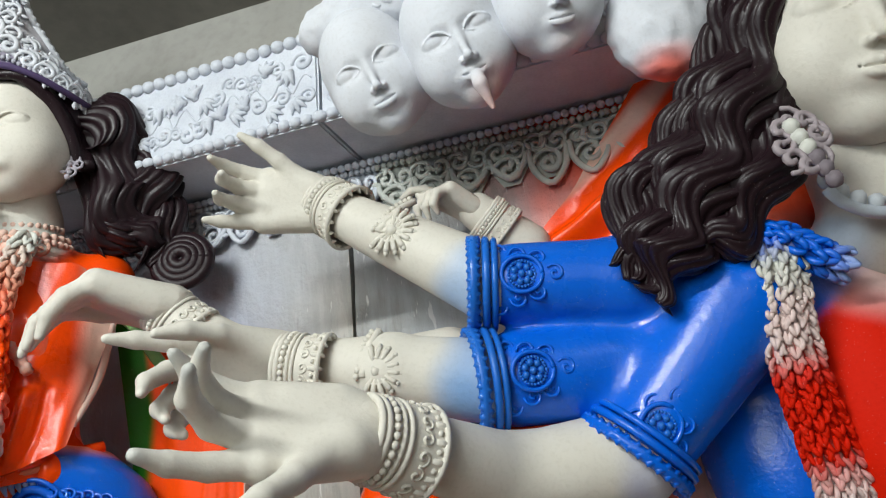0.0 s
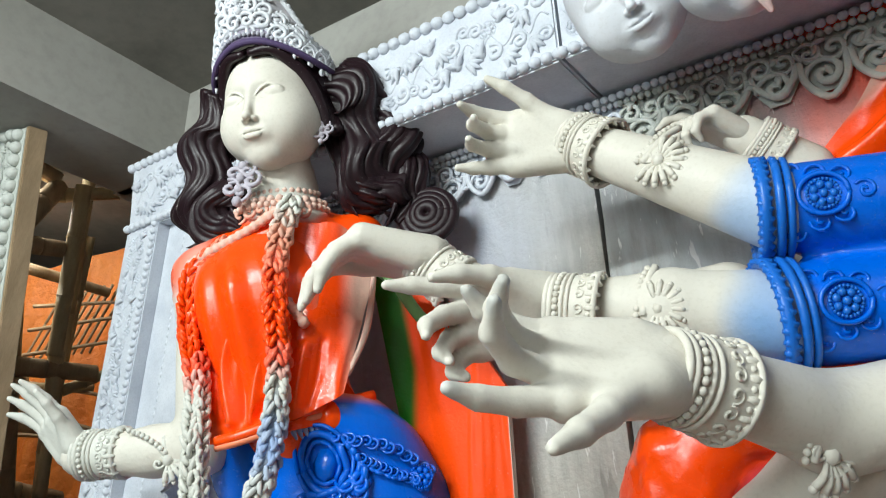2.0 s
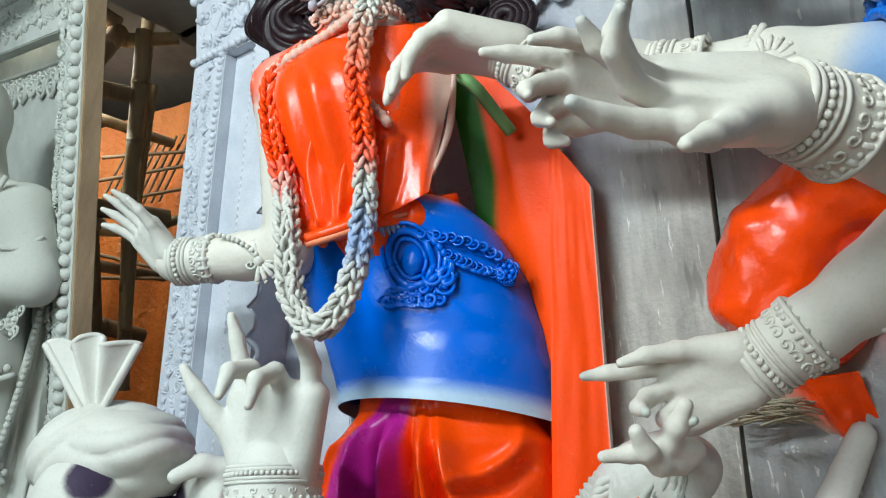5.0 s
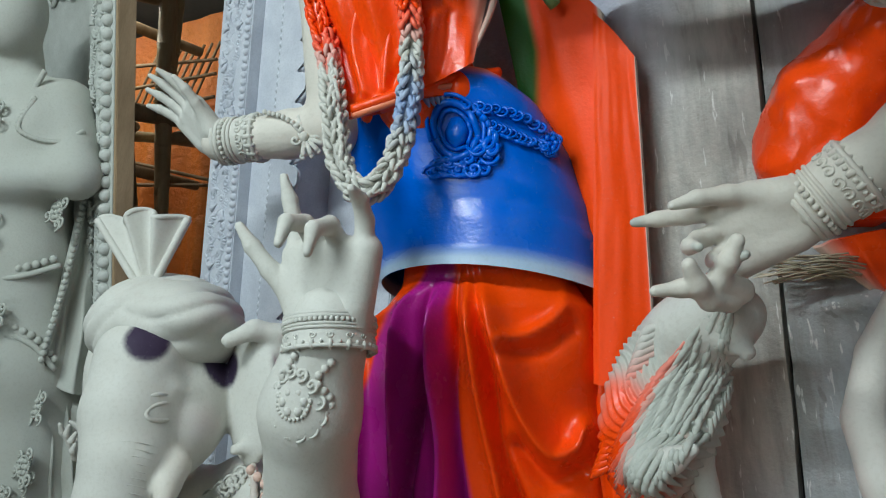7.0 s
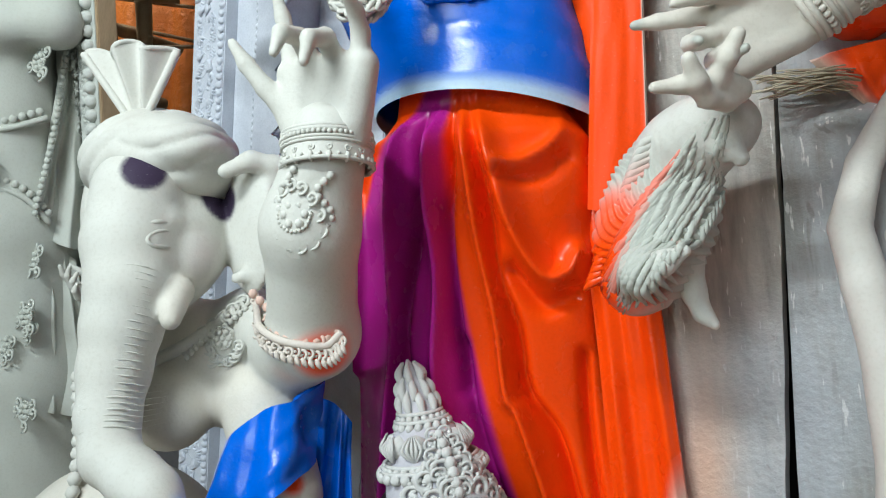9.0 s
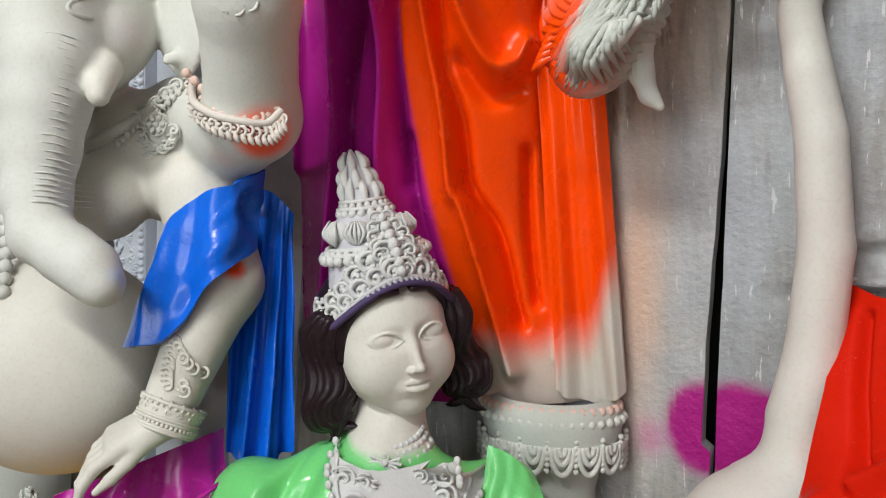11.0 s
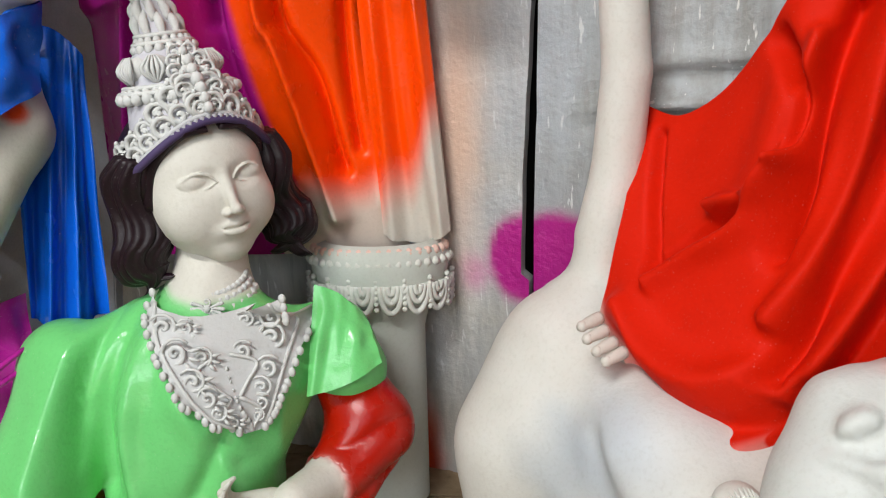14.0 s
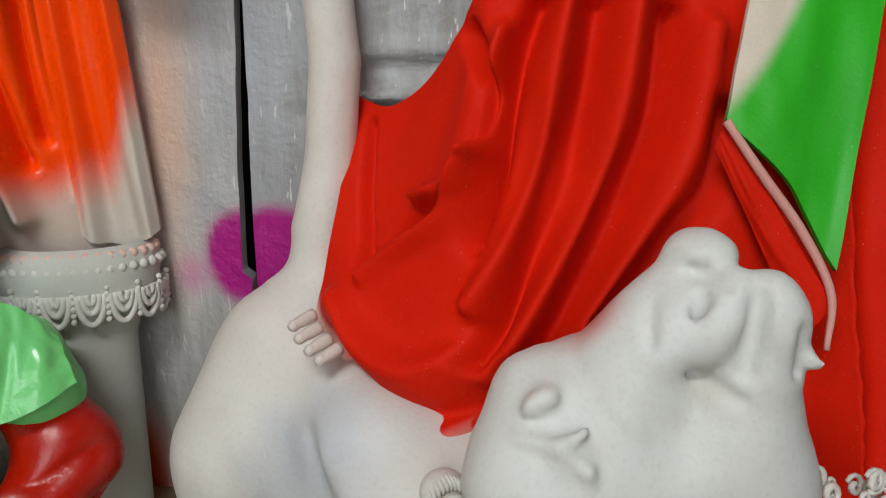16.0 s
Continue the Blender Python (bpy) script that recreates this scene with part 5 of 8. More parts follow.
    for line in (((-0.698, 1.178, 2.634), (-0.770, 1.168, 2.580), (-0.848, 1.169, 2.545), (-0.916, 1.187, 2.527)), ((-0.688, 1.188, 2.619), (-0.711, 1.173, 2.550), (-0.729, 1.178, 2.486), (-0.654, 1.187, 2.380))):
        trim = [vec(q) for q in line]
        cl.tube(trim, 0.009, (0.75, 0.42, 0.32, 0.5), 7, 24)
        cl.beads(trim, 0.011, (0.75, 0.50, 0.42, 0.6), 1.5)
    for p, s in (((-0.796, 1.156, 2.682), 1.25), ((-0.638, 1.174, 2.781), 0.7)):
        q = vec(p)
        x, z = vec((1, 0.1, 0)), vec((0, -0.1, -1))
        for i in range(5):
            cl.scroll(q + x * 0.018 * s * math.cos(1.3 * i) + z * 0.022 * s * math.sin(1.3 * i), x, z, 0.018 * s, (0.45, 0.42, 0.48, 0.6), 1.3, 0.26, 1 if i % 2 else -1)
            cl.bead(q + z * (-0.05 + 0.022 * i) * s, 0.009 * s, (0.45, 0.42, 0.48, 0.6))
    for i in range(6):
        q = 0.35 + 0.12 * i
        cl.scroll(at(0.52 + 0.04 * i, -0.22, 0.42 - 0.11 * i), A @ vec((0.7, 0.3, -0.5)), A @ vec((0.4, 0, 0.8)), 0.085 * h, COOL, 1.3, 0.28, 1)
    return cl.finish("goddess_statue", "clay goddess statue, orange bodice, blue hip cloth and purple pleats", "statue")


lady()

# carved lotus pedestal under the skirt
lotus = Clay()
lo = vec((-0.423, 1.539, 0.907))
for row, (r, z, c) in enumerate(((0.138, 0.026, PALE), (0.130, 0.046, (0.72, 0.50, 0.42, 0.6)))):
    lotus.beads([lo + vec((r * math.sin(q), -0.62 * r * math.cos(q), z)) for q in np.linspace(-3.14, 3.14, 40)], 0.010, c)
rings = []
for z, k in ((0.06, 0.80), (0.05, 1.0), (0.02, 1.05), (-0.05, 0.95), (-0.085, 0.72), (-0.12, 0.66), (-0.5, 0.66)):
    a = np.linspace(0, 2 * np.pi, 48, endpoint=False)
    rings.append(lo + np.stack([0.132 * k * np.cos(a), 0.09 * k * np.sin(a), z + 0 * a], 1))
lotus.grid(np.array(rings), CHALK, True)
for i in range(16):
    q = -np.pi + 2 * np.pi * (i + 0.5) / 16
    x, o = vec((math.cos(q), 0.62 * math.sin(q), 0)), vec((math.sin(q), -0.62 * math.cos(q), 0))
    p = lo + 0.138 * o + vec((0, 0, -0.015))
    x = unit(x)
    for r in (1.0, 0.62, 0.3):
        lotus.tube([p + 0.022 * r * math.cos(a) * x + vec((0, 0, -0.055 * r * max(0, math.sin(a)) - 0.0)) + o * 0.004 * (1 - r) for a in np.linspace(0, np.pi, 9)], 0.006, PALE, 6, 16)
    lotus.beads([p + x * 0.026 + vec((0, 0, 0.01)), p + x * 0.026 + vec((0, 0, -0.05))], 0.006, PALE)
lotus.finish("lotus_pedestal", "grey-white carved lotus pedestal with looped petals and beads", "pedestal")

# ---- the second group beside the scaffold ----
LT, LB = vec((-1.565, 1.348, 3.091)), vec((-1.709, 1.631, 1.861))
LV = unit(LB - LT)
LU = unit(FU - LV * (FU @ LV))
LN = np.cross(LV, LU)


def on_left(u, v, n=0.0):
    return LT + LU * u + LV * v + LN * n


left_frame = holder("carved_side_frame", on_left(-0.2, 2.0), "greyish-white carved frame with bead rows on bare wood", "frame")
for ua, ub, n, va in ((-0.10, 0.0, 0.0, 0.0), (-0.20, -0.10, -0.03, 0.12), (-1.2, -0.20, -0.10, 0.12)):
    keep(part("plank", block([on_left(ua, va, n), on_left(ub, va, n), on_left(ub, 2.75, n), on_left(ua, 2.75, n)], -LN * 0.03, 0.003), CHALK_WHITE, None), left_frame)
keep(part("plank", block([on_left(-1.2, 0, 0.004), on_left(-0.10, 0, 0.004), on_left(-0.10, 0.17, 0.004), on_left(-1.2, 0.17, 0.004)], -LN * 0.04, 0.003), CHALK_WHITE, None), left_frame)
keep(part("wooden_side", block([on_left(0.0, 0.0, 0.0), on_left(0.014, 0.0, 0.0), on_left(0.014, 2.6, 0.0), on_left(0.0, 2.6, 0.0)], -LN * 0.05, 0.002), BARE_WOOD, None, "bare wooden edge board"), left_frame)
bead_row(left_frame, on_left(-0.03, 0.02, 0.004), on_left(-0.03, 2.3, 0.004), 0.017, CHALK_WHITE)
bead_row(left_frame, on_left(-0.9, 0.015, 0.006), on_left(-0.06, 0.015, 0.006), 0.017, CHALK_WHITE)
relief(left_frame, on_left(-0.045, 0.04, 0.0), LV, -LU, 2.2, 0.10, CHALK_WHITE, 21)
relief(left_frame, on_left(-0.8, 0.04, 0.004), LU, LV, 0.7, 0.11, CHALK_WHITE, 23)
lace(left_frame, on_left(-0.8, 0.19, -0.09), LU, LV, 0.65, 0.10, CHALK_WHITE, 25)


def side_figure():
    cl = Clay()
    b = Blob(0.010, soft=0.02)
    neck = vec((-1.916, 1.438, 2.591))
    b.egg(vec((-1.885, 1.369, 2.696)), (0.085, 0.09, 0.12), CHALK, 0.03)
    b.cone(neck, vec((-1.900, 1.406, 2.654)), 0.06, 0.055, CHALK, 0.02)
    sh = vec((-1.820, 1.519, 2.480))
    b.cone(vec((-2.061, 1.414, 2.489)), sh, 0.075, 0.065, CHALK, 0.05)
    b.egg(vec((-1.940, 1.480, 2.385)), (0.17, 0.12, 0.17), CHALK, 0.05)
    b.limb([sh, vec((-1.751, 1.505, 2.275))], [0.068, 0.062], CHALK, 0.03)
    b.limb([vec((-1.751, 1.505, 2.275)), vec((-1.923, 1.370, 2.240))], [0.056, 0.045], CHALK, 0.03)
    b.limb([vec((-1.959, 1.513, 2.270)), vec((-1.968, 1.563, 2.094))], [0.14, 0.12], CHALK, 0.05)
    b.limb([vec((-1.969, 1.567, 2.079)), vec((-2.016, 1.637, 1.813)), vec((-2.059, 1.740, 1.420)), vec((-2.139, 1.889, 0.875)), (-1.95, 1.75, 0.56)], [0.13, 0.16, 0.17, 0.18, 0.18], CHALK, 0.05)
    b.into(cl, lambda v, c: (v - (0.006 * np.sin(40 * v[:, 0] + 6 * v[:, 2]) * (v[:, 2] < 1.95))[:, None] * vec((0, 1, 0)), c))
    x, z = vec((0.95, -0.2, 0)), vec((0, -0.05, -1))
    rnd = random.Random(5)
    for px in ((-1.883, 1.408, 2.404), (-1.792, 1.494, 2.177), (-1.919, 1.463, 2.129), (-1.923, 1.513, 1.917), (-1.949, 1.539, 1.776), (-1.915, 1.612, 1.521), (-1.887, 1.580, 1.690), (-1.967, 1.562, 1.472), (-1.893, 1.574, 1.542), (-1.923, 1.607, 1.299)):
        p = cl.on(px, 0.002, 0.2)
        cl.flower(p, x, z, 0.026, CHALK, 6)
        for k in range(5):
            a = 1.26 * k + rnd.random()
            cl.scroll(p + 0.038 * (math.cos(a) * x + math.sin(a) * z), x, z, 0.017, CHALK, 1.3, 0.26, 1)
    for y0 in range(2):
        pts = [cl.on(q, 0.003, 0.2) for q in (((-1.996, 1.461, 2.031), (-1.882, 1.477, 2.033), (-1.803, 1.538, 2.068)) if y0 else ((-1.978, 1.495, 1.917), (-1.882, 1.516, 1.872), (-1.839, 1.590, 1.804)))]
        cl.beads(pts, 0.011, CHALK)
        cl.tube([p + vec((0, 0, -0.022)) for p in pts], 0.008, CHALK, 6, 16)
    for q in (((-1.812, 1.440, 2.461), (-1.817, 1.439, 2.368), (-1.768, 1.439, 2.346), (-1.721, 1.488, 2.386)), ((-1.902, 1.379, 2.496), (-1.847, 1.398, 2.496), (-1.806, 1.423, 2.540))):
        cl.tube([cl.on(k, 0.001, 0.2) for k in q], 0.007, CHALK, 6, 20)
        cl.beads([cl.on(k, 0.004, 0.2) for k in q], 0.006, CHALK)
    # hanging shawl with a carved border, torn at its end
    fold_sheet(cl, [(-1.795, 1.582, 2.256), (-1.789, 1.608, 2.247), (-1.775, 1.633, 2.253)], [(-1.857, 1.563, 1.803), (-1.839, 1.619, 1.733), (-1.824, 1.681, 1.720)], 1.6, 0.018, CHALK, 40, 40, 0.012, 0.2, 4)
    cl.beads([(-1.784, 1.572, 2.244), (-1.800, 1.558, 2.034), (-1.849, 1.550, 1.802)], 0.009, CHALK)
    fold_sheet(cl, [(-1.880, 1.616, 1.778), (-1.872, 1.651, 1.735), (-1.857, 1.699, 1.691)], [(-1.938, 1.682, 1.291), (-1.872, 1.731, 1.272), (-1.804, 1.796, 1.278)], 2.2, 0.02, CHALK, 40, 40, 0.012, 0.1, 8)
    wr = vec((-1.530, 1.387, 1.606))
    hand(cl, wr + vec((0.03, 0.06, -0.03)), vec((-1.563, 1.335, 1.594)), (0.2, -0.6, 0.7), 0.15, PALE, (20, 30, 34, 30), 1.5, (40, 8))
    return cl.finish("unpainted_statue", "unpainted grey-white clay figure in a carved robe beside the scaffold", "statue")


side_figure()

# bamboo scaffold and the tarpaulin behind it
scaffold = holder("bamboo_scaffold", (-1.948, 2.095, 2.336), "lashed bamboo and timber scaffold behind the statues", "scaffold")


def pole(a, b, r, knots=True, material=None):
    cl = Clay()
    a, b = vec(a), vec(b)
    n = max(2, int(np.linalg.norm(b - a) / 0.16))
    pts, rad = [], []
    for i in range(n):
        for s, k in ((0.0, 1.0), (0.86, 0.97), (0.93, 1.16 if knots else 0.97)):
            pts.append(a + (b - a) * (i + s) / n)
            rad.append(r * k * (1 - 0.15 * i / n))
    cl.tube(pts, rad, CHALK, 9, len(pts) * 2)
    return keep(cl.finish("bamboo_pole" if knots else "timber", "", "", material=material or BAMBOO), scaffold)


pole((-1.734, 1.764, 3.169), (-1.820, 1.878, 2.631), 0.026)
pole((-1.822, 1.886, 2.661), (-1.944, 2.088, 2.063), 0.024)
pole((-1.809, 1.856, 3.335), (-1.877, 1.993, 2.233), 0.022)
pole((-1.801, 1.908, 3.064), (-1.942, 2.056, 2.666), 0.016)
pole((-1.919, 1.681, 3.115), (-1.651, 1.842, 3.172), 0.024)
pole((-1.920, 1.876, 2.577), (-1.808, 1.719, 2.491), 0.02)
pole((-1.843, 1.964, 2.556), (-1.807, 2.103, 2.645), 0.018)
pole((-1.972, 1.883, 2.556), (-1.861, 2.123, 2.609), 0.018)
for a, b, w in (((-1.844, 1.671, 2.938), (-1.785, 1.790, 2.961), 0.03), ((-1.917, 1.756, 2.593), (-1.763, 2.014, 2.617), 0.03), ((-1.781, 1.613, 2.977), (-1.811, 1.742, 3.170), 0.035), ((-1.873, 1.657, 3.073), (-1.951, 1.953, 2.152), 0.035), ((-1.848, 1.604, 3.201), (-1.809, 1.735, 3.187), 0.03), ((-2.011, 1.879, 2.276), (-1.925, 2.141, 2.252), 0.03), ((-2.003, 1.881, 2.965), (-1.877, 2.141, 2.957), 0.02), ((-1.955, 1.914, 2.448), (-1.936, 2.236, 2.486), 0.02)):
    pole(a, b, w, False, BARE_WOOD)
rs = random.Random(12)
for i in range(9):
    a = vec((-2.145, 2.129, 2.877)) + vec((0.034 * i, 0.02, 0.0))
    pole(a + vec((0.06, 0, 0.12)), a - vec((0.06, 0, 0.14)), 0.005, False, BARE_WOOD)
for i in range(6):
    a = vec((-2.145, 2.063, 2.910)) + vec((0.02, 0.0, -0.09 * i))
    pole(a, a + vec((0.34, 0.05, rs.uniform(-0.1, 0.1))), 0.007, False, BARE_WOOD)

tarp = Clay()
fold_sheet(tarp, [(-2.837, 2.246, 2.951), (-2.389, 2.275, 3.151), (-2.000, 2.337, 3.247), (-1.638, 2.410, 3.302)], [(-2.819, 2.442, 1.760), (-2.409, 2.504, 1.623), (-2.074, 2.617, 1.620), (-1.693, 2.736, 1.659)], 6, 0.035, CHALK, 90, 50, 0.01, 0.4, 5)
tarp.finish("orange_tarpaulin", "faded orange tarpaulin hung in folds behind the scaffold", "tarpaulin", material=TARP)

# ---- the large figure in blue, with many arms ----


def cuff(cl, p, axis, r, c):
    """The rolled edge of a sleeve with a leaf-shaped ornament above it."""
    ax = axes(axis, (0.1, 0.1, 1))
    for s, k, th in ((0.0, 1.06, 0.0085), (0.018, 1.07, 0.006), (0.03, 1.05, 0.005)):
        n = 30
        a = np.linspace(0, 2 * np.pi, n)
        pts = [vec(p) + s * ax[:, 1] + k * r * (math.cos(q) * ax[:, 0] + math.sin(q) * ax[:, 2]) for q in a]
        cl.tube(pts, th, c, 6, 44, tip=False)
    n = 34
    for i in range(n):
        q = 2 * np.pi * i / n
        d = math.cos(q) * ax[:, 0] + math.sin(q) * ax[:, 2]
        e = np.cross(ax[:, 1], d)
        o = vec(p) + 1.1 * r * d
        cl.tube([o - e * 0.006 - ax[:, 1] * 0.008, o + e * 0.006 + ax[:, 1] * 0.008], 0.005, c, 5, 4)


def sleeve_ornament(cl, p, along, across, s, c, heart):
    cl.flower(p, along, across, 0.3 * s, heart, 7)
    for k in range(3):
        for sg in (-1, 1):
            q = vec(p) - along * s * (0.55 - 0.45 * k) + across * sg * s * (0.62 - 0.12 * k)
            cl.scroll(cl.on(q, -0.001), along, across, 0.22 * s, c, 1.5, 0.22, sg)
    cl.scroll(cl.on(vec(p) + along * 0.75 * s, -0.001), along, across, 0.22 * s, c, 1.4, 0.22, 1)
    cl.tube([vec(p) + s * (0.46 * math.cos(a) * along + 0.42 * math.sin(a) * across) for a in np.linspace(0, 6.3, 14)], 0.055 * s, c, 6, 30)


def many_armed():
    cl = Clay()
    teal = (0.012, 0.14, 0.58, 0.3)
    view = vec((0.0, -1.0, -0.2))
    b = Blob(0.0075, soft=0.014)
    # upper arm pair seen against the backdrop
    a_el, a_cuff, a_wr = vec((0.305, 0.984, 2.373)), vec((0.082, 0.995, 2.392)), vec((-0.146, 1.081, 2.596))
    b.limb([vec((0.463, 0.973, 2.382)), a_el, a_cuff + unit(a_el - a_cuff) * 0.055], [0.066, 0.066, 0.060], BLUE, 0.02)
    b_el, b_cuff, b_wr = vec((0.329, 1.037, 2.268)), vec((0.072, 1.023, 2.251)), vec((-0.205, 1.060, 2.311))
    b.limb([vec((0.483, 1.025, 2.322)), b_el, b_cuff + unit(b_el - b_cuff) * 0.06], [0.078, 0.076, 0.068], BLUE, 0.02)
    c_sh, c_el, c_wr = vec((0.442, 0.962, 2.317)), vec((0.272, 1.019, 2.131)), vec((-0.076, 0.861, 2.158))
    b.limb([c_sh, c_el + unit(c_sh - c_el) * 0.04], [0.088, 0.068], BLUE, 0.03)
    b.egg(vec((0.564, 1.122, 2.170)), (0.16, 0.11, 0.24), BLUE, 0.04)
    b.egg(vec((0.552, 1.010, 2.346)), (0.15, 0.09, 0.08), BLUE, 0.05)
    b.egg(vec((0.626, 1.000, 2.182)), (0.11, 0.11, 0.20), RED, 0.03)
    b.spray((0.626, 0.905, 2.327), 0.05, 0.04, (0.75, 0.55, 0.52, 0.4))
    b.spray((0.075, 0.995, 2.393), 0.075, 0.012, CREAM, 0.0)
    b.into(cl)
    f = Blob(0.0055, soft=0.016)
    f.limb([a_cuff + unit(a_el - a_cuff) * 0.03, a_wr], [0.058, 0.037], CREAM, 0.02)
    f.spray(a_cuff, 0.058, 0.020, (0.25, 0.42, 0.70, 0.4), 0.75)
    f.into(cl)
    f = Blob(0.0055, soft=0.016)
    f.limb([b_cuff + unit(b_el - b_cuff) * 0.03, vec((-0.049, 1.035, 2.282)), b_wr], [0.061, 0.054, 0.039], CREAM, 0.02)
    f.spray(b_cuff, 0.066, 0.022, (0.12, 0.32, 0.66, 0.4), 0.85)
    f.into(cl)
    f = Blob(0.0055, soft=0.016)
    c_mid = vec((0.113, 1.019, 2.116))
    f.limb([c_el, c_mid, c_wr], [0.066, 0.058, 0.038], CREAM, 0.02)
    f.spray(c_el, 0.055, 0.025, BLUE, 0.95)
    f.into(cl)
    for p, ax, r, fl, alg in ((a_cuff, a_el - a_cuff, 0.062, (0.147, 0.939, 2.376), a_el - a_cuff), (b_cuff, b_el - b_cuff, 0.070, (0.148, 0.967, 2.244), b_el - b_cuff), (c_el + unit(c_sh - c_el) * 0.005, c_sh - c_el, 0.074, (0.296, 0.945, 2.153), c_sh - c_el)):
        cuff(cl, p, ax, r, teal if r < 0.071 else BLUE)
        al = unit(alg)
        ac = unit(np.cross(view, al))
        sleeve_ornament(cl, cl.on(fl, 0.002), al, ac, 0.062, BLUE, teal)
    # hands
    hand(cl, a_wr, vec((-0.337, 1.065, 2.626)), (-0.1, -1, -0.25), 0.225, CREAM, (26, 40, 36, 14), 0.8, (34, 6), bend=(10, 22, 18, 2))
    hand(cl, b_wr, vec((-0.379, 0.994, 2.289)), (0.15, -0.75, -0.6), 0.26, CREAM, (4, 28, 34, 38), 1.3, (25, 12), left=False, bend=(2, 24, 30, 34))
    hand(cl, c_wr, vec((-0.305, 0.773, 2.157)), (-0.05, -0.85, 0.40), 0.27, CREAM, (12, 30, 34, 20), 1.2, (46, 4), left=True, bend=(6, 26, 26, 10), tint=(0.52, 0.52, 0.49, 0.5))
    d_wr = vec((-0.414, 1.159, 2.465))
    hand(cl, d_wr, vec((-0.559, 1.101, 2.497)), (-0.35, 0.1, -1), 0.28, CREAM, (20, 22, 22, 22), 1.2, (10, 25), left=True, bend=(38, 40, 42, 46))
    g = Blob(0.006, soft=0.016)
    g.limb([d_wr, vec((-0.330, 1.170, 2.389)), vec((-0.127, 1.170, 2.320)), vec((0.043, 1.141, 2.327))], [0.036, 0.042, 0.05, 0.055], CREAM, 0.02)
    # a hand raised behind the upper arms
    e_wr = vec((0.115, 1.140, 2.598))
    g.limb([e_wr, vec((0.197, 1.167, 2.534))], [0.034, 0.045], CREAM, 0.02)
    # the lowest arm, over the owl
    f_wr, f_mid, f_el = vec((-0.113, 1.146, 1.918)), vec((0.033, 1.133, 2.006)), vec((0.136, 1.099, 2.087))
    g.limb([f_wr, vec((-0.041, 1.122, 1.959)), f_mid, f_el], [0.037, 0.043, 0.052, 0.062], CREAM, 0.02)
    g.into(cl)
    hand(cl, e_wr, vec((-0.016, 1.078, 2.667)), (-0.3, 0.2, -1), 0.155, CREAM, (30, 45, 48, 50), 0.8, (5, 20), left=True, bend=(8, 40, 45, 50))
    hand(cl, f_wr, vec((-0.285, 1.134, 1.864)), (-0.1, -0.9, -0.35), 0.235, CREAM, (4, 34, 48, 18), 1.9, (22, 8), left=False, bend=(0, 30, 44, 22), tint=(0.5, 0.52, 0.47, 0.5))
    # fingers raised over the owl's head
    fg = Blob(0.0035, soft=0.01)
    fg.limb([(-0.268, 1.037, 1.832), (-0.259, 1.055, 1.809), (-0.246, 1.083, 1.794), (-0.221, 1.113, 1.795)], [0.010, 0.013, 0.014, 0.016], CREAM, 0.008)
    fg.limb([(-0.208, 1.052, 1.862), (-0.22, 1.063, 1.839), (-0.234, 1.083, 1.819), (-0.206, 1.116, 1.809)], [0.010, 0.013, 0.015, 0.018], CREAM, 0.008)
    fg.limb([(-0.311, 1.049, 1.804), (-0.28, 1.059, 1.807), (-0.227, 1.109, 1.809)], [0.008, 0.011, 0.013], CREAM, 0.008)
    fg.into(cl)
    # bracelets and arm medallions
    cl.bangle(vec((-0.123, 1.076, 2.581)), a_cuff - a_wr, (0.042, 0.052), CREAM, 0.075)
    cl.bangle(vec((-0.168, 1.036, 2.299)), b_cuff - b_wr, (0.042, 0.048), CREAM, 0.075)
    cl.bangle(vec((-0.044, 0.891, 2.146)), c_mid - c_wr, (0.043, 0.056), CREAM, 0.095)
    cl.bangle(vec((-0.398, 1.158, 2.435)), vec((-0.330, 1.170, 2.389)) - d_wr, (0.040, 0.047), CREAM, 0.085)
    cl.bangle(vec((0.146, 1.148, 2.573)), vec((0.197, 1.167, 2.534)) - e_wr, (0.038, 0.043), CREAM, 0.05)
    cl.bangle(vec((-0.078, 1.136, 1.938)), vec((-0.041, 1.122, 1.959)) - f_wr, (0.041, 0.050), CREAM, 0.09)
    for p, al, r in (((-0.033, 0.997, 2.493), a_cuff - a_wr, 0.040), ((-0.055, 1.031, 2.270), b_cuff - b_wr, 0.036), ((0.081, 0.932, 2.072), c_mid - c_wr, 0.045), ((0.052, 1.076, 1.968), f_el - f_wr, 0.04)):
        al = unit(al)
        ac = unit(np.cross(view, al))
        p = cl.on(p, 0.0)
        cl.shell(vec(p), -ac, al, r, CREAM)
        cl.tube([vec(p) - ac * r * 0.3 - al * r * 0.5, vec(p) + ac * r * 0.9 - al * r * 0.4 + view * -0.01, vec(p) + ac * r * 1.7 - al * r * 0.15 + view * -0.03], 0.006, CREAM, 6, 12)
        cl.beads([vec(p) - ac * r * 0.3 - al * r * 0.75, vec(p) + ac * r * 0.9 - al * r * 0.65 + view * -0.01, vec(p) + ac * r * 1.7 - al * r * 0.4 + view * -0.03], 0.005, CREAM)
    # head, neck and hair
    centre = vec((0.624, 0.798, 2.627))
    h = 0.31
    m = face(cl, centre, (-0.20, -1, -0.32), (0.06, 0, 1), h, CREAM, 1.0, 110)
    nb = Blob(0.009, soft=0.02)
    nb.cone(centre + vec((0.01, 0.06, -0.05)), vec((0.685, 0.926, 2.413)), 0.085, 0.09, CREAM, 0.02)
    nb.egg(vec((0.681, 0.949, 2.389)), (0.13, 0.08, 0.05), (0.5, 0.58, 0.68, 0.4), 0.03)
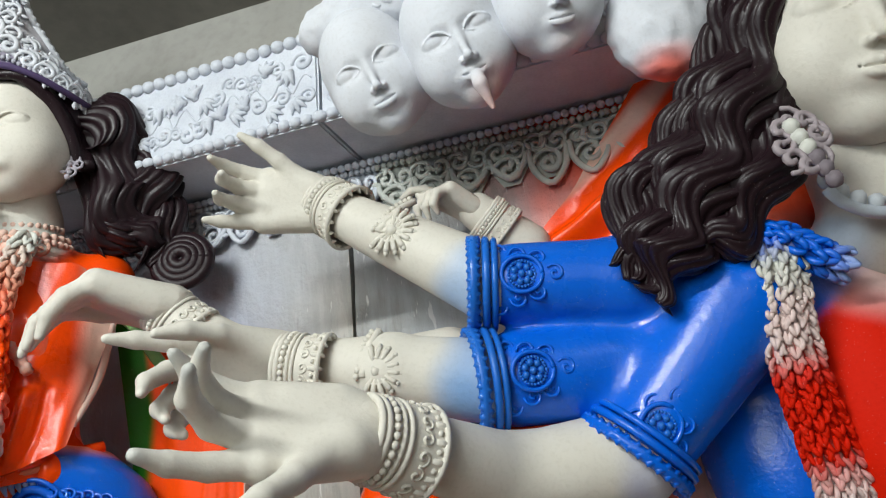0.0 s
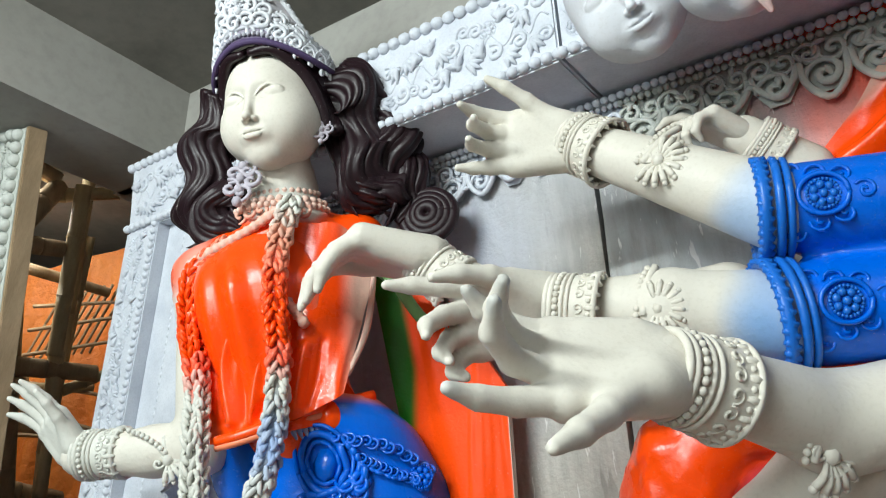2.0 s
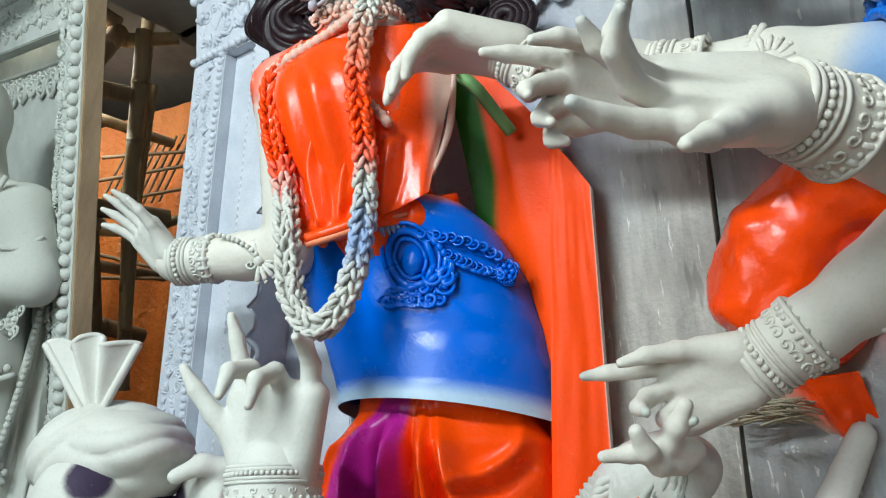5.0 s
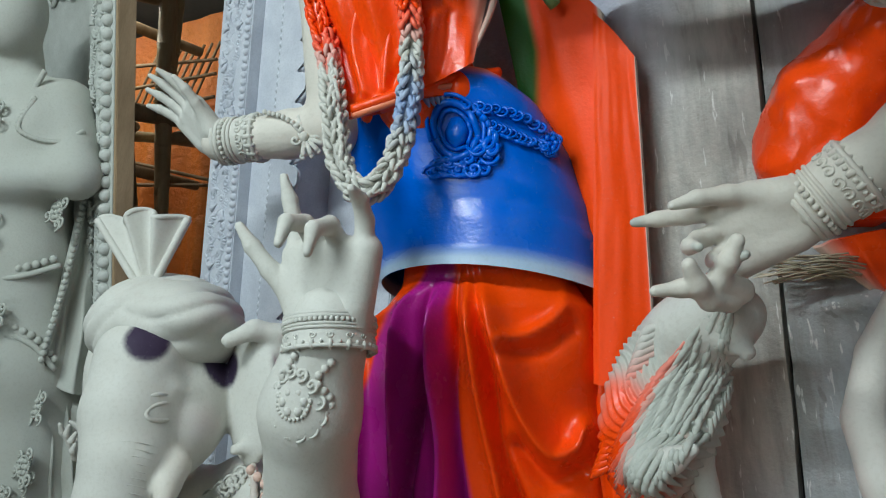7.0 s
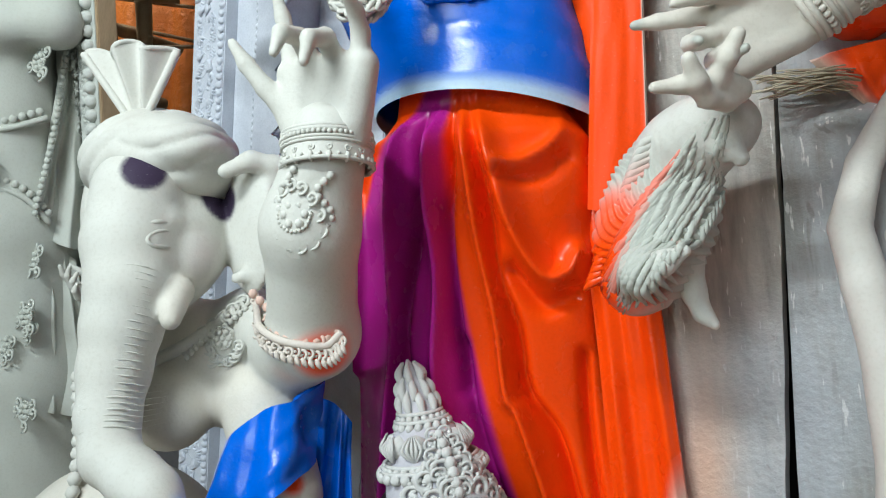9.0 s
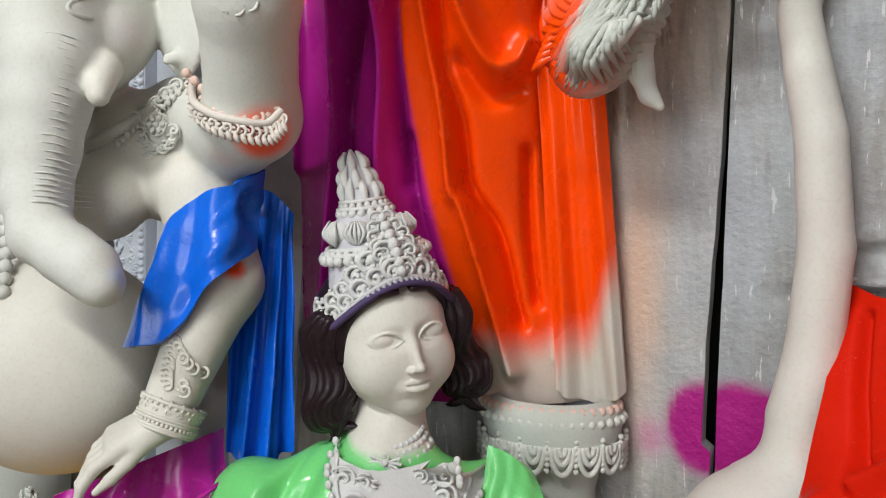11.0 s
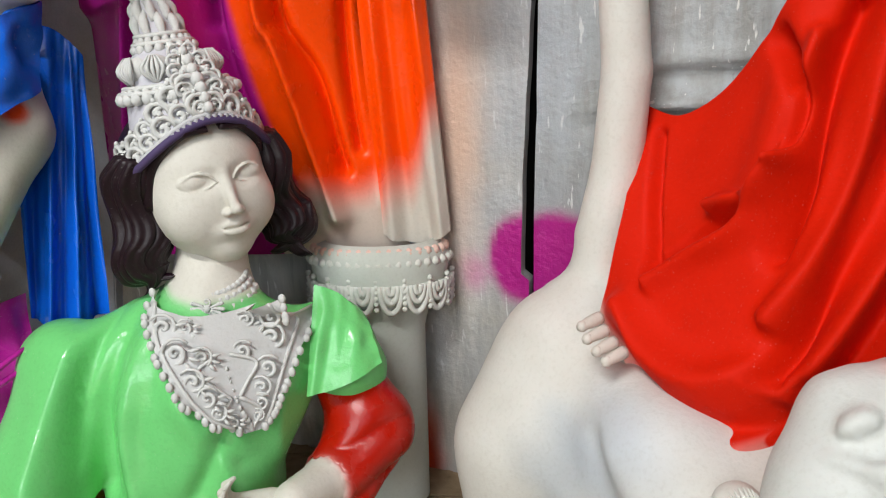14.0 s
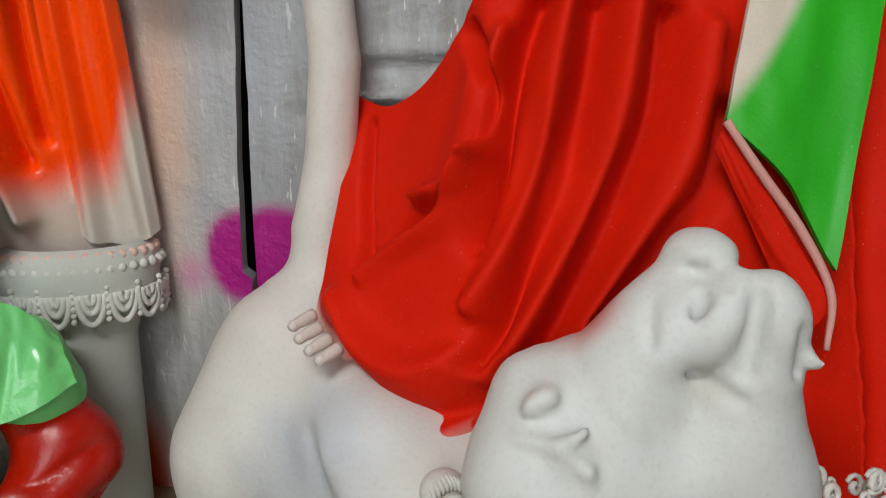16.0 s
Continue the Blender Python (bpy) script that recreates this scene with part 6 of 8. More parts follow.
    nb.into(cl)
    hb = Blob(0.01, m, 0.02)
    hb.egg((0, -0.26 * h, 0.2 * h), (0.50 * h, 0.44 * h, 0.48 * h), HAIR, 0.03)
    hb.into(cl)
    hair_lock(cl, [(0.542, 0.738, 2.794), (0.502, 0.775, 2.703), (0.466, 0.811, 2.613), (0.408, 0.842, 2.534), (0.352, 0.870, 2.463), (0.317, 0.884, 2.394), (0.293, 0.898, 2.335)], 0.042, 10, 0.012, 21)
    hair_lock(cl, [(0.546, 0.732, 2.762), (0.503, 0.789, 2.631), (0.456, 0.816, 2.538), (0.415, 0.842, 2.467), (0.360, 0.868, 2.399), (0.330, 0.883, 2.350), (0.298, 0.900, 2.319)], 0.046, 10, 0.012, 23)
    hair_lock(cl, [(0.525, 0.806, 2.574), (0.486, 0.828, 2.489), (0.454, 0.847, 2.432), (0.418, 0.864, 2.392), (0.370, 0.869, 2.373)], 0.042, 9, 0.010, 27)
    hair_lock(cl, [(0.471, 0.805, 2.669), (0.428, 0.837, 2.587), (0.378, 0.865, 2.514), (0.324, 0.878, 2.470), (0.294, 0.894, 2.419), (0.292, 0.901, 2.362)], 0.036, 9, 0.010, 29)
    # ear ornament, necklace and breast garland
    ex, ez = vec((1, 0.1, 0.1)), vec((-0.1, -0.1, -1))
    for i in range(9):
        p = vec((0.494, 0.771, 2.457)) + ex * 0.026 * math.cos(0.75 * i) + ez * 0.036 * math.sin(0.75 * i)
        cl.scroll(p, ex, ez, 0.022, (0.36, 0.31, 0.33, 0.6), 1.3, 0.25, 1 if i % 2 else -1)
    for i in range(6):
        cl.bead(vec((0.487, 0.767, 2.476)) + vec((0.006 * i, 0, -0.016 * i)), 0.012, PALE if i < 3 else (0.2, 0.17, 0.19, 0.6))
    for k, r in enumerate((0.012, 0.009)):
        cl.beads([(0.543, 0.824, 2.427), (0.564, 0.823, 2.403), (0.604, 0.823, 2.389), (0.666, 0.825, 2.392)][:4], r, (0.55, 0.58, 0.62, 0.6)) if k == 0 else cl.tube([(0.540, 0.824, 2.415), (0.560, 0.825, 2.390), (0.600, 0.825, 2.375), (0.662, 0.826, 2.379)], r, (0.50, 0.55, 0.62, 0.6), 6, 14)
    wh = (0.70, 0.55, 0.52, 0.5)
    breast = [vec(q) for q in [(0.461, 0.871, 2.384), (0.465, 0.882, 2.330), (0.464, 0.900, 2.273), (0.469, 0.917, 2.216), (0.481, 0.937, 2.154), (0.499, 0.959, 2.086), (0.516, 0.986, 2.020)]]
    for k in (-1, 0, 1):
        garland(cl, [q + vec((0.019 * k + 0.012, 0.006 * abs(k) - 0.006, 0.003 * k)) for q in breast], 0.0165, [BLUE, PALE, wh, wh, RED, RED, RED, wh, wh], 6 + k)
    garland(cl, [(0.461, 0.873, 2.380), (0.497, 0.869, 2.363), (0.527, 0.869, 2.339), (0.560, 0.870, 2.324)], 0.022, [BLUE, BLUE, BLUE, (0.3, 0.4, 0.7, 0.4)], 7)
    return cl.finish("many_armed_statue", "large clay statue with many cream arms and shiny blue sleeves", "statue")


many_armed()


# orange veil and knee between the arms and the backdrop
drape = Clay()
fold_sheet(drape, [(0.445, 1.032, 2.819), (0.467, 0.996, 2.735), (0.525, 0.972, 2.688), (0.611, 0.936, 2.709)], [(0.196, 1.194, 2.522), (0.270, 1.176, 2.485), (0.335, 1.131, 2.458), (0.429, 1.104, 2.438)], 2.4, 0.018,
           lambda s, t: blend(ORANGE, (0.72, 0.50, 0.40, 0.4), 0.9 * (math.sin(7 * s + 3 * t) - 0.75) * 4), 60, 50, 0.02, 0.5, 2)
drape.finish("orange_veil", "glossy orange sprayed cloth hanging in folds before the backdrop", "cloth")
knee = Clay()
kb = Blob(0.008, soft=0.03)
kb.limb([(-0.045, 1.274, 2.127), (-0.072, 1.298, 2.048), (-0.002, 1.332, 2.015)], [0.075, 0.075, 0.08], ORANGE, 0.04)
kb.limb([(-0.039, 1.282, 2.111), (0.055, 1.265, 2.168), (0.050, 1.221, 2.189)], [0.075, 0.07, 0.08], ORANGE, 0.04)
kb.limb([(0.051, 1.302, 2.074), (0.136, 1.267, 2.086)], [0.07, 0.08], (0.55, 0.05, 0.08, 0.35), 0.04)
kb.into(knee, lambda v, c: (v + 0.012 * np.array([noise.noise_vector(Vector(q) * 14) for q in v]) + 0.004 * np.array([noise.noise_vector(Vector(q) * 40) for q in v]), c))
fold_sheet(knee, [(-0.082, 1.323, 1.900), (-0.034, 1.314, 1.912), (0.040, 1.305, 1.920)], [(0.012, 1.373, 1.822), (0.021, 1.343, 1.826), (0.065, 1.333, 1.838)], 2, 0.008, lambda s, t: blend(ORANGE, (0.72, 0.55, 0.45, 0.5), (0.5 - s) * 2), 30, 20, 0.01, 0.2, 4)
knee.finish("orange_draped_knee", "glossy orange cloth stretched over a bent clay knee", "cloth")

# straw bundle on the ledge of the backdrop
straw = Clay()
rs = random.Random(4)
for i in range(70):
    a = vec((-0.128, 1.336, 1.870)) + vec((rs.uniform(-0.01, 0.09), rs.uniform(-0.02, 0.02), rs.uniform(-0.015, 0.018)))
    d = vec((rs.uniform(0.04, 0.09), rs.uniform(-0.01, 0.01), rs.uniform(-0.018, 0.012)))
    straw.tube([a - d * 0.5, a + vec((0, 0, 0.003)), a + d * 0.5], 0.0014, CHALK, 4, 4)
straw.finish("straw_bundle", "loose pale straw bundle stuffed on the backdrop ledge", "straw", kind="stuff", material=STRAW)

# ---- masks on the beam ----


def mask(px, ahead, up, h, tongue=False, plain=False, spray=()):
    cl = Clay()
    if plain:
        b = Blob(0.006, soft=0.02)
        b.egg(px, (0.085, 0.06, 0.10), COOL, 0.02)
        for s in spray:
            b.spray(*s)
        b.into(cl, lambda v, c: (v + 0.004 * np.array([noise.noise_vector(Vector(q) * 45) for q in v]), c))
    else:
        face(cl, vec(px), ahead, up, h, COOL, 1.04, 115, tongue, sprays=spray)
    return cl.finish("mask", "white plaster face mask hung on the carved beam" if not plain else "plain white plaster mask turned away, sprayed orange below", "mask", "masks on the beam")


BLUSH = (0.85, 0.40, 0.30, 0.55)
mask((-0.042, 0.975, 2.773), (-0.10, -0.82, -0.55), (-0.42, -0.3, 0.9), 0.205, spray=[((0.018, 0.945, 2.630), 0.03, 0.04, BLUSH, 0.35)])
mask((0.096, 0.906, 2.766), (-0.05, -0.82, -0.58), (-0.36, -0.3, 0.9), 0.205, tongue=True, spray=[((0.162, 0.895, 2.650), 0.045, 0.035, BLUSH, 0.8)])
mask((0.231, 0.840, 2.797), (0.0, -0.85, -0.55), (-0.16, -0.3, 0.95), 0.20, spray=[((0.254, 0.822, 2.630), 0.06, 0.05, BLUSH, 0.9)])
mask((0.403, 0.859, 2.744), (0, -1, 0), (0, 0, 1), 0.2, plain=True, spray=[((0.392, 0.853, 2.624), 0.05, 0.03, ORANGE, 0.8)])
top = Clay()
tb = Blob(0.007, soft=0.02)
tb.limb([(-0.130, 0.987, 2.891), (-0.061, 0.952, 2.910), (0.008, 0.928, 2.907)], [0.045, 0.05, 0.05], COOL, 0.02)
tb.into(top, lambda v, c: (v + 0.004 * np.array([noise.noise_vector(Vector(q) * 60) for q in v]), c))
for i in range(14):
    p = vec((-0.125, 0.955, 2.887)) + (vec((-0.001, 0.894, 2.886)) - vec((-0.125, 0.955, 2.887))) * i / 13
    top.scroll(p, (1, 0.1, 0.3), (-0.3, -0.1, 0.9), 0.018, COOL, 1.4, 0.26, 1 if i % 2 else -1)
top.finish("carved_crest", "white carved plaster crest above the masks", "ornament")

# ---- owl under the lowest hand ----


def owl():
    cl = Clay()
    b = Blob(0.0036, soft=0.03)
    b.egg(vec((-0.321, 1.295, 1.666)), (0.092, 0.078, 0.160), CHALK, 0.03, axes((0, 1, 0), (1, 0, -0.36)))
    b.egg(vec((-0.231, 1.239, 1.793)), (0.065, 0.062, 0.05), PALE, 0.03)
    b.egg(vec((-0.263, 1.252, 1.776)), (0.075, 0.06, 0.055), PALE, 0.03)
    b.limb([(-0.219, 1.206, 1.757), (-0.200, 1.206, 1.735)], [0.022, 0.012], PALE, 0.015)
    b.egg(vec((-0.219, 1.194, 1.768)), (0.011, 0.009, 0.008), PALE, 0.004)
    f = Blob(0.004, soft=0.02)
    f.limb([(-0.286, 1.283, 1.617), (-0.272, 1.289, 1.548), (-0.261, 1.288, 1.515), (-0.244, 1.286, 1.497)], [0.036, 0.016, 0.011, 0.008], PALE, 0.02)
    f.limb([(-0.343, 1.207, 1.575), (-0.311, 1.188, 1.589), (-0.283, 1.179, 1.603)], [0.032, 0.016, 0.009], PALE, 0.015)
    f.into(cl)
    b.spray((-0.414, 1.234, 1.584), 0.10, 0.05, ORANGE)
    b.spray((-0.400, 1.224, 1.669), 0.05, 0.04, ORANGE)
    mid, axis = vec((-0.321, 1.295, 1.666)), unit((-0.35, 0, -0.93))

    def comb(v, c):
        d = v - mid
        w, sd = d @ axis, d @ vec((0.93, 0, -0.35))
        on = np.clip((w + 0.12) * 20, 0, 1) * np.clip((0.15 - w) * 20, 0, 1)
        g = 0.0034 * np.sin(430 * (w + 0.55 * np.abs(sd) + 0.016 * np.sin(45 * sd + 25 * w))) * on
        out = d / (np.linalg.norm(d, axis=1)[:, None] + 1e-9)
        return v + out * g[:, None], c
    b.into(cl, comb)
    rnd = random.Random(8)
    top_o, low_o = vec((-0.256, 1.181, 1.767)), vec((-0.373, 1.213, 1.543))
    axis = low_o - top_o
    side = vec((0.93, 0.1, 0.36))
    for row in range(24):
        t = row / 23
        for k in range(11):
            s = (k - 5) / 5
            wide = 0.050 + 0.032 * math.sin(2.9 * t + 0.15)
            o = top_o + axis * (t + 0.10 * s * s) + side * (s * wide + 0.008 * math.sin(5 * t + k))
            fall = unit(axis) * 0.022 + side * (0.016 * s - 0.010)
            pts = [cl.on(o + fall * q + side * 0.006 * math.sin(2.6 * q), 0.0006, 0.1, strict=True) for q in (-1.0, 0.0, 1.0)]
            if any(q is None for q in pts):
                continue
            w = max(0.0, min(1.0, (-s - 0.45 + 0.5 * (t - 0.5)) * 1.8))
            cl.tube(pts, np.array([0.003, 0.0062, 0.0016]) * rnd.uniform(0.8, 1.2), blend(CHALK, ORANGE, w), 5, 7)
    for i in range(20):
        t = i / 19
        p = vec((-0.333, 1.229, 1.773)) + (vec((-0.424, 1.277, 1.567)) - vec((-0.333, 1.229, 1.773))) * t
        c = blend(PALE, ORANGE, (t - 0.05) * 2.0)
        cl.tube([p + vec((0.03, -0.01, 0.012)), p + vec((0.0, -0.008, 0)), p + vec((-0.014, 0.0, -0.012))], [0.005, 0.008, 0.003], c, 6, 7)
    return cl.finish("owl_statue", "clay owl with combed feathers, half sprayed orange, under a statue's hand", "statue")


owl()

# ---- the elephant-headed figure ----


def elephant():
    cl = Clay()
    b = Blob(0.007, soft=0.018)
    head = vec((-1.239, 1.289, 1.687))
    b.egg(head, (0.125, 0.11, 0.125), PALE, 0.03)
    front = unit((-0.45, 1, 0.0))

    def at_face(p, lift=0.0):
        t = Clay()
        t.skin = [(b.items, None)]
        return t.on(p, lift, front=front)
    b.egg(head + vec((-0.035, -0.045, 0.03)), (0.075, 0.07, 0.07), PALE, 0.04)
    b.egg(vec((-1.233, 1.228, 1.589)), (0.070, 0.06, 0.085), PALE, 0.05)
    b.egg(head + vec((0.06, -0.04, -0.055)), (0.062, 0.06, 0.065), PALE, 0.05)
    b.egg(at_face((-1.162, 1.197, 1.665)), (0.022, 0.010, 0.013), PALE, 0.004)
    for z, r in ((0.014, 0.0055), (-0.013, 0.004)):
        b.limb([at_face((-1.192, 1.192, 1.662)), at_face((-1.156, 1.188, 1.665), -0.004) + vec((0, 0, z * 0.9)), at_face((-1.144, 1.213, 1.668))], [0.003, r, 0.003], PALE, 0.005)
    b.limb([(-1.189, 1.199, 1.692), (-1.158, 1.197, 1.701), (-1.142, 1.225, 1.695)], [0.010, 0.012, 0.008], PALE, 0.02)
    # trunk
    b.limb([(-1.24, 1.212, 1.756), (-1.234, 1.185, 1.662), (-1.217, 1.166, 1.582), (-1.224, 1.152, 1.514), (-1.226, 1.138, 1.438), (-1.219, 1.117, 1.363), (-1.193, 1.096, 1.301), (-1.135, 1.084, 1.272), (-1.095, 1.077, 1.251), (-1.071, 1.072, 1.228)],
           [0.088, 0.084, 0.076, 0.066, 0.058, 0.05, 0.046, 0.044, 0.042, 0.036], PALE, 0.02)
    b.spray((-1.043, 1.070, 1.241), 0.012, 0.015, (0.25, 0.4, 0.75, 0.4), 0.7)
    b.limb([(-1.142, 1.193, 1.573), (-1.13, 1.164, 1.544), (-1.125, 1.154, 1.523)], [0.030, 0.022, 0.018], CREAM, 0.010)
    # ears
    b.egg(vec((-1.061, 1.294, 1.702)), (0.085, 0.018, 0.135), PALE, 0.015, axes((0.5, 1, 0), (1, -0.5, 0.15)))
    b.limb([(-1.072, 1.232, 1.791), (-1.032, 1.253, 1.811), (-0.993, 1.278, 1.804), (-0.997, 1.298, 1.742), (-1.017, 1.293, 1.669), (-1.045, 1.284, 1.607), (-1.07, 1.266, 1.597)], [0.014, 0.018, 0.018, 0.016, 0.016, 0.014, 0.010], PALE, 0.012)
    b.egg(vec((-1.407, 1.277, 1.739)), (0.03, 0.02, 0.085), PALE, 0.02)
    # eyepatch-like violet paint under the turban
    b.spray(at_face((-1.197, 1.179, 1.79)), 0.040, 0.006, VIOLET, 0.97)
    b.spray(at_face((-1.109, 1.248, 1.746)), 0.040, 0.006, VIOLET, 0.97)
    b.spray((-1.126, 1.240, 1.639), 0.03, 0.04, (0.60, 0.50, 0.50, 0.6), 0.5)
    # chest, belly, seat
    b.egg(vec((-1.214, 1.387, 1.444)), (0.155, 0.11, 0.12), CREAM, 0.05)
    b.egg(vec((-1.227, 1.284, 1.352)), (0.085, 0.07, 0.075), CREAM, 0.03)
    b.egg(vec((-1.104, 1.376, 1.378)), (0.09, 0.08, 0.08), CREAM, 0.04)
    b.egg(vec((-1.363, 1.318, 1.036)), (0.23, 0.19, 0.215), CREAM, 0.04)
    # raised arm
    wr, elb = vec((-0.796, 1.100, 1.797)), vec((-0.902, 1.247, 1.495))
    b.limb([wr, vec((-0.849, 1.137, 1.663)), elb, vec((-0.961, 1.293, 1.471)), vec((-1.112, 1.386, 1.518))], [0.060, 0.075, 0.076, 0.072, 0.07], PALE, 0.03)
    b.spray((-0.853, 1.193, 1.458), 0.045, 0.02, ORANGE, 0.95)
    b.spray((-0.939, 1.212, 1.423), 0.02, 0.03, (0.70, 0.52, 0.46, 0.5), 0.8)
    # resting arm
    el2, wr2 = vec((-0.987, 1.286, 1.207)), vec((-1.049, 1.191, 0.989))
    b.limb([vec((-1.045, 1.327, 1.367)), el2, wr2], [0.085, 0.066, 0.043], CREAM, 0.03)
    b.spray((-0.945, 1.246, 1.237), 0.022, 0.008, ORANGE)
    b.into(cl)
    hand(cl, wr + vec((0, 0, -0.01)), wr + vec((0.0, -0.02, 0.25)), (-0.1, -1, 0.1), 0.265, PALE, (6, 52, 56, 26), 1.3, (40, 6), left=True, bend=(0, 44, 50, 16), wide=1.36)
    hand(cl, wr2, vec((-1.211, 1.074, 0.893)), (0.15, 0.3, -1), 0.20, CREAM, (20, 24, 24, 24), 1.3, (18, 10), left=False, bend=(6, 10, 14, 18))
    cl.bangle(vec((-0.803, 1.107, 1.772)), (0.03, -0.05, -1), (0.064, 0.067), PALE, 0.055)
    # eye lids, forehead mark and turban folds
    eye = at_face((-1.162, 1.197, 1.665))
    for k, r in ((1.0, 0.0048),):
        cl.tube([cl.on(eye + vec((0.027 * k * math.cos(a), 0, 0.015 * k * math.sin(a) + 0.003 * math.cos(a))), 0.0015, 0.05, front) for a in np.linspace(0, 6.28, 13)], r, PALE, 6, 26)
    for dz, r in ((0.030, 0.006),):
        cl.tube([cl.on(eye + vec((x, 0, dz - 6 * x * x)), 0.001, 0.05, front) for x in (-0.035, -0.015, 0.01, 0.035)], [0.001, r, r, 0.001], PALE, 6, 16)
    # the large wrist pendant
    x, z = vec((1, 0.1, 0)), vec((0, -0.06, -1))
    pc = cl.on((-0.834, 1.060, 1.674), 0.002)
    cl.flower(pc, x, z, 0.026, PALE, 6)
    for i in range(12):
        a = 2 * np.pi * i / 12
        cl.scroll(cl.on(pc + 0.034 * math.cos(a) * x + 0.046 * math.sin(a) * z, 0.002), x, z, 0.012, PALE, 1.3, 0.3, 1)
    cl.beads([cl.on(q, 0.002) for q in ((-0.831, 1.044, 1.740), (-0.859, 1.046, 1.708), (-0.864, 1.047, 1.658), (-0.850, 1.058, 1.624), (-0.819, 1.061, 1.636), (-0.791, 1.059, 1.672), (-0.800, 1.050, 1.705), (-0.779, 1.053, 1.730))], 0.007, PALE)
    # arm ring, bracelet and necklace
    cl.beads([cl.on(q) for q in ((-1.011, 1.228, 1.566), (-0.986, 1.210, 1.530), (-0.931, 1.184, 1.499), (-0.883, 1.178, 1.482), (-0.840, 1.189, 1.488))], 0.009, (0.70, 0.50, 0.42, 0.6))
    for i in range(9):
        p = vec((-1.008, 1.221, 1.532)) + (vec((-0.829, 1.186, 1.487)) - vec((-1.008, 1.221, 1.532))) * i / 8 + vec((0, 0, -0.018 * math.sin(3.1 * i / 8)))
        cl.scroll(cl.on(p, 0.001), x, z, 0.015, (0.70, 0.50, 0.42, 0.6), 1.4, 0.28, 1 if i % 2 else -1)
    cl.bangle(vec((-1.044, 1.197, 0.988)), el2 - wr2, (0.047, 0.052), CREAM, 0.05)
    for i in range(10):
        t = i / 9
        p = vec((-1.007, 1.144, 1.048)) + (vec((-1.031, 1.181, 1.128)) - vec((-1.007, 1.144, 1.048))) * t
        for s in (-1, 1):
            cl.scroll(cl.on(p + x * s * 0.026 * (1 - t), 0.001), x, z, 0.013, CREAM, 1.4, 0.28, s)
    nl = [cl.on(q, 0.003, 0.03) for q in ((-1.255, 1.265, 1.447), (-1.192, 1.261, 1.476), (-1.150, 1.284, 1.509), (-1.104, 1.338, 1.534))]
    cl.beads(nl, 0.011, PALE)
    cl.tube(nl, 0.013, PALE, 6, 20)
    for i in range(11):
        p = cl.on((-1.116, 1.275, 1.493), 0.003, 0.05) + x * 0.034 * math.sin(2.4 * i) + z * 0.005 * i
        cl.scroll(p, x, z, 0.017, PALE, 1.4, 0.26, 1 if i % 2 else -1)
    cl.shell(cl.on((-1.109, 1.264, 1.467), 0.003, 0.05), x, z, 0.035, PALE)
    # trunk rings
    trunk = cl.v[0]
    for p in spline([(-1.179, 1.119, 1.611), (-1.188, 1.115, 1.547), (-1.19, 1.102, 1.473), (-1.182, 1.081, 1.401), (-1.177, 1.07, 1.348)], 24):
        line = [cl.front(p + vec((0.058 * q, 0, 0.006 - 0.014 * q * q)), trunk, -0.0042, 0.010, front) for q in np.linspace(-1, 1, 11)]
        cl.tube(line, [0.0, 0.0024, 0.0], PALE, 5, 22)
    # carved collar with a fan pendant, and the corded ring on the raised arm
    for i, p in enumerate(spline([(-1.162, 1.222, 1.466), (-1.133, 1.22, 1.492), (-1.107, 1.227, 1.513), (-1.076, 1.235, 1.532), (-1.056, 1.262, 1.555)], 13)):
        q = cl.front(p, trunk, 0.002, 0.012, front)
        cl.scroll(q, x, z, 0.015, PALE, 1.5, 0.26, 1 if i % 2 else -1)
        cl.bead(q + vec((0.006, -0.004, -0.014)), 0.006, PALE)
    pd = cl.front((-1.077, 1.223, 1.481), trunk, 0.004, 0.014, front)
    cl.bead(pd, 0.030, PALE, (1, 0.35, 1))
    cl.flower(pd + vec((0, -0.010, 0.006)), x, z, 0.020, PALE, 6)
    for i in range(13):
        a = 0.2 + 2.75 * i / 12
        cl.scroll(cl.front(pd + 0.036 * math.cos(a) * x + 0.036 * math.sin(a) * z, trunk, 0.003, 0.014, front), x, z, 0.011, PALE, 1.4, 0.3, 1 if i % 2 else -1)
    ring = [cl.front(p, trunk, 0.001, 0.012, front) for p in spline([(-1.005, 1.203, 1.57), (-0.979, 1.187, 1.519), (-0.943, 1.185, 1.492), (-0.893, 1.186, 1.478), (-0.851, 1.197, 1.476), (-0.836, 1.222, 1.497)], 22)]
    cord = (0.66, 0.60, 0.54, 0.6)
    cl.tube(ring, 0.007, cord, 6, 60)
    for i, q in enumerate(ring):
        cl.scroll(q + vec((0, -0.001, -0.014)), x, z, 0.011, cord, 1.4, 0.30, 1 if i % 2 else -1)
        cl.tube([q + vec((0.002, -0.002, -0.020)), q + vec((0.005, -0.003, -0.028)), q + vec((0.009, 0.0, -0.036))], [0.003, 0.005, 0.0015], cord, 5, 6)
    # bead string on the far side
    cl.beads([(-1.483, 1.323, 1.412), (-1.396, 1.239, 1.285), (-1.353, 1.179, 1.190)], 0.014, PALE)
    # turban with its fan
    tb = Blob(0.006, soft=0.02)
    tc = vec((-1.246, 1.280, 1.850))
    tc = tc + vec((0.006, 0, -0.022))
    tb.egg(tc, (0.142, 0.124, 0.098), PALE, 0.02)
    tb.egg(tc + vec((-0.050, -0.040, 0.010)), (0.090, 0.078, 0.064), PALE, 0.03, axes((0, 1, 0), (1, 0, 0.55)))
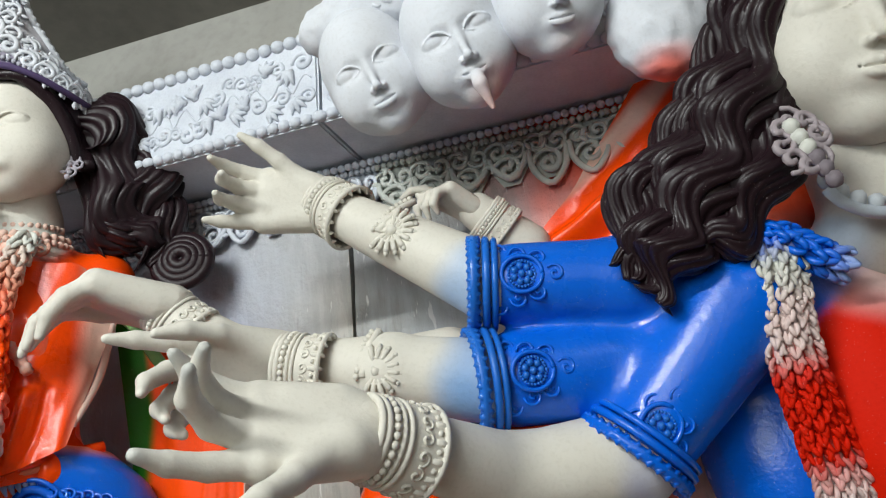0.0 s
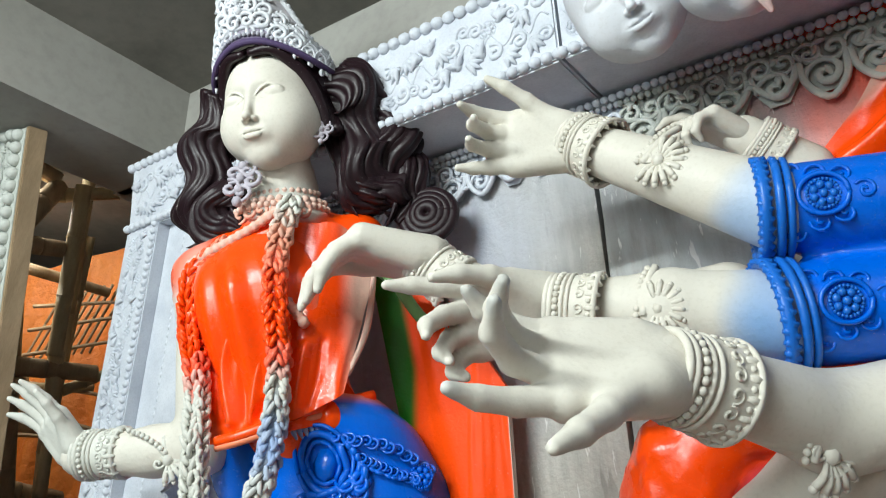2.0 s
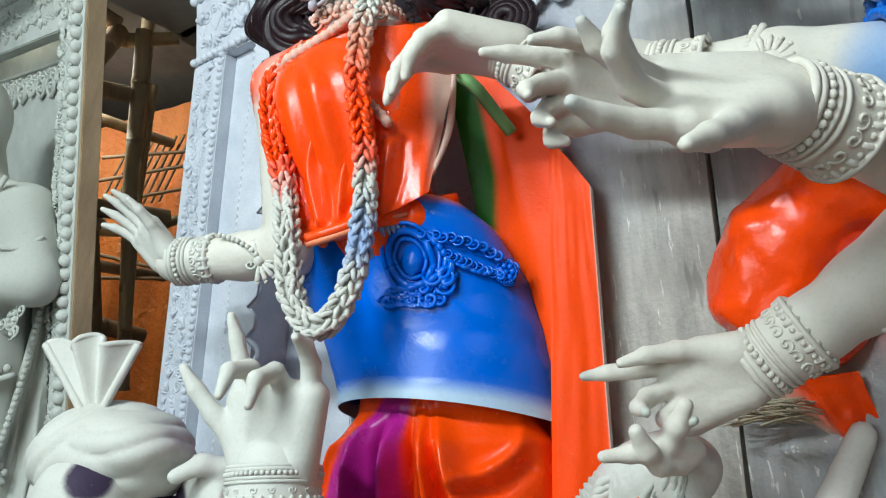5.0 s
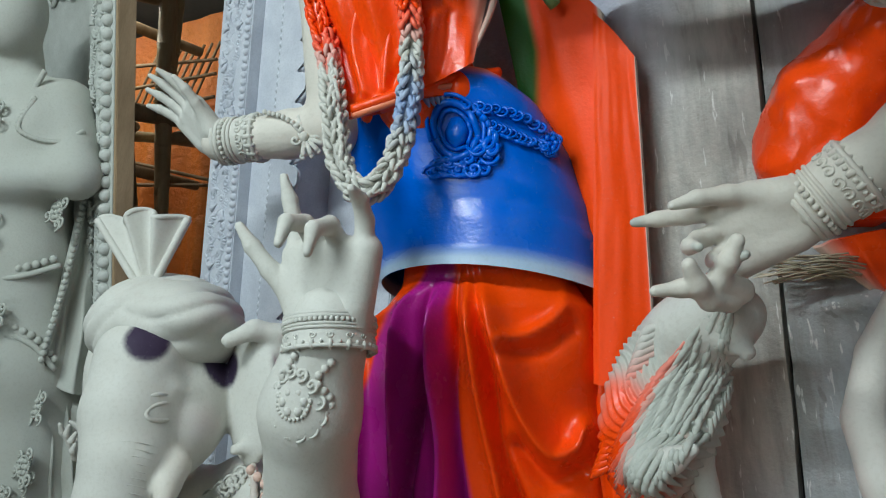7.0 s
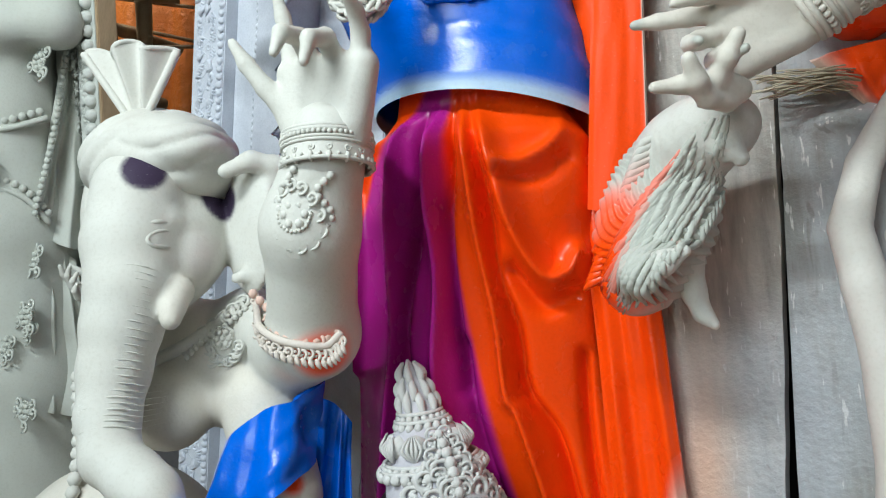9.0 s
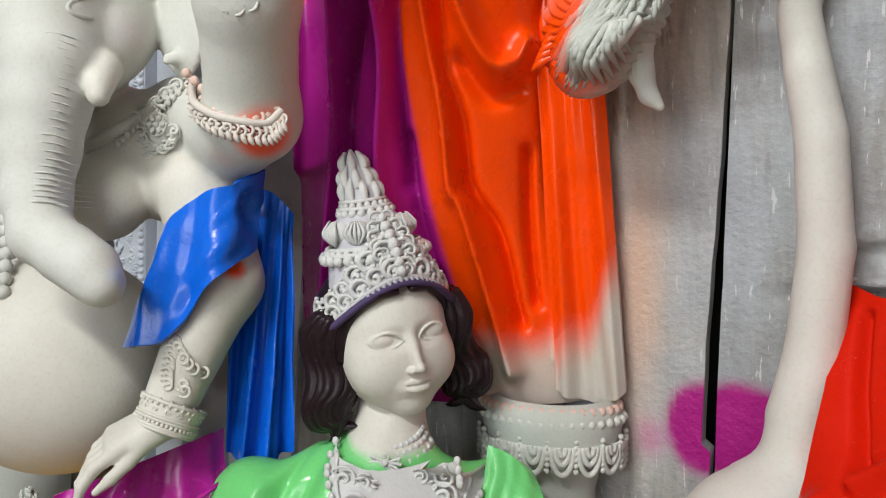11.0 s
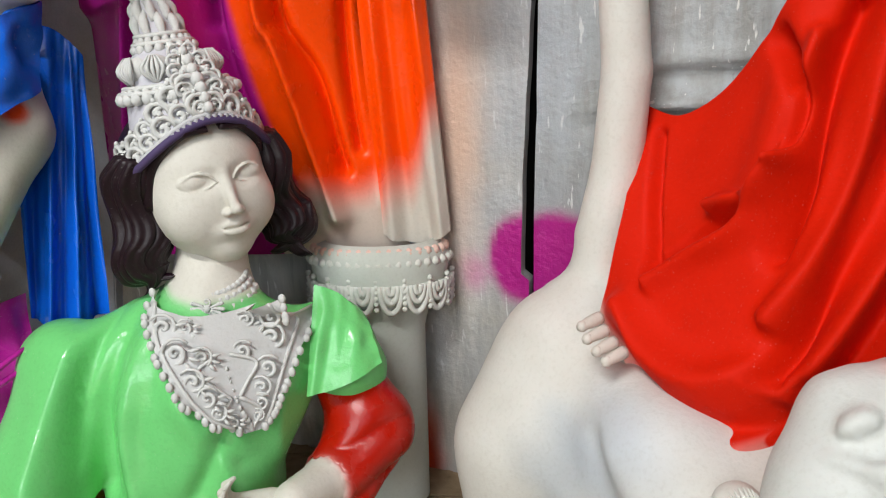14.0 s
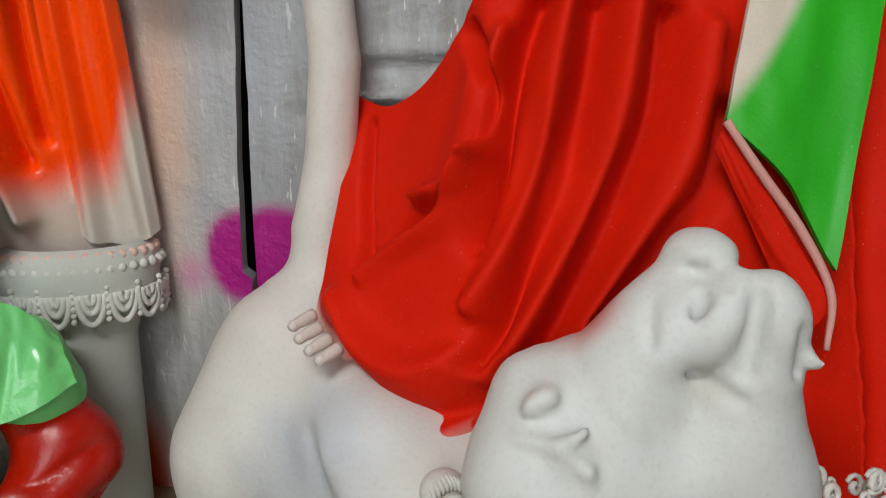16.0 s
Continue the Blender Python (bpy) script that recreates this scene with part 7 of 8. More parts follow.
    tb.egg(tc + vec((0.062, -0.042, 0.014)), (0.092, 0.078, 0.056), PALE, 0.004, axes((0, 1, 0), (1, 0, -0.10)))

    def wind(v, c):
        d = v - tc
        rise, arc = d[:, 2] - 0.75 * d[:, 0], d[:, 2] - 4.0 * (d[:, 0] - 0.06) ** 2
        ph = np.where(d[:, 0] < -0.012 + 0.5 * d[:, 2], rise + 0.01, arc)
        out = d / (np.linalg.norm(d, axis=1)[:, None] + 1e-9)
        return v + out * (0.008 * np.abs(np.sin(78 * ph)) ** 0.6)[:, None], c
    tb.into(cl, wind)
    base = vec((-1.250, 1.217, 1.905))
    rows = []
    for t in np.linspace(0, 1, 14):
        row = []
        for s in np.linspace(-1, 1, 40):
            tipz = 0.135 + 0.075 * max(0, -s - 0.45) + 0.010 * math.sin(7 * s + 1)
            ang = s * 0.62 - 0.10
            w = 0.2 + 0.8 * t
            p = base + vec((math.sin(ang) * tipz * w * 1.0 + 0.0, 0.016 * math.sin(8 * s) * t - 0.03 * t * math.cos(1.5 * s), math.cos(ang) * tipz * t))
            row.append(p)
        rows.append(row)
    rows = np.array(rows)
    cl.grid(rows, PALE)
    cl.grid(rows[:, ::-1] + vec((0, 0.012, 0)), PALE)
    edge = rows[-1]
    cl.tube(edge + vec((0, 0.006, 0)), 0.006, PALE, 6, 60)
    cl.tube([rows[0, 0], rows[7, 0], rows[-1, 0]], 0.008, PALE, 6, 16)
    cl.tube([rows[0, -1], rows[7, -1], rows[-1, -1]], 0.008, PALE, 6, 16)
    # blue shoulder cloth and its tail, purple and yellow lap cloths
    fold_sheet(cl, [(-0.921, 1.328, 1.408), (-0.930, 1.241, 1.382), (-0.989, 1.216, 1.363), (-1.062, 1.226, 1.310)], [(-0.919, 1.286, 1.268), (-0.946, 1.189, 1.229), (-1.029, 1.166, 1.127), (-1.123, 1.184, 1.104)], 2.5, 0.010, lambda s, t: blend(BLUE, (0.5, 0.55, 0.7, 0.4), (s - 0.93) * 10), 60, 40, 0.012, 0.4, 6)
    fold_sheet(cl, [(-0.985, 1.321, 1.377), (-0.924, 1.355, 1.367), (-0.891, 1.379, 1.325)], [(-0.997, 1.298, 0.891), (-0.946, 1.307, 0.860), (-0.884, 1.344, 0.884)], 3.0, 0.016, BLUE, 50, 50, 0.012, 0.2, 8)
    fold_sheet(cl, [(-1.200, 1.101, 0.869), (-1.135, 1.158, 0.891), (-1.064, 1.217, 0.916), (-0.998, 1.295, 0.937)], [(-1.157, 1.101, 0.712), (-1.072, 1.111, 0.682), (-1.001, 1.166, 0.690), (-0.963, 1.237, 0.701)], 2.6, 0.020, PURPLE, 70, 40, 0.012, 0.5, 10)
    for i in range(2):
        cl.tube([vec((-1.180, 1.087, 0.856)) + vec((0.01, 0, -0.02 * i)), vec((-1.064, 1.081, 0.768)) + vec((0, 0, -0.013 * i + 0.03)), vec((-0.965, 1.217, 0.816)) + vec((0, 0, -0.03 * i + 0.05))], [0.004, 0.009, 0.004], PURPLE, 7, 24)
    yb = Blob(0.012, soft=0.02)
    yb.limb([vec((-1.331, 1.227, 0.564)), (-1.2, 1.35, 0.55), (-1.2, 1.35, 0.46)], [0.16, 0.22, 0.22], YELLOW, 0.03)
    yb.egg(vec((-1.317, 1.211, 0.574)), (0.26, 0.16, 0.16), YELLOW, 0.03)
    yb.egg(vec((-1.128, 1.258, 0.529)), (0.25, 0.14, 0.13), YELLOW, 0.03)
    yb.into(cl, lambda v, c: (v + 0.006 * np.stack([0 * v[:, 0], np.sin(60 * v[:, 0] + 14 * v[:, 2]), 0 * v[:, 0]], 1), c))
    garland(cl, [(-1.269, 1.119, 0.868), (-1.228, 1.105, 0.806), (-1.194, 1.099, 0.740), (-1.165, 1.092, 0.675)], 0.012, [CHALK, YELLOW, YELLOW], 4)
    return cl.finish("elephant_headed_statue", "cream clay elephant-headed statue with turban, raised palm and blue cloth", "statue")


elephant()

# ---- the seated figure in green ----


def prince():
    cl = Clay()
    centre = vec((-0.675, 1.308, 1.107))
    h = 0.245
    m = face(cl, centre, (0.82, -1, 0.02), (-0.16, 0, 1), h, CREAM, 1.0)
    A = np.array(m.to_3x3())

    def at(x, y, z):
        return centre + A @ (np.array([x, y, z]) * h)
    b = Blob(0.0075, soft=0.014)
    neck = vec((-0.684, 1.293, 0.949))
    b.cone(centre + vec((-0.015, 0.045, -0.05)), neck + vec((0, 0.01, -0.02)), 0.056, 0.062, CREAM, 0.02)
    sl, sr = vec((-0.921, 1.258, 0.824)), vec((-0.494, 1.357, 0.831))
    b.cone(sl, sr, 0.062, 0.056, GREEN, 0.05)
    b.egg(vec((-0.710, 1.288, 0.781)), (0.19, 0.105, 0.16), GREEN, 0.06)
    b.limb([vec((-0.720, 1.283, 0.761)), vec((-0.740, 1.268, 0.420))], [0.15, 0.15], GREEN, 0.05)
    b.limb([sl, vec((-0.943, 1.175, 0.679)), vec((-0.936, 1.129, 0.591))], [0.07, 0.072, 0.07], GREEN, 0.04)
    b.limb([sr, vec((-0.461, 1.342, 0.773))], [0.062, 0.064], GREEN, 0.03)

    # ridges and creases of the wet-looking shirt: line, half width, height
    creases = [(spline(q, 40), wd, am) for q, wd, am in [
        ([(-0.773, 1.186, 0.933), (-0.813, 1.162, 0.842), (-0.836, 1.138, 0.747), (-0.832, 1.114, 0.641)], 0.03, -0.02),
        ([(-0.755, 1.184, 0.919), (-0.778, 1.162, 0.833), (-0.787, 1.142, 0.746), (-0.77, 1.119, 0.639)], 0.026, 0.016),
        ([(-0.711, 1.168, 0.878), (-0.685, 1.152, 0.8), (-0.642, 1.137, 0.721), (-0.616, 1.121, 0.641)], 0.03, 0.014),
        ([(-0.694, 1.163, 0.852), (-0.659, 1.146, 0.765), (-0.616, 1.131, 0.686)], 0.014, -0.01),
        ([(-0.875, 1.167, 0.887), (-0.898, 1.146, 0.801), (-0.912, 1.125, 0.714), (-0.917, 1.108, 0.643)], 0.035, 0.016),
        ([(-0.822, 1.179, 0.921), (-0.858, 1.157, 0.835), (-0.872, 1.136, 0.748), (-0.868, 1.112, 0.642)], 0.014, -0.012),
        ([(-0.553, 1.199, 0.78), (-0.563, 1.18, 0.7), (-0.554, 1.162, 0.618)], 0.02, 0.012),
        ([(-0.63, 1.135, 0.752), (-0.656, 1.121, 0.701), (-0.683, 1.107, 0.648)], 0.018, -0.01)]]

    def crumple(v, c):
        v = v.copy()
        g = c[:, 1] > 0.6
        d = np.array([0.007 * noise.noise((11 * p[0], 7 * p[1], 8 * p[2])) + 0.003 * noise.noise((34 * p[0], 20 * p[1], 22 * p[2])) for p in v])
        for run, wd, am in creases:
            far = np.sqrt(((v[:, None, ::2] - run[None, :, ::2]) ** 2).sum(2).min(1))
            d += 1.6 * am * np.exp(-(far / (0.85 * wd)) ** 1.5)
        v[:, 1] -= g * d
        return v, c
    b.into(cl, crumple)
    shirt = cl.v[-1]
    r = Blob(0.007, soft=0.014)
    r.limb([vec((-0.468, 1.357, 0.745)), vec((-0.430, 1.339, 0.667)), vec((-0.475, 1.278, 0.608))], [0.062, 0.07, 0.066], (0.44, 0.008, 0.0005, 0.27), 0.03)
    r.limb([vec((-0.475, 1.278, 0.608)), vec((-0.536, 1.163, 0.619))], [0.045, 0.036], CREAM, 0.02)
    r.into(cl, lambda v, c: (v + (0.016 * np.abs(np.sin(38 * v[:, 2] + 24 * v[:, 0] + 2 * np.sin(22 * v[:, 0]))) ** 0.7 * (c[:, 1] < 0.2))[:, None] * vec((0.2, -1, 0)), c))
    hand(cl, vec((-0.554, 1.161, 0.615)), vec((-0.629, 1.116, 0.626)), (0, -0.4, 1), 0.15, CREAM, (30, 35, 40, 45), 1, (20, 15), left=True)
    fold_sheet(cl, [(-0.511, 1.302, 0.941), (-0.468, 1.305, 0.922), (-0.423, 1.315, 0.869)], [(-0.523, 1.242, 0.764), (-0.462, 1.244, 0.781), (-0.399, 1.280, 0.808)], 1.6, 0.006, GREEN, 30, 30, 0.01, 0.2, 3)
    # lace yoke: a carved collar that runs down to a point, lying on the shirt
    # hollow: the white made slightly darker, shade behind the relief put into colour
    white, hollow = (0.64, 0.64, 0.62, 0.55), (0.60, 0.60, 0.59, 0.6)
    left, right = spline([(-0.772, 1.2, 0.948), (-0.732, 1.19, 0.894), (-0.683, 1.18, 0.831), (-0.643, 1.171, 0.778), (-0.606, 1.165, 0.74)], 40), spline([(-0.544, 1.217, 0.945), (-0.537, 1.205, 0.889), (-0.548, 1.19, 0.828), (-0.563, 1.177, 0.776), (-0.588, 1.166, 0.739)], 40)

    def yoke(u, t, lift=0.0):
        k = t * 39
        a, b2 = left[int(k)], right[int(k)]
        if k % 1:
            f = k - int(k)
            a, b2 = a * (1 - f) + left[int(k) + 1] * f, b2 * (1 - f) + right[int(k) + 1] * f
        return cl.front(a + (b2 - a) * (u + 1) / 2 - vec((0, 0, 0.026 * (1 - u * u) * (1 - t) ** 2)), shirt, 0.005 + lift)
    rows = np.array([[yoke(u, t) for u in np.linspace(-1, 1, 25)] for t in np.linspace(0, 1, 34)])
    for _ in range(6):
        rows[1:-1, 1:-1] = (rows[2:, 1:-1] + rows[:-2, 1:-1] + rows[1:-1, 2:] + rows[1:-1, :-2]) / 4
    rows[..., 1] -= 0.004
    cl.grid(rows, hollow)
    cl.grid(np.stack([np.concatenate([rows[:, 0], rows[-1], rows[::-1, -1]]), np.concatenate([rows[:, 0], rows[-1], rows[::-1, -1]]) + vec((0, 0.02, 0))]), white)

    def on_yoke(u, t):
        return rows[int(round(np.clip(t, 0, 1) * 33)), int(round((np.clip(u, -1, 1) + 1) * 12))] + vec((0, -0.003, 0))
    X, Z = vec((1, 0.05, 0.02)), vec((0.02, -0.1, -1))
    for e in (-1, 1):
        cl.tube([on_yoke(0.86 * e, t) for t in np.linspace(0, 0.92, 12)], 0.0032, white, 6, 40)
        for t in np.linspace(0.0, 0.97, 19):
            cl.bead(on_yoke(e, t) + X * 0.002 * e, 0.0065, white, (1, 0.6, 1.3))
        for t, u, r, hd in ((0.12, 0.66, 0.019, 1), (0.27, 0.60, 0.021, -1), (0.30, 0.25, 0.015, 1), (0.44, 0.56, 0.018, 1), (0.57, 0.50, 0.016, -1), (0.70, 0.52, 0.014, 1), (0.83, 0.45, 0.010, -1), (0.10, 0.36, 0.013, -1)):
            p = on_yoke(u * e, t)
            cl.scroll(p, X * e * hd, Z, 1.2 * r, white, 1.9, 0.17)
            cl.scroll(p, X * e * hd, Z, 0.5 * r, white, 1.0, 0.24)
            for k in range(3):
                d = X * e * math.cos(2.3 + 0.5 * k) + Z * math.sin(2.3 + 0.5 * k)
                cl.tube([p + r * d, p + 1.4 * r * d + vec((0, -0.002, 0)), p + 1.9 * r * d], [0.0015, 0.0035, 0.001], white, 5, 6)
        cl.tube([on_yoke(0.08 * e, 0.30), on_yoke(0.40 * e, 0.38), on_yoke(0.25 * e, 0.52), on_yoke(0.10 * e, 0.60)], 0.003, white, 6, 20)
        cl.tube([on_yoke(0.05 * e, 0.62), on_yoke(0.5 * e, 0.76), on_yoke(0.25 * e, 0.90), on_yoke(0.0, 0.98)], 0.0032, white, 6, 20)
    for t in np.linspace(0.40, 0.95, 12):
        cl.bead(on_yoke(0, t), 0.004 + 0.002 * math.sin(9 * t), white, (1, 0.6, 1.3))
    # choker of carved rings with a fan in front, and a thick cord under it
    for q0, r0, w in ((0.012, 0.060, 0.006), (0.0, 0.064, 0.0075), (-0.016, 0.070, 0.010), (-0.034, 0.078, 0.008)):
        line = [neck + vec((r0 * math.sin(q), -r0 * math.cos(q) + 0.008, 0.002 + q0 - 0.022 * math.cos(q))) for q in np.linspace(-1.7, 1.7, 13)]
        cl.beads(line, w, white, 1.6)
        cl.tube(line, 0.8 * w, hollow, 6, 40)
    cl.shell(neck + vec((0.018, -0.074, -0.022)), (1, 0, 0), (0, 0, -1), 0.026, white)
    # hair and crown
    hb = Blob(0.006, m, 0.02)
    hb.egg((0, -0.24 * h, 0.18 * h), (0.48 * h, 0.42 * h, 0.44 * h), HAIR, 0.03)
    hb.into(cl)
    hair_lock(cl, [at(-0.40, 0.02, 0.30), at(-0.44, -0.06, 0.0), at(-0.47, -0.10, -0.22), at(-0.50, -0.08, -0.42), at(-0.52, -0.04, -0.56)], 0.044, 9, 0.003, 31)
    hair_lock(cl, [at(-0.42, -0.15, 0.2), at(-0.50, -0.15, -0.1), at(-0.56, -0.15, -0.32), at(-0.60, -0.10, -0.46), at(-0.50, 0.0, -0.60)], 0.046, 9, 0.003, 33)
    hair_lock(cl, [at(0.40, -0.02, 0.30), at(0.44, -0.12, 0.0), at(0.46, -0.16, -0.25), at(0.48, -0.14, -0.45), at(0.44, -0.10, -0.58)], 0.044, 9, 0.003, 35)
    for i in range(4):
        for s in (-1, 1):
            cl.tube([at(s * 0.04, 0.30 - 0.02 * i, 0.41 + 0.02 * i), at(s * 0.22, 0.24 - 0.04 * i, 0.39), at(s * 0.36, 0.08 - 0.05 * i, 0.22), at(s * 0.41, -0.02, -0.05)], np.array([0.02, 0.04, 0.045, 0.04]) * h, HAIR, 6, 20)
    crown(cl, m, h, (0.62, 0.62, 0.60, 0.55), 0.92, True, 1.10, 0.46)
    return cl.finish("prince_statue", "clay prince statue in a glossy light green shirt with carved crown", "statue")


prince()

# ---- the animal mount with raised tail and the red cloth over it ----


def mount():
    cl = Clay()
    white = (0.66, 0.64, 0.59, 0.5)
    b = Blob(0.0085, soft=0.02)
    b.limb([(0.031, 1.309, 1.832), (-0.017, 1.333, 1.737), (-0.042, 1.337, 1.640), (-0.027, 1.331, 1.554), (-0.004, 1.334, 1.452), (0.012, 1.343, 1.279), (0.002, 1.350, 1.117), (-0.018, 1.349, 1.006), (-0.010, 1.348, 0.917)], [0.02, 0.026, 0.031, 0.034, 0.038, 0.041, 0.043, 0.048, 0.065], white, 0.004)
    b.egg(vec((-0.053, 1.345, 0.775)), (0.14, 0.12, 0.14), white, 0.07)
    b.limb([(-0.076, 1.325, 0.802), (-0.138, 1.296, 0.648), (-0.142, 1.282, 0.465)], [0.11, 0.13, 0.12], white, 0.05)
    b.limb([(-0.078, 1.311, 0.730), (0.055, 1.134, 0.621), (0.196, 1.017, 0.630)], [0.13, 0.16, 0.18], white, 0.06)
    b.limb([(-0.01, 1.145, 0.796), (0.015, 1.069, 0.74), (0.041, 1.008, 0.657)], [0.03, 0.055, 0.09], white, 0.10)
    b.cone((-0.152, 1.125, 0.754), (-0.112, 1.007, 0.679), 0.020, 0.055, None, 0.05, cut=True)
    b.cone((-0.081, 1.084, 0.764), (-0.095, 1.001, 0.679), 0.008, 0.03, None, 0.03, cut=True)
    # bluish-grey primer, laid on darker to stand in for shade in the groove
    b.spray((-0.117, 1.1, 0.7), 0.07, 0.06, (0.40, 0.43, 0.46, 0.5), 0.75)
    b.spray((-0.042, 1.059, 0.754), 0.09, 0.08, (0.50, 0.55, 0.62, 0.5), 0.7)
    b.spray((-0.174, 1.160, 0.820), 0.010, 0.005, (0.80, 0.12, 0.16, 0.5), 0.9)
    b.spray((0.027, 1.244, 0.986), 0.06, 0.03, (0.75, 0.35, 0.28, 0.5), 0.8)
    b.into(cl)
    # thrown-back head
    g = Blob(0.006, soft=0.02)
    grey = (0.64, 0.65, 0.62, 0.5)
    g.egg(vec((0.198, 0.839, 0.797)), (0.125, 0.105, 0.085), grey, 0.05)
    g.egg(vec((0.162, 0.844, 0.837)), (0.07, 0.07, 0.06), grey, 0.05)
    g.egg(vec((0.309, 0.809, 0.796)), (0.12, 0.1, 0.1), grey, 0.05)
    g.egg(vec((0.36, 0.778, 0.863)), (0.068, 0.08, 0.085), grey, 0.05)
    g.limb([(0.231, 0.839, 0.858), (0.265, 0.83, 0.929), (0.294, 0.824, 0.983), (0.329, 0.823, 1.041)], [0.085, 0.064, 0.050, 0.040], grey, 0.04)
    g.egg(vec((0.332, 0.814, 1.073)), (0.036, 0.042, 0.026), grey, 0.025)
    g.egg(vec((0.28, 0.783, 0.996)), (0.026, 0.035, 0.058), grey, 0.02, axes((0, 1, 0), (0.8, 0, -0.55)))
    g.egg(vec((0.316, 0.761, 1.016)), (0.03, 0.038, 0.06), grey, 0.012, axes((0, 1, 0), (0.85, 0, -0.5)))
    g.egg(vec((0.37, 0.744, 1.013)), (0.04, 0.045, 0.056), grey, 0.012, axes((0, 1, 0), (0.95, 0, 0.2)))
    g.egg(vec((0.367, 0.765, 0.944)), (0.055, 0.06, 0.06), grey, 0.03)
    g.limb([(0.39, 0.724, 0.982), (0.407, 0.706, 0.973)], [0.014, 0.006], grey, 0.01)
    g.limb([(0.377, 0.784, 0.864), (0.386, 0.776, 0.802), (0.381, 0.768, 0.724)], [0.070, 0.075, 0.085], grey, 0.04)
    g.egg(vec((0.305, 0.766, 1.063)), (0.010, 0.010, 0.006), grey, 0.006, cut=True)
    probe = Clay()
    probe.skin = [(g.items, None)]

    def skin(p):
        return probe.on(p, 0.0, 0.2, (0.45, 0.9, 0.0))
    for a, c, r in (((0.305, 0.792, 1.06), (0.334, 0.782, 1.055), 0.006), ((0.362, 0.77, 1.044), (0.347, 0.754, 0.964), 0.012), ((0.307, 0.785, 1.035), (0.29, 0.772, 0.963), 0.011), ((0.257, 0.804, 1.046), (0.256, 0.789, 0.987), 0.007), ((0.404, 0.749, 1.012), (0.398, 0.739, 0.964), 0.008), ((0.289, 0.77, 0.955), (0.34, 0.749, 0.934), 0.008)):
        g.cone(skin(a), skin(c), 0.75 * r, r * 0.5, None, 0.014, cut=True)
    for line, r in (([(0.123, 0.81, 0.909), (0.153, 0.805, 0.927), (0.188, 0.792, 0.918)], 0.008), ([(0.212, 0.787, 0.927), (0.239, 0.77, 0.892), (0.247, 0.755, 0.845)], 0.006)):
        pts = [skin(q) for q in spline(line, 8)]
        g.limb(pts, [0.4 * r] + [r] * 6 + [0.4 * r], grey, 0.010)
    g.egg(vec((0.162, 0.775, 0.864)), (0.030, 0.02, 0.024), grey, 0.01)
    g.limb([(0.115, 0.805, 0.882), (0.145, 0.769, 0.883), (0.172, 0.766, 0.900)], [0.006, 0.009, 0.006], grey, 0.008)
    g.limb([(0.145, 0.769, 0.883), (0.169, 0.751, 0.863), (0.173, 0.750, 0.843)], [0.006, 0.008, 0.005], grey, 0.008)
    g.limb([(0.126, 0.825, 0.803), (0.174, 0.876, 0.892), (0.217, 0.891, 0.917)], [0.05, 0.05, 0.03], grey, 0.04)
    g.spray((0.363, 0.732, 0.939), 0.02, 0.02, (0.40, 0.34, 0.28, 0.6), 0.6)
    g.spray((0.308, 0.759, 0.934), 0.014, 0.02, (0.45, 0.38, 0.30, 0.6), 0.5)
    g.spray((0.375, 0.725, 0.990), 0.006, 0.004, LEAF_GREEN, 0.9)
    g.spray((0.222, 0.865, 0.991), 0.03, 0.03, RED, 0.7)
    g.into(cl, lambda v, c: (v + 0.0012 * np.array([noise.noise_vector(Vector(q) * 40) for q in v]), c))
    rnd = random.Random(9)
    for i in range(26):
        p = vec((0.507, 0.746, 0.79)) + vec((rnd.uniform(-0.05, 0.07), rnd.uniform(-0.02, 0.03), rnd.uniform(-0.05, 0.012)))
        cl.scroll(p, vec((1, 0.1, 0.1)), vec((0.1, -0.2, -1)), rnd.uniform(0.010, 0.017), white, 1.4, 0.32, rnd.choice((-1, 1)))
    pw = Blob(0.004, soft=0.02)
    pw.egg((0.06, 0.901, 0.769), (0.030, 0.03, 0.028), white, 0.02)
    pw.into(cl)
    for i in range(9):
        p = vec((0.06, 0.901, 0.769)) + vec((0.005 * (i - 4), -0.03, 0.02 - 0.0008 * (i - 4) ** 2))
        cl.tube([p, p + vec((-0.003, -0.004, 0.012)), p + vec((-0.008, 0.0, 0.022))], [0.003, 0.003, 0.001], white, 5, 6)
    return cl.finish("animal_mount_statue", "off-white clay animal with long raised tail and thrown-back head", "statue")


mount()

red = Clay()


def red_paint(s, t):
    return blend(RED, (0.72, 0.50, 0.44, 0.5), (t - 0.90 - 0.05 * math.sin(10 * s)) * 9 + 0.2) if s < 0.45 else vec(RED)


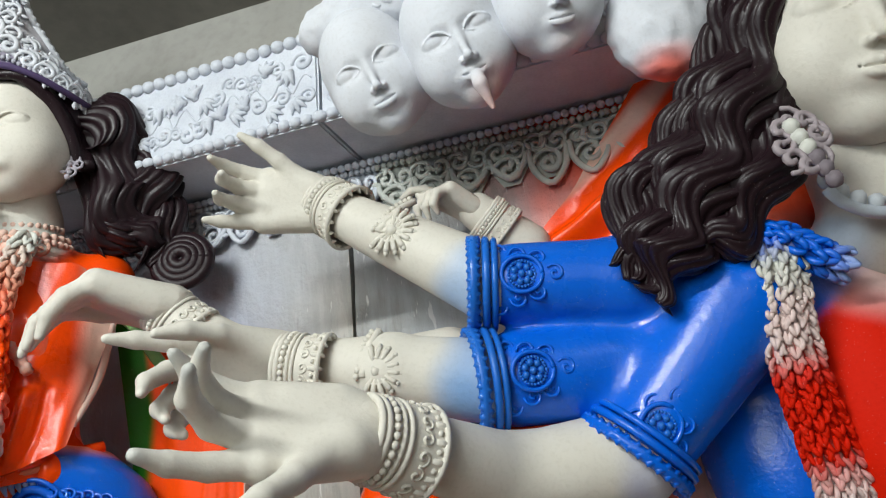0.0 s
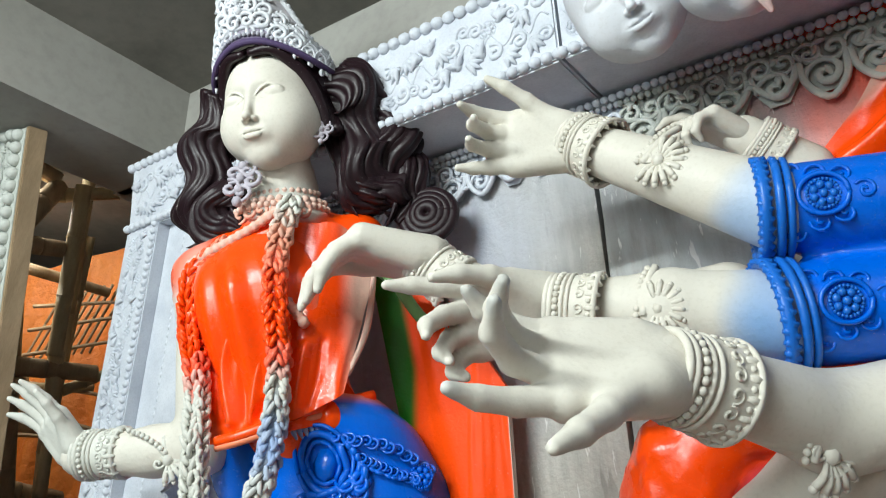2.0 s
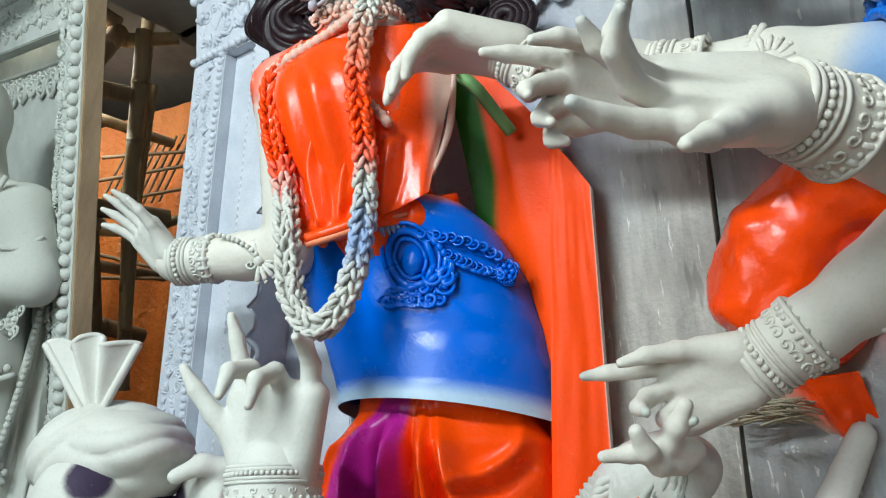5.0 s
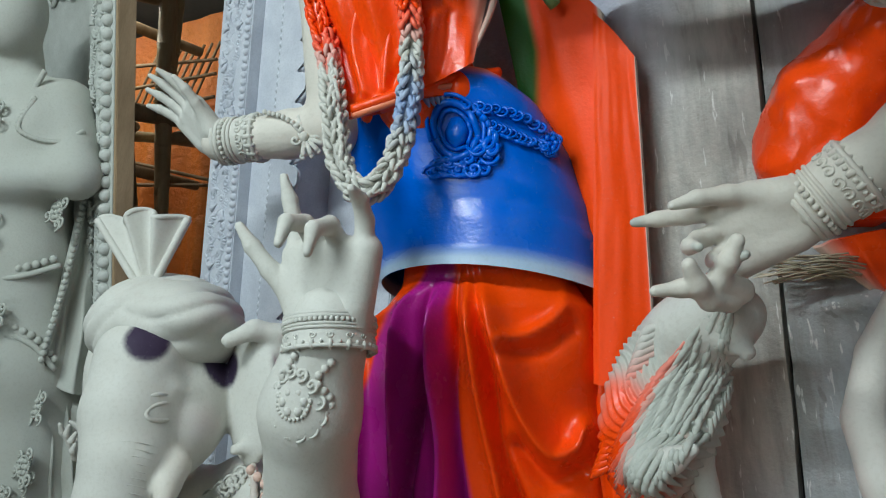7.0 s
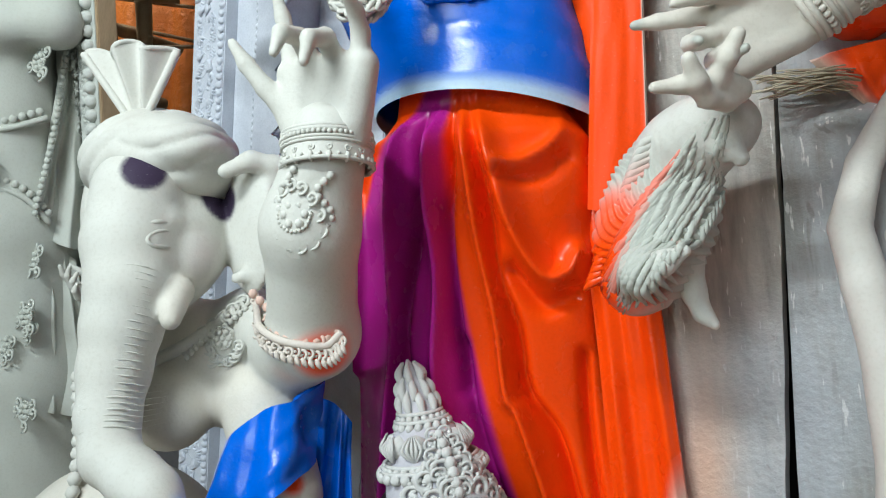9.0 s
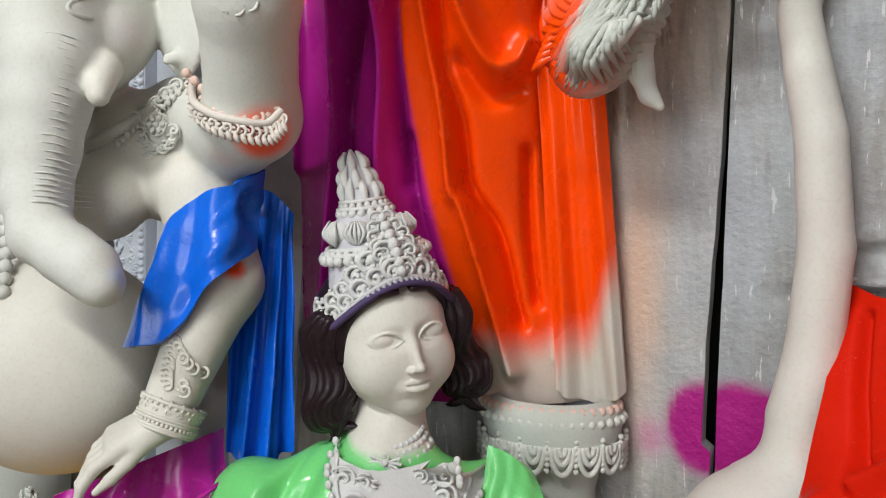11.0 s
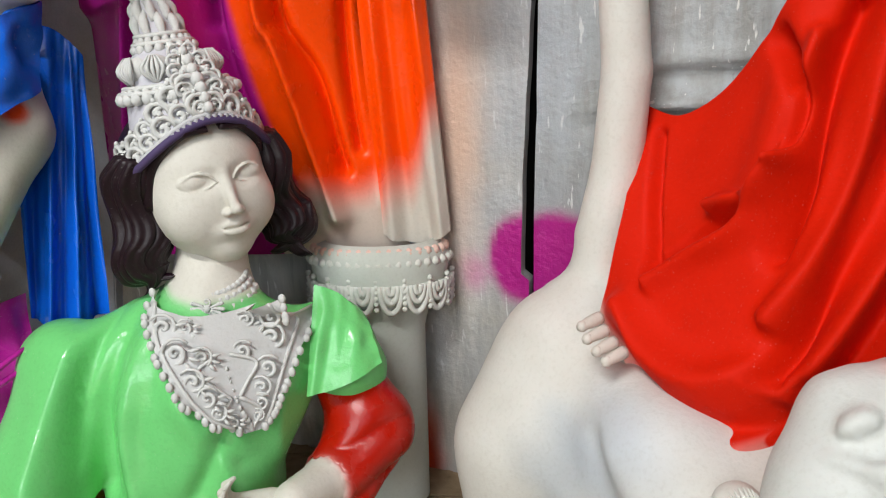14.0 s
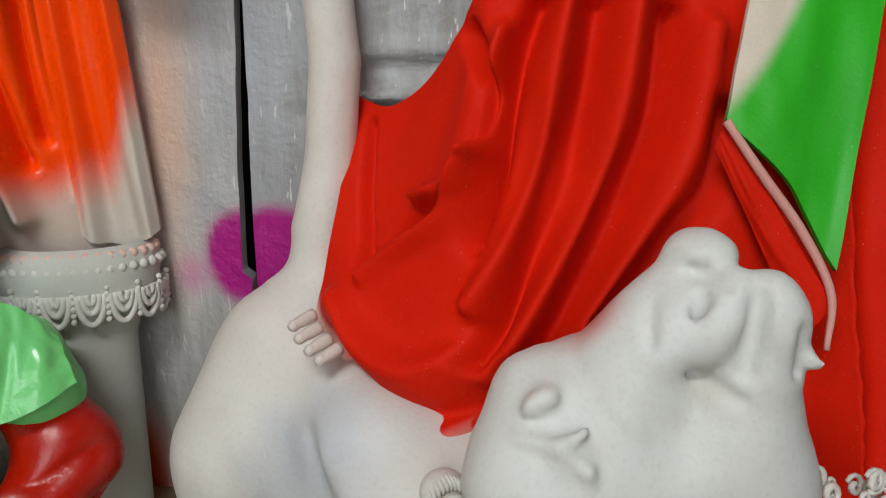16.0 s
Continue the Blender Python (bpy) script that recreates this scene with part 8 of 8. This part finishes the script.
fold_sheet(red, [(0.053, 1.376, 1.223), (0.098, 1.294, 1.208), (0.140, 1.202, 1.277), (0.177, 1.129, 1.374), (0.251, 1.099, 1.472), (0.410, 1.061, 1.516), (0.544, 1.050, 1.510)],
           [(-0.047, 1.216, 0.899), (-0.016, 1.111, 0.821), (0.048, 0.989, 0.719), (0.128, 0.957, 0.732), (0.249, 0.957, 0.796), (0.380, 0.969, 0.875), (0.605, 0.929, 0.865)], 2.0, 0.007, red_paint, 190, 120, 0.015, 0.75, 4, 1.0, 0.6, runs=[
        ([(0.168, 1.14, 1.315), (0.157, 1.078, 1.277), (0.173, 1.074, 1.241), (0.16, 1.071, 1.19), (0.149, 1.071, 1.166)], 0.013, -0.0578),
        ([(0.199, 1.077, 1.313), (0.184, 1.074, 1.263), (0.177, 1.071, 1.219), (0.168, 1.068, 1.167)], 0.016, 0.0408),
        ([(0.156, 1.068, 1.16), (0.148, 1.067, 1.138), (0.122, 1.073, 1.115), (0.111, 1.154, 1.086)], 0.014, 0.0306),
        ([(0.101, 1.082, 1.103), (0.081, 1.157, 1.045), (0.052, 1.179, 1.008), (0.021, 1.197, 0.984)], 0.01, -0.0272),
        ([(0.152, 1.068, 1.153), (0.114, 1.071, 1.077), (0.076, 1.139, 1.016), (0.024, 1.173, 0.969)], 0.016, 0.0272),
        ([(0.246, 1.076, 1.357), (0.218, 1.071, 1.292), (0.205, 1.073, 1.211), (0.184, 1.065, 1.114), (0.151, 1.058, 1.038)], 0.014, -0.0476),
        ([(0.281, 1.064, 1.357), (0.259, 1.053, 1.263), (0.229, 1.019, 1.141), (0.189, 1.013, 1.046), (0.134, 1.007, 0.967)], 0.02, 0.0374),
        ([(0.314, 1.049, 1.357), (0.301, 1.043, 1.242), (0.276, 1.046, 1.105), (0.214, 1.026, 0.986), (0.142, 1.004, 0.888)], 0.014, -0.0442),
        ([(0.376, 1.054, 1.36), (0.349, 1.035, 1.227), (0.299, 1.007, 1.095), (0.238, 1.005, 0.974), (0.158, 0.981, 0.864)], 0.02, 0.0374),
        ([(0.414, 1.031, 1.345), (0.387, 1.011, 1.213), (0.356, 1.028, 1.073), (0.259, 0.993, 0.944), (0.174, 0.979, 0.846), (0.123, 0.989, 0.774)], 0.015, -0.051),
        ([(0.475, 1.037, 1.317), (0.449, 1.019, 1.181), (0.388, 1.007, 1.059), (0.301, 0.992, 0.941), (0.206, 0.978, 0.842)], 0.022, 0.034),
        ([(0.508, 1.005, 1.212), (0.484, 0.994, 1.113), (0.428, 0.996, 1.043), (0.327, 0.99, 0.923)], 0.015, -0.0408),
        ([(-0.029, 1.172, 0.877), (-0.006, 1.115, 0.835), (0.042, 1.042, 0.81), (0.123, 0.992, 0.831), (0.175, 0.985, 0.876)], 0.016, -0.034),
        ([(-0.016, 1.193, 0.922), (0.019, 1.113, 0.876), (0.069, 1.052, 0.861), (0.126, 1.003, 0.891)], 0.026, 0.0374),
        ([(-0.011, 1.053, 0.821), (0.045, 1.024, 0.776), (0.099, 0.99, 0.769)], 0.016, 0.0238),
        ([(0.061, 1.314, 1.181), (0.044, 1.269, 1.088), (0.027, 1.206, 0.995)], 0.01, -0.0238)])
fold_sheet(red, [(0.526, 1.069, 1.477), (0.616, 1.065, 1.489), (0.854, 1.003, 1.493)], [(0.522, 0.902, 0.660), (0.653, 0.858, 0.645), (0.845, 0.793, 0.668)], 3.2, 0.026, RED, 110, 70, 0.015, 0.3, 12, -1, 0.6)
for k, (px) in enumerate(((-0.090, 1.127, 0.919), (-0.083, 1.120, 0.902), (-0.071, 1.112, 0.886), (-0.058, 1.105, 0.873))):
    red.tube([vec(px), vec(px) + vec((0.014, 0.010, 0.003)), vec(px) + vec((0.030, 0.022, 0.006))], [0.007, 0.0095, 0.010], (0.66, 0.60, 0.54, 0.5), 8, 8)
    red.bead(vec(px), 0.009, (0.66, 0.60, 0.54, 0.5))
red.finish("red_cloth", "deep red sprayed cloth in long folds with bare toes below", "cloth")

green = Clay()


def green_paint(s, t):
    return blend((0.66, 0.58, 0.48, 0.5), LEAF_GREEN, (s + 0.55 * t - 0.42) * 7)


fold_sheet(green, [(0.522, 1.008, 1.403), (0.602, 0.985, 1.411), (0.694, 0.955, 1.405)], [(0.470, 0.972, 1.203), (0.547, 0.927, 1.120), (0.597, 0.883, 1.012)], 0.8, 0.006, green_paint, 40, 40, 0.01, 0.2, 2)
green.tube([(0.467, 0.968, 1.204), (0.508, 0.937, 1.135), (0.553, 0.905, 1.063), (0.580, 0.871, 0.986), (0.562, 0.848, 0.917)], [0.006, 0.007, 0.007, 0.006, 0.004], blend(RED, CREAM, 0.5), 7, 26)
fold_sheet(green, [(0.473, 0.976, 1.203), (0.466, 0.986, 1.168)], [(0.586, 0.870, 0.970), (0.563, 0.891, 0.917)], 0.5, 0.006, RED, 16, 40, 0.01, 0.0, 3)
green.finish("green_cloth", "bright green sprayed cloth corner with a cream border", "cloth")
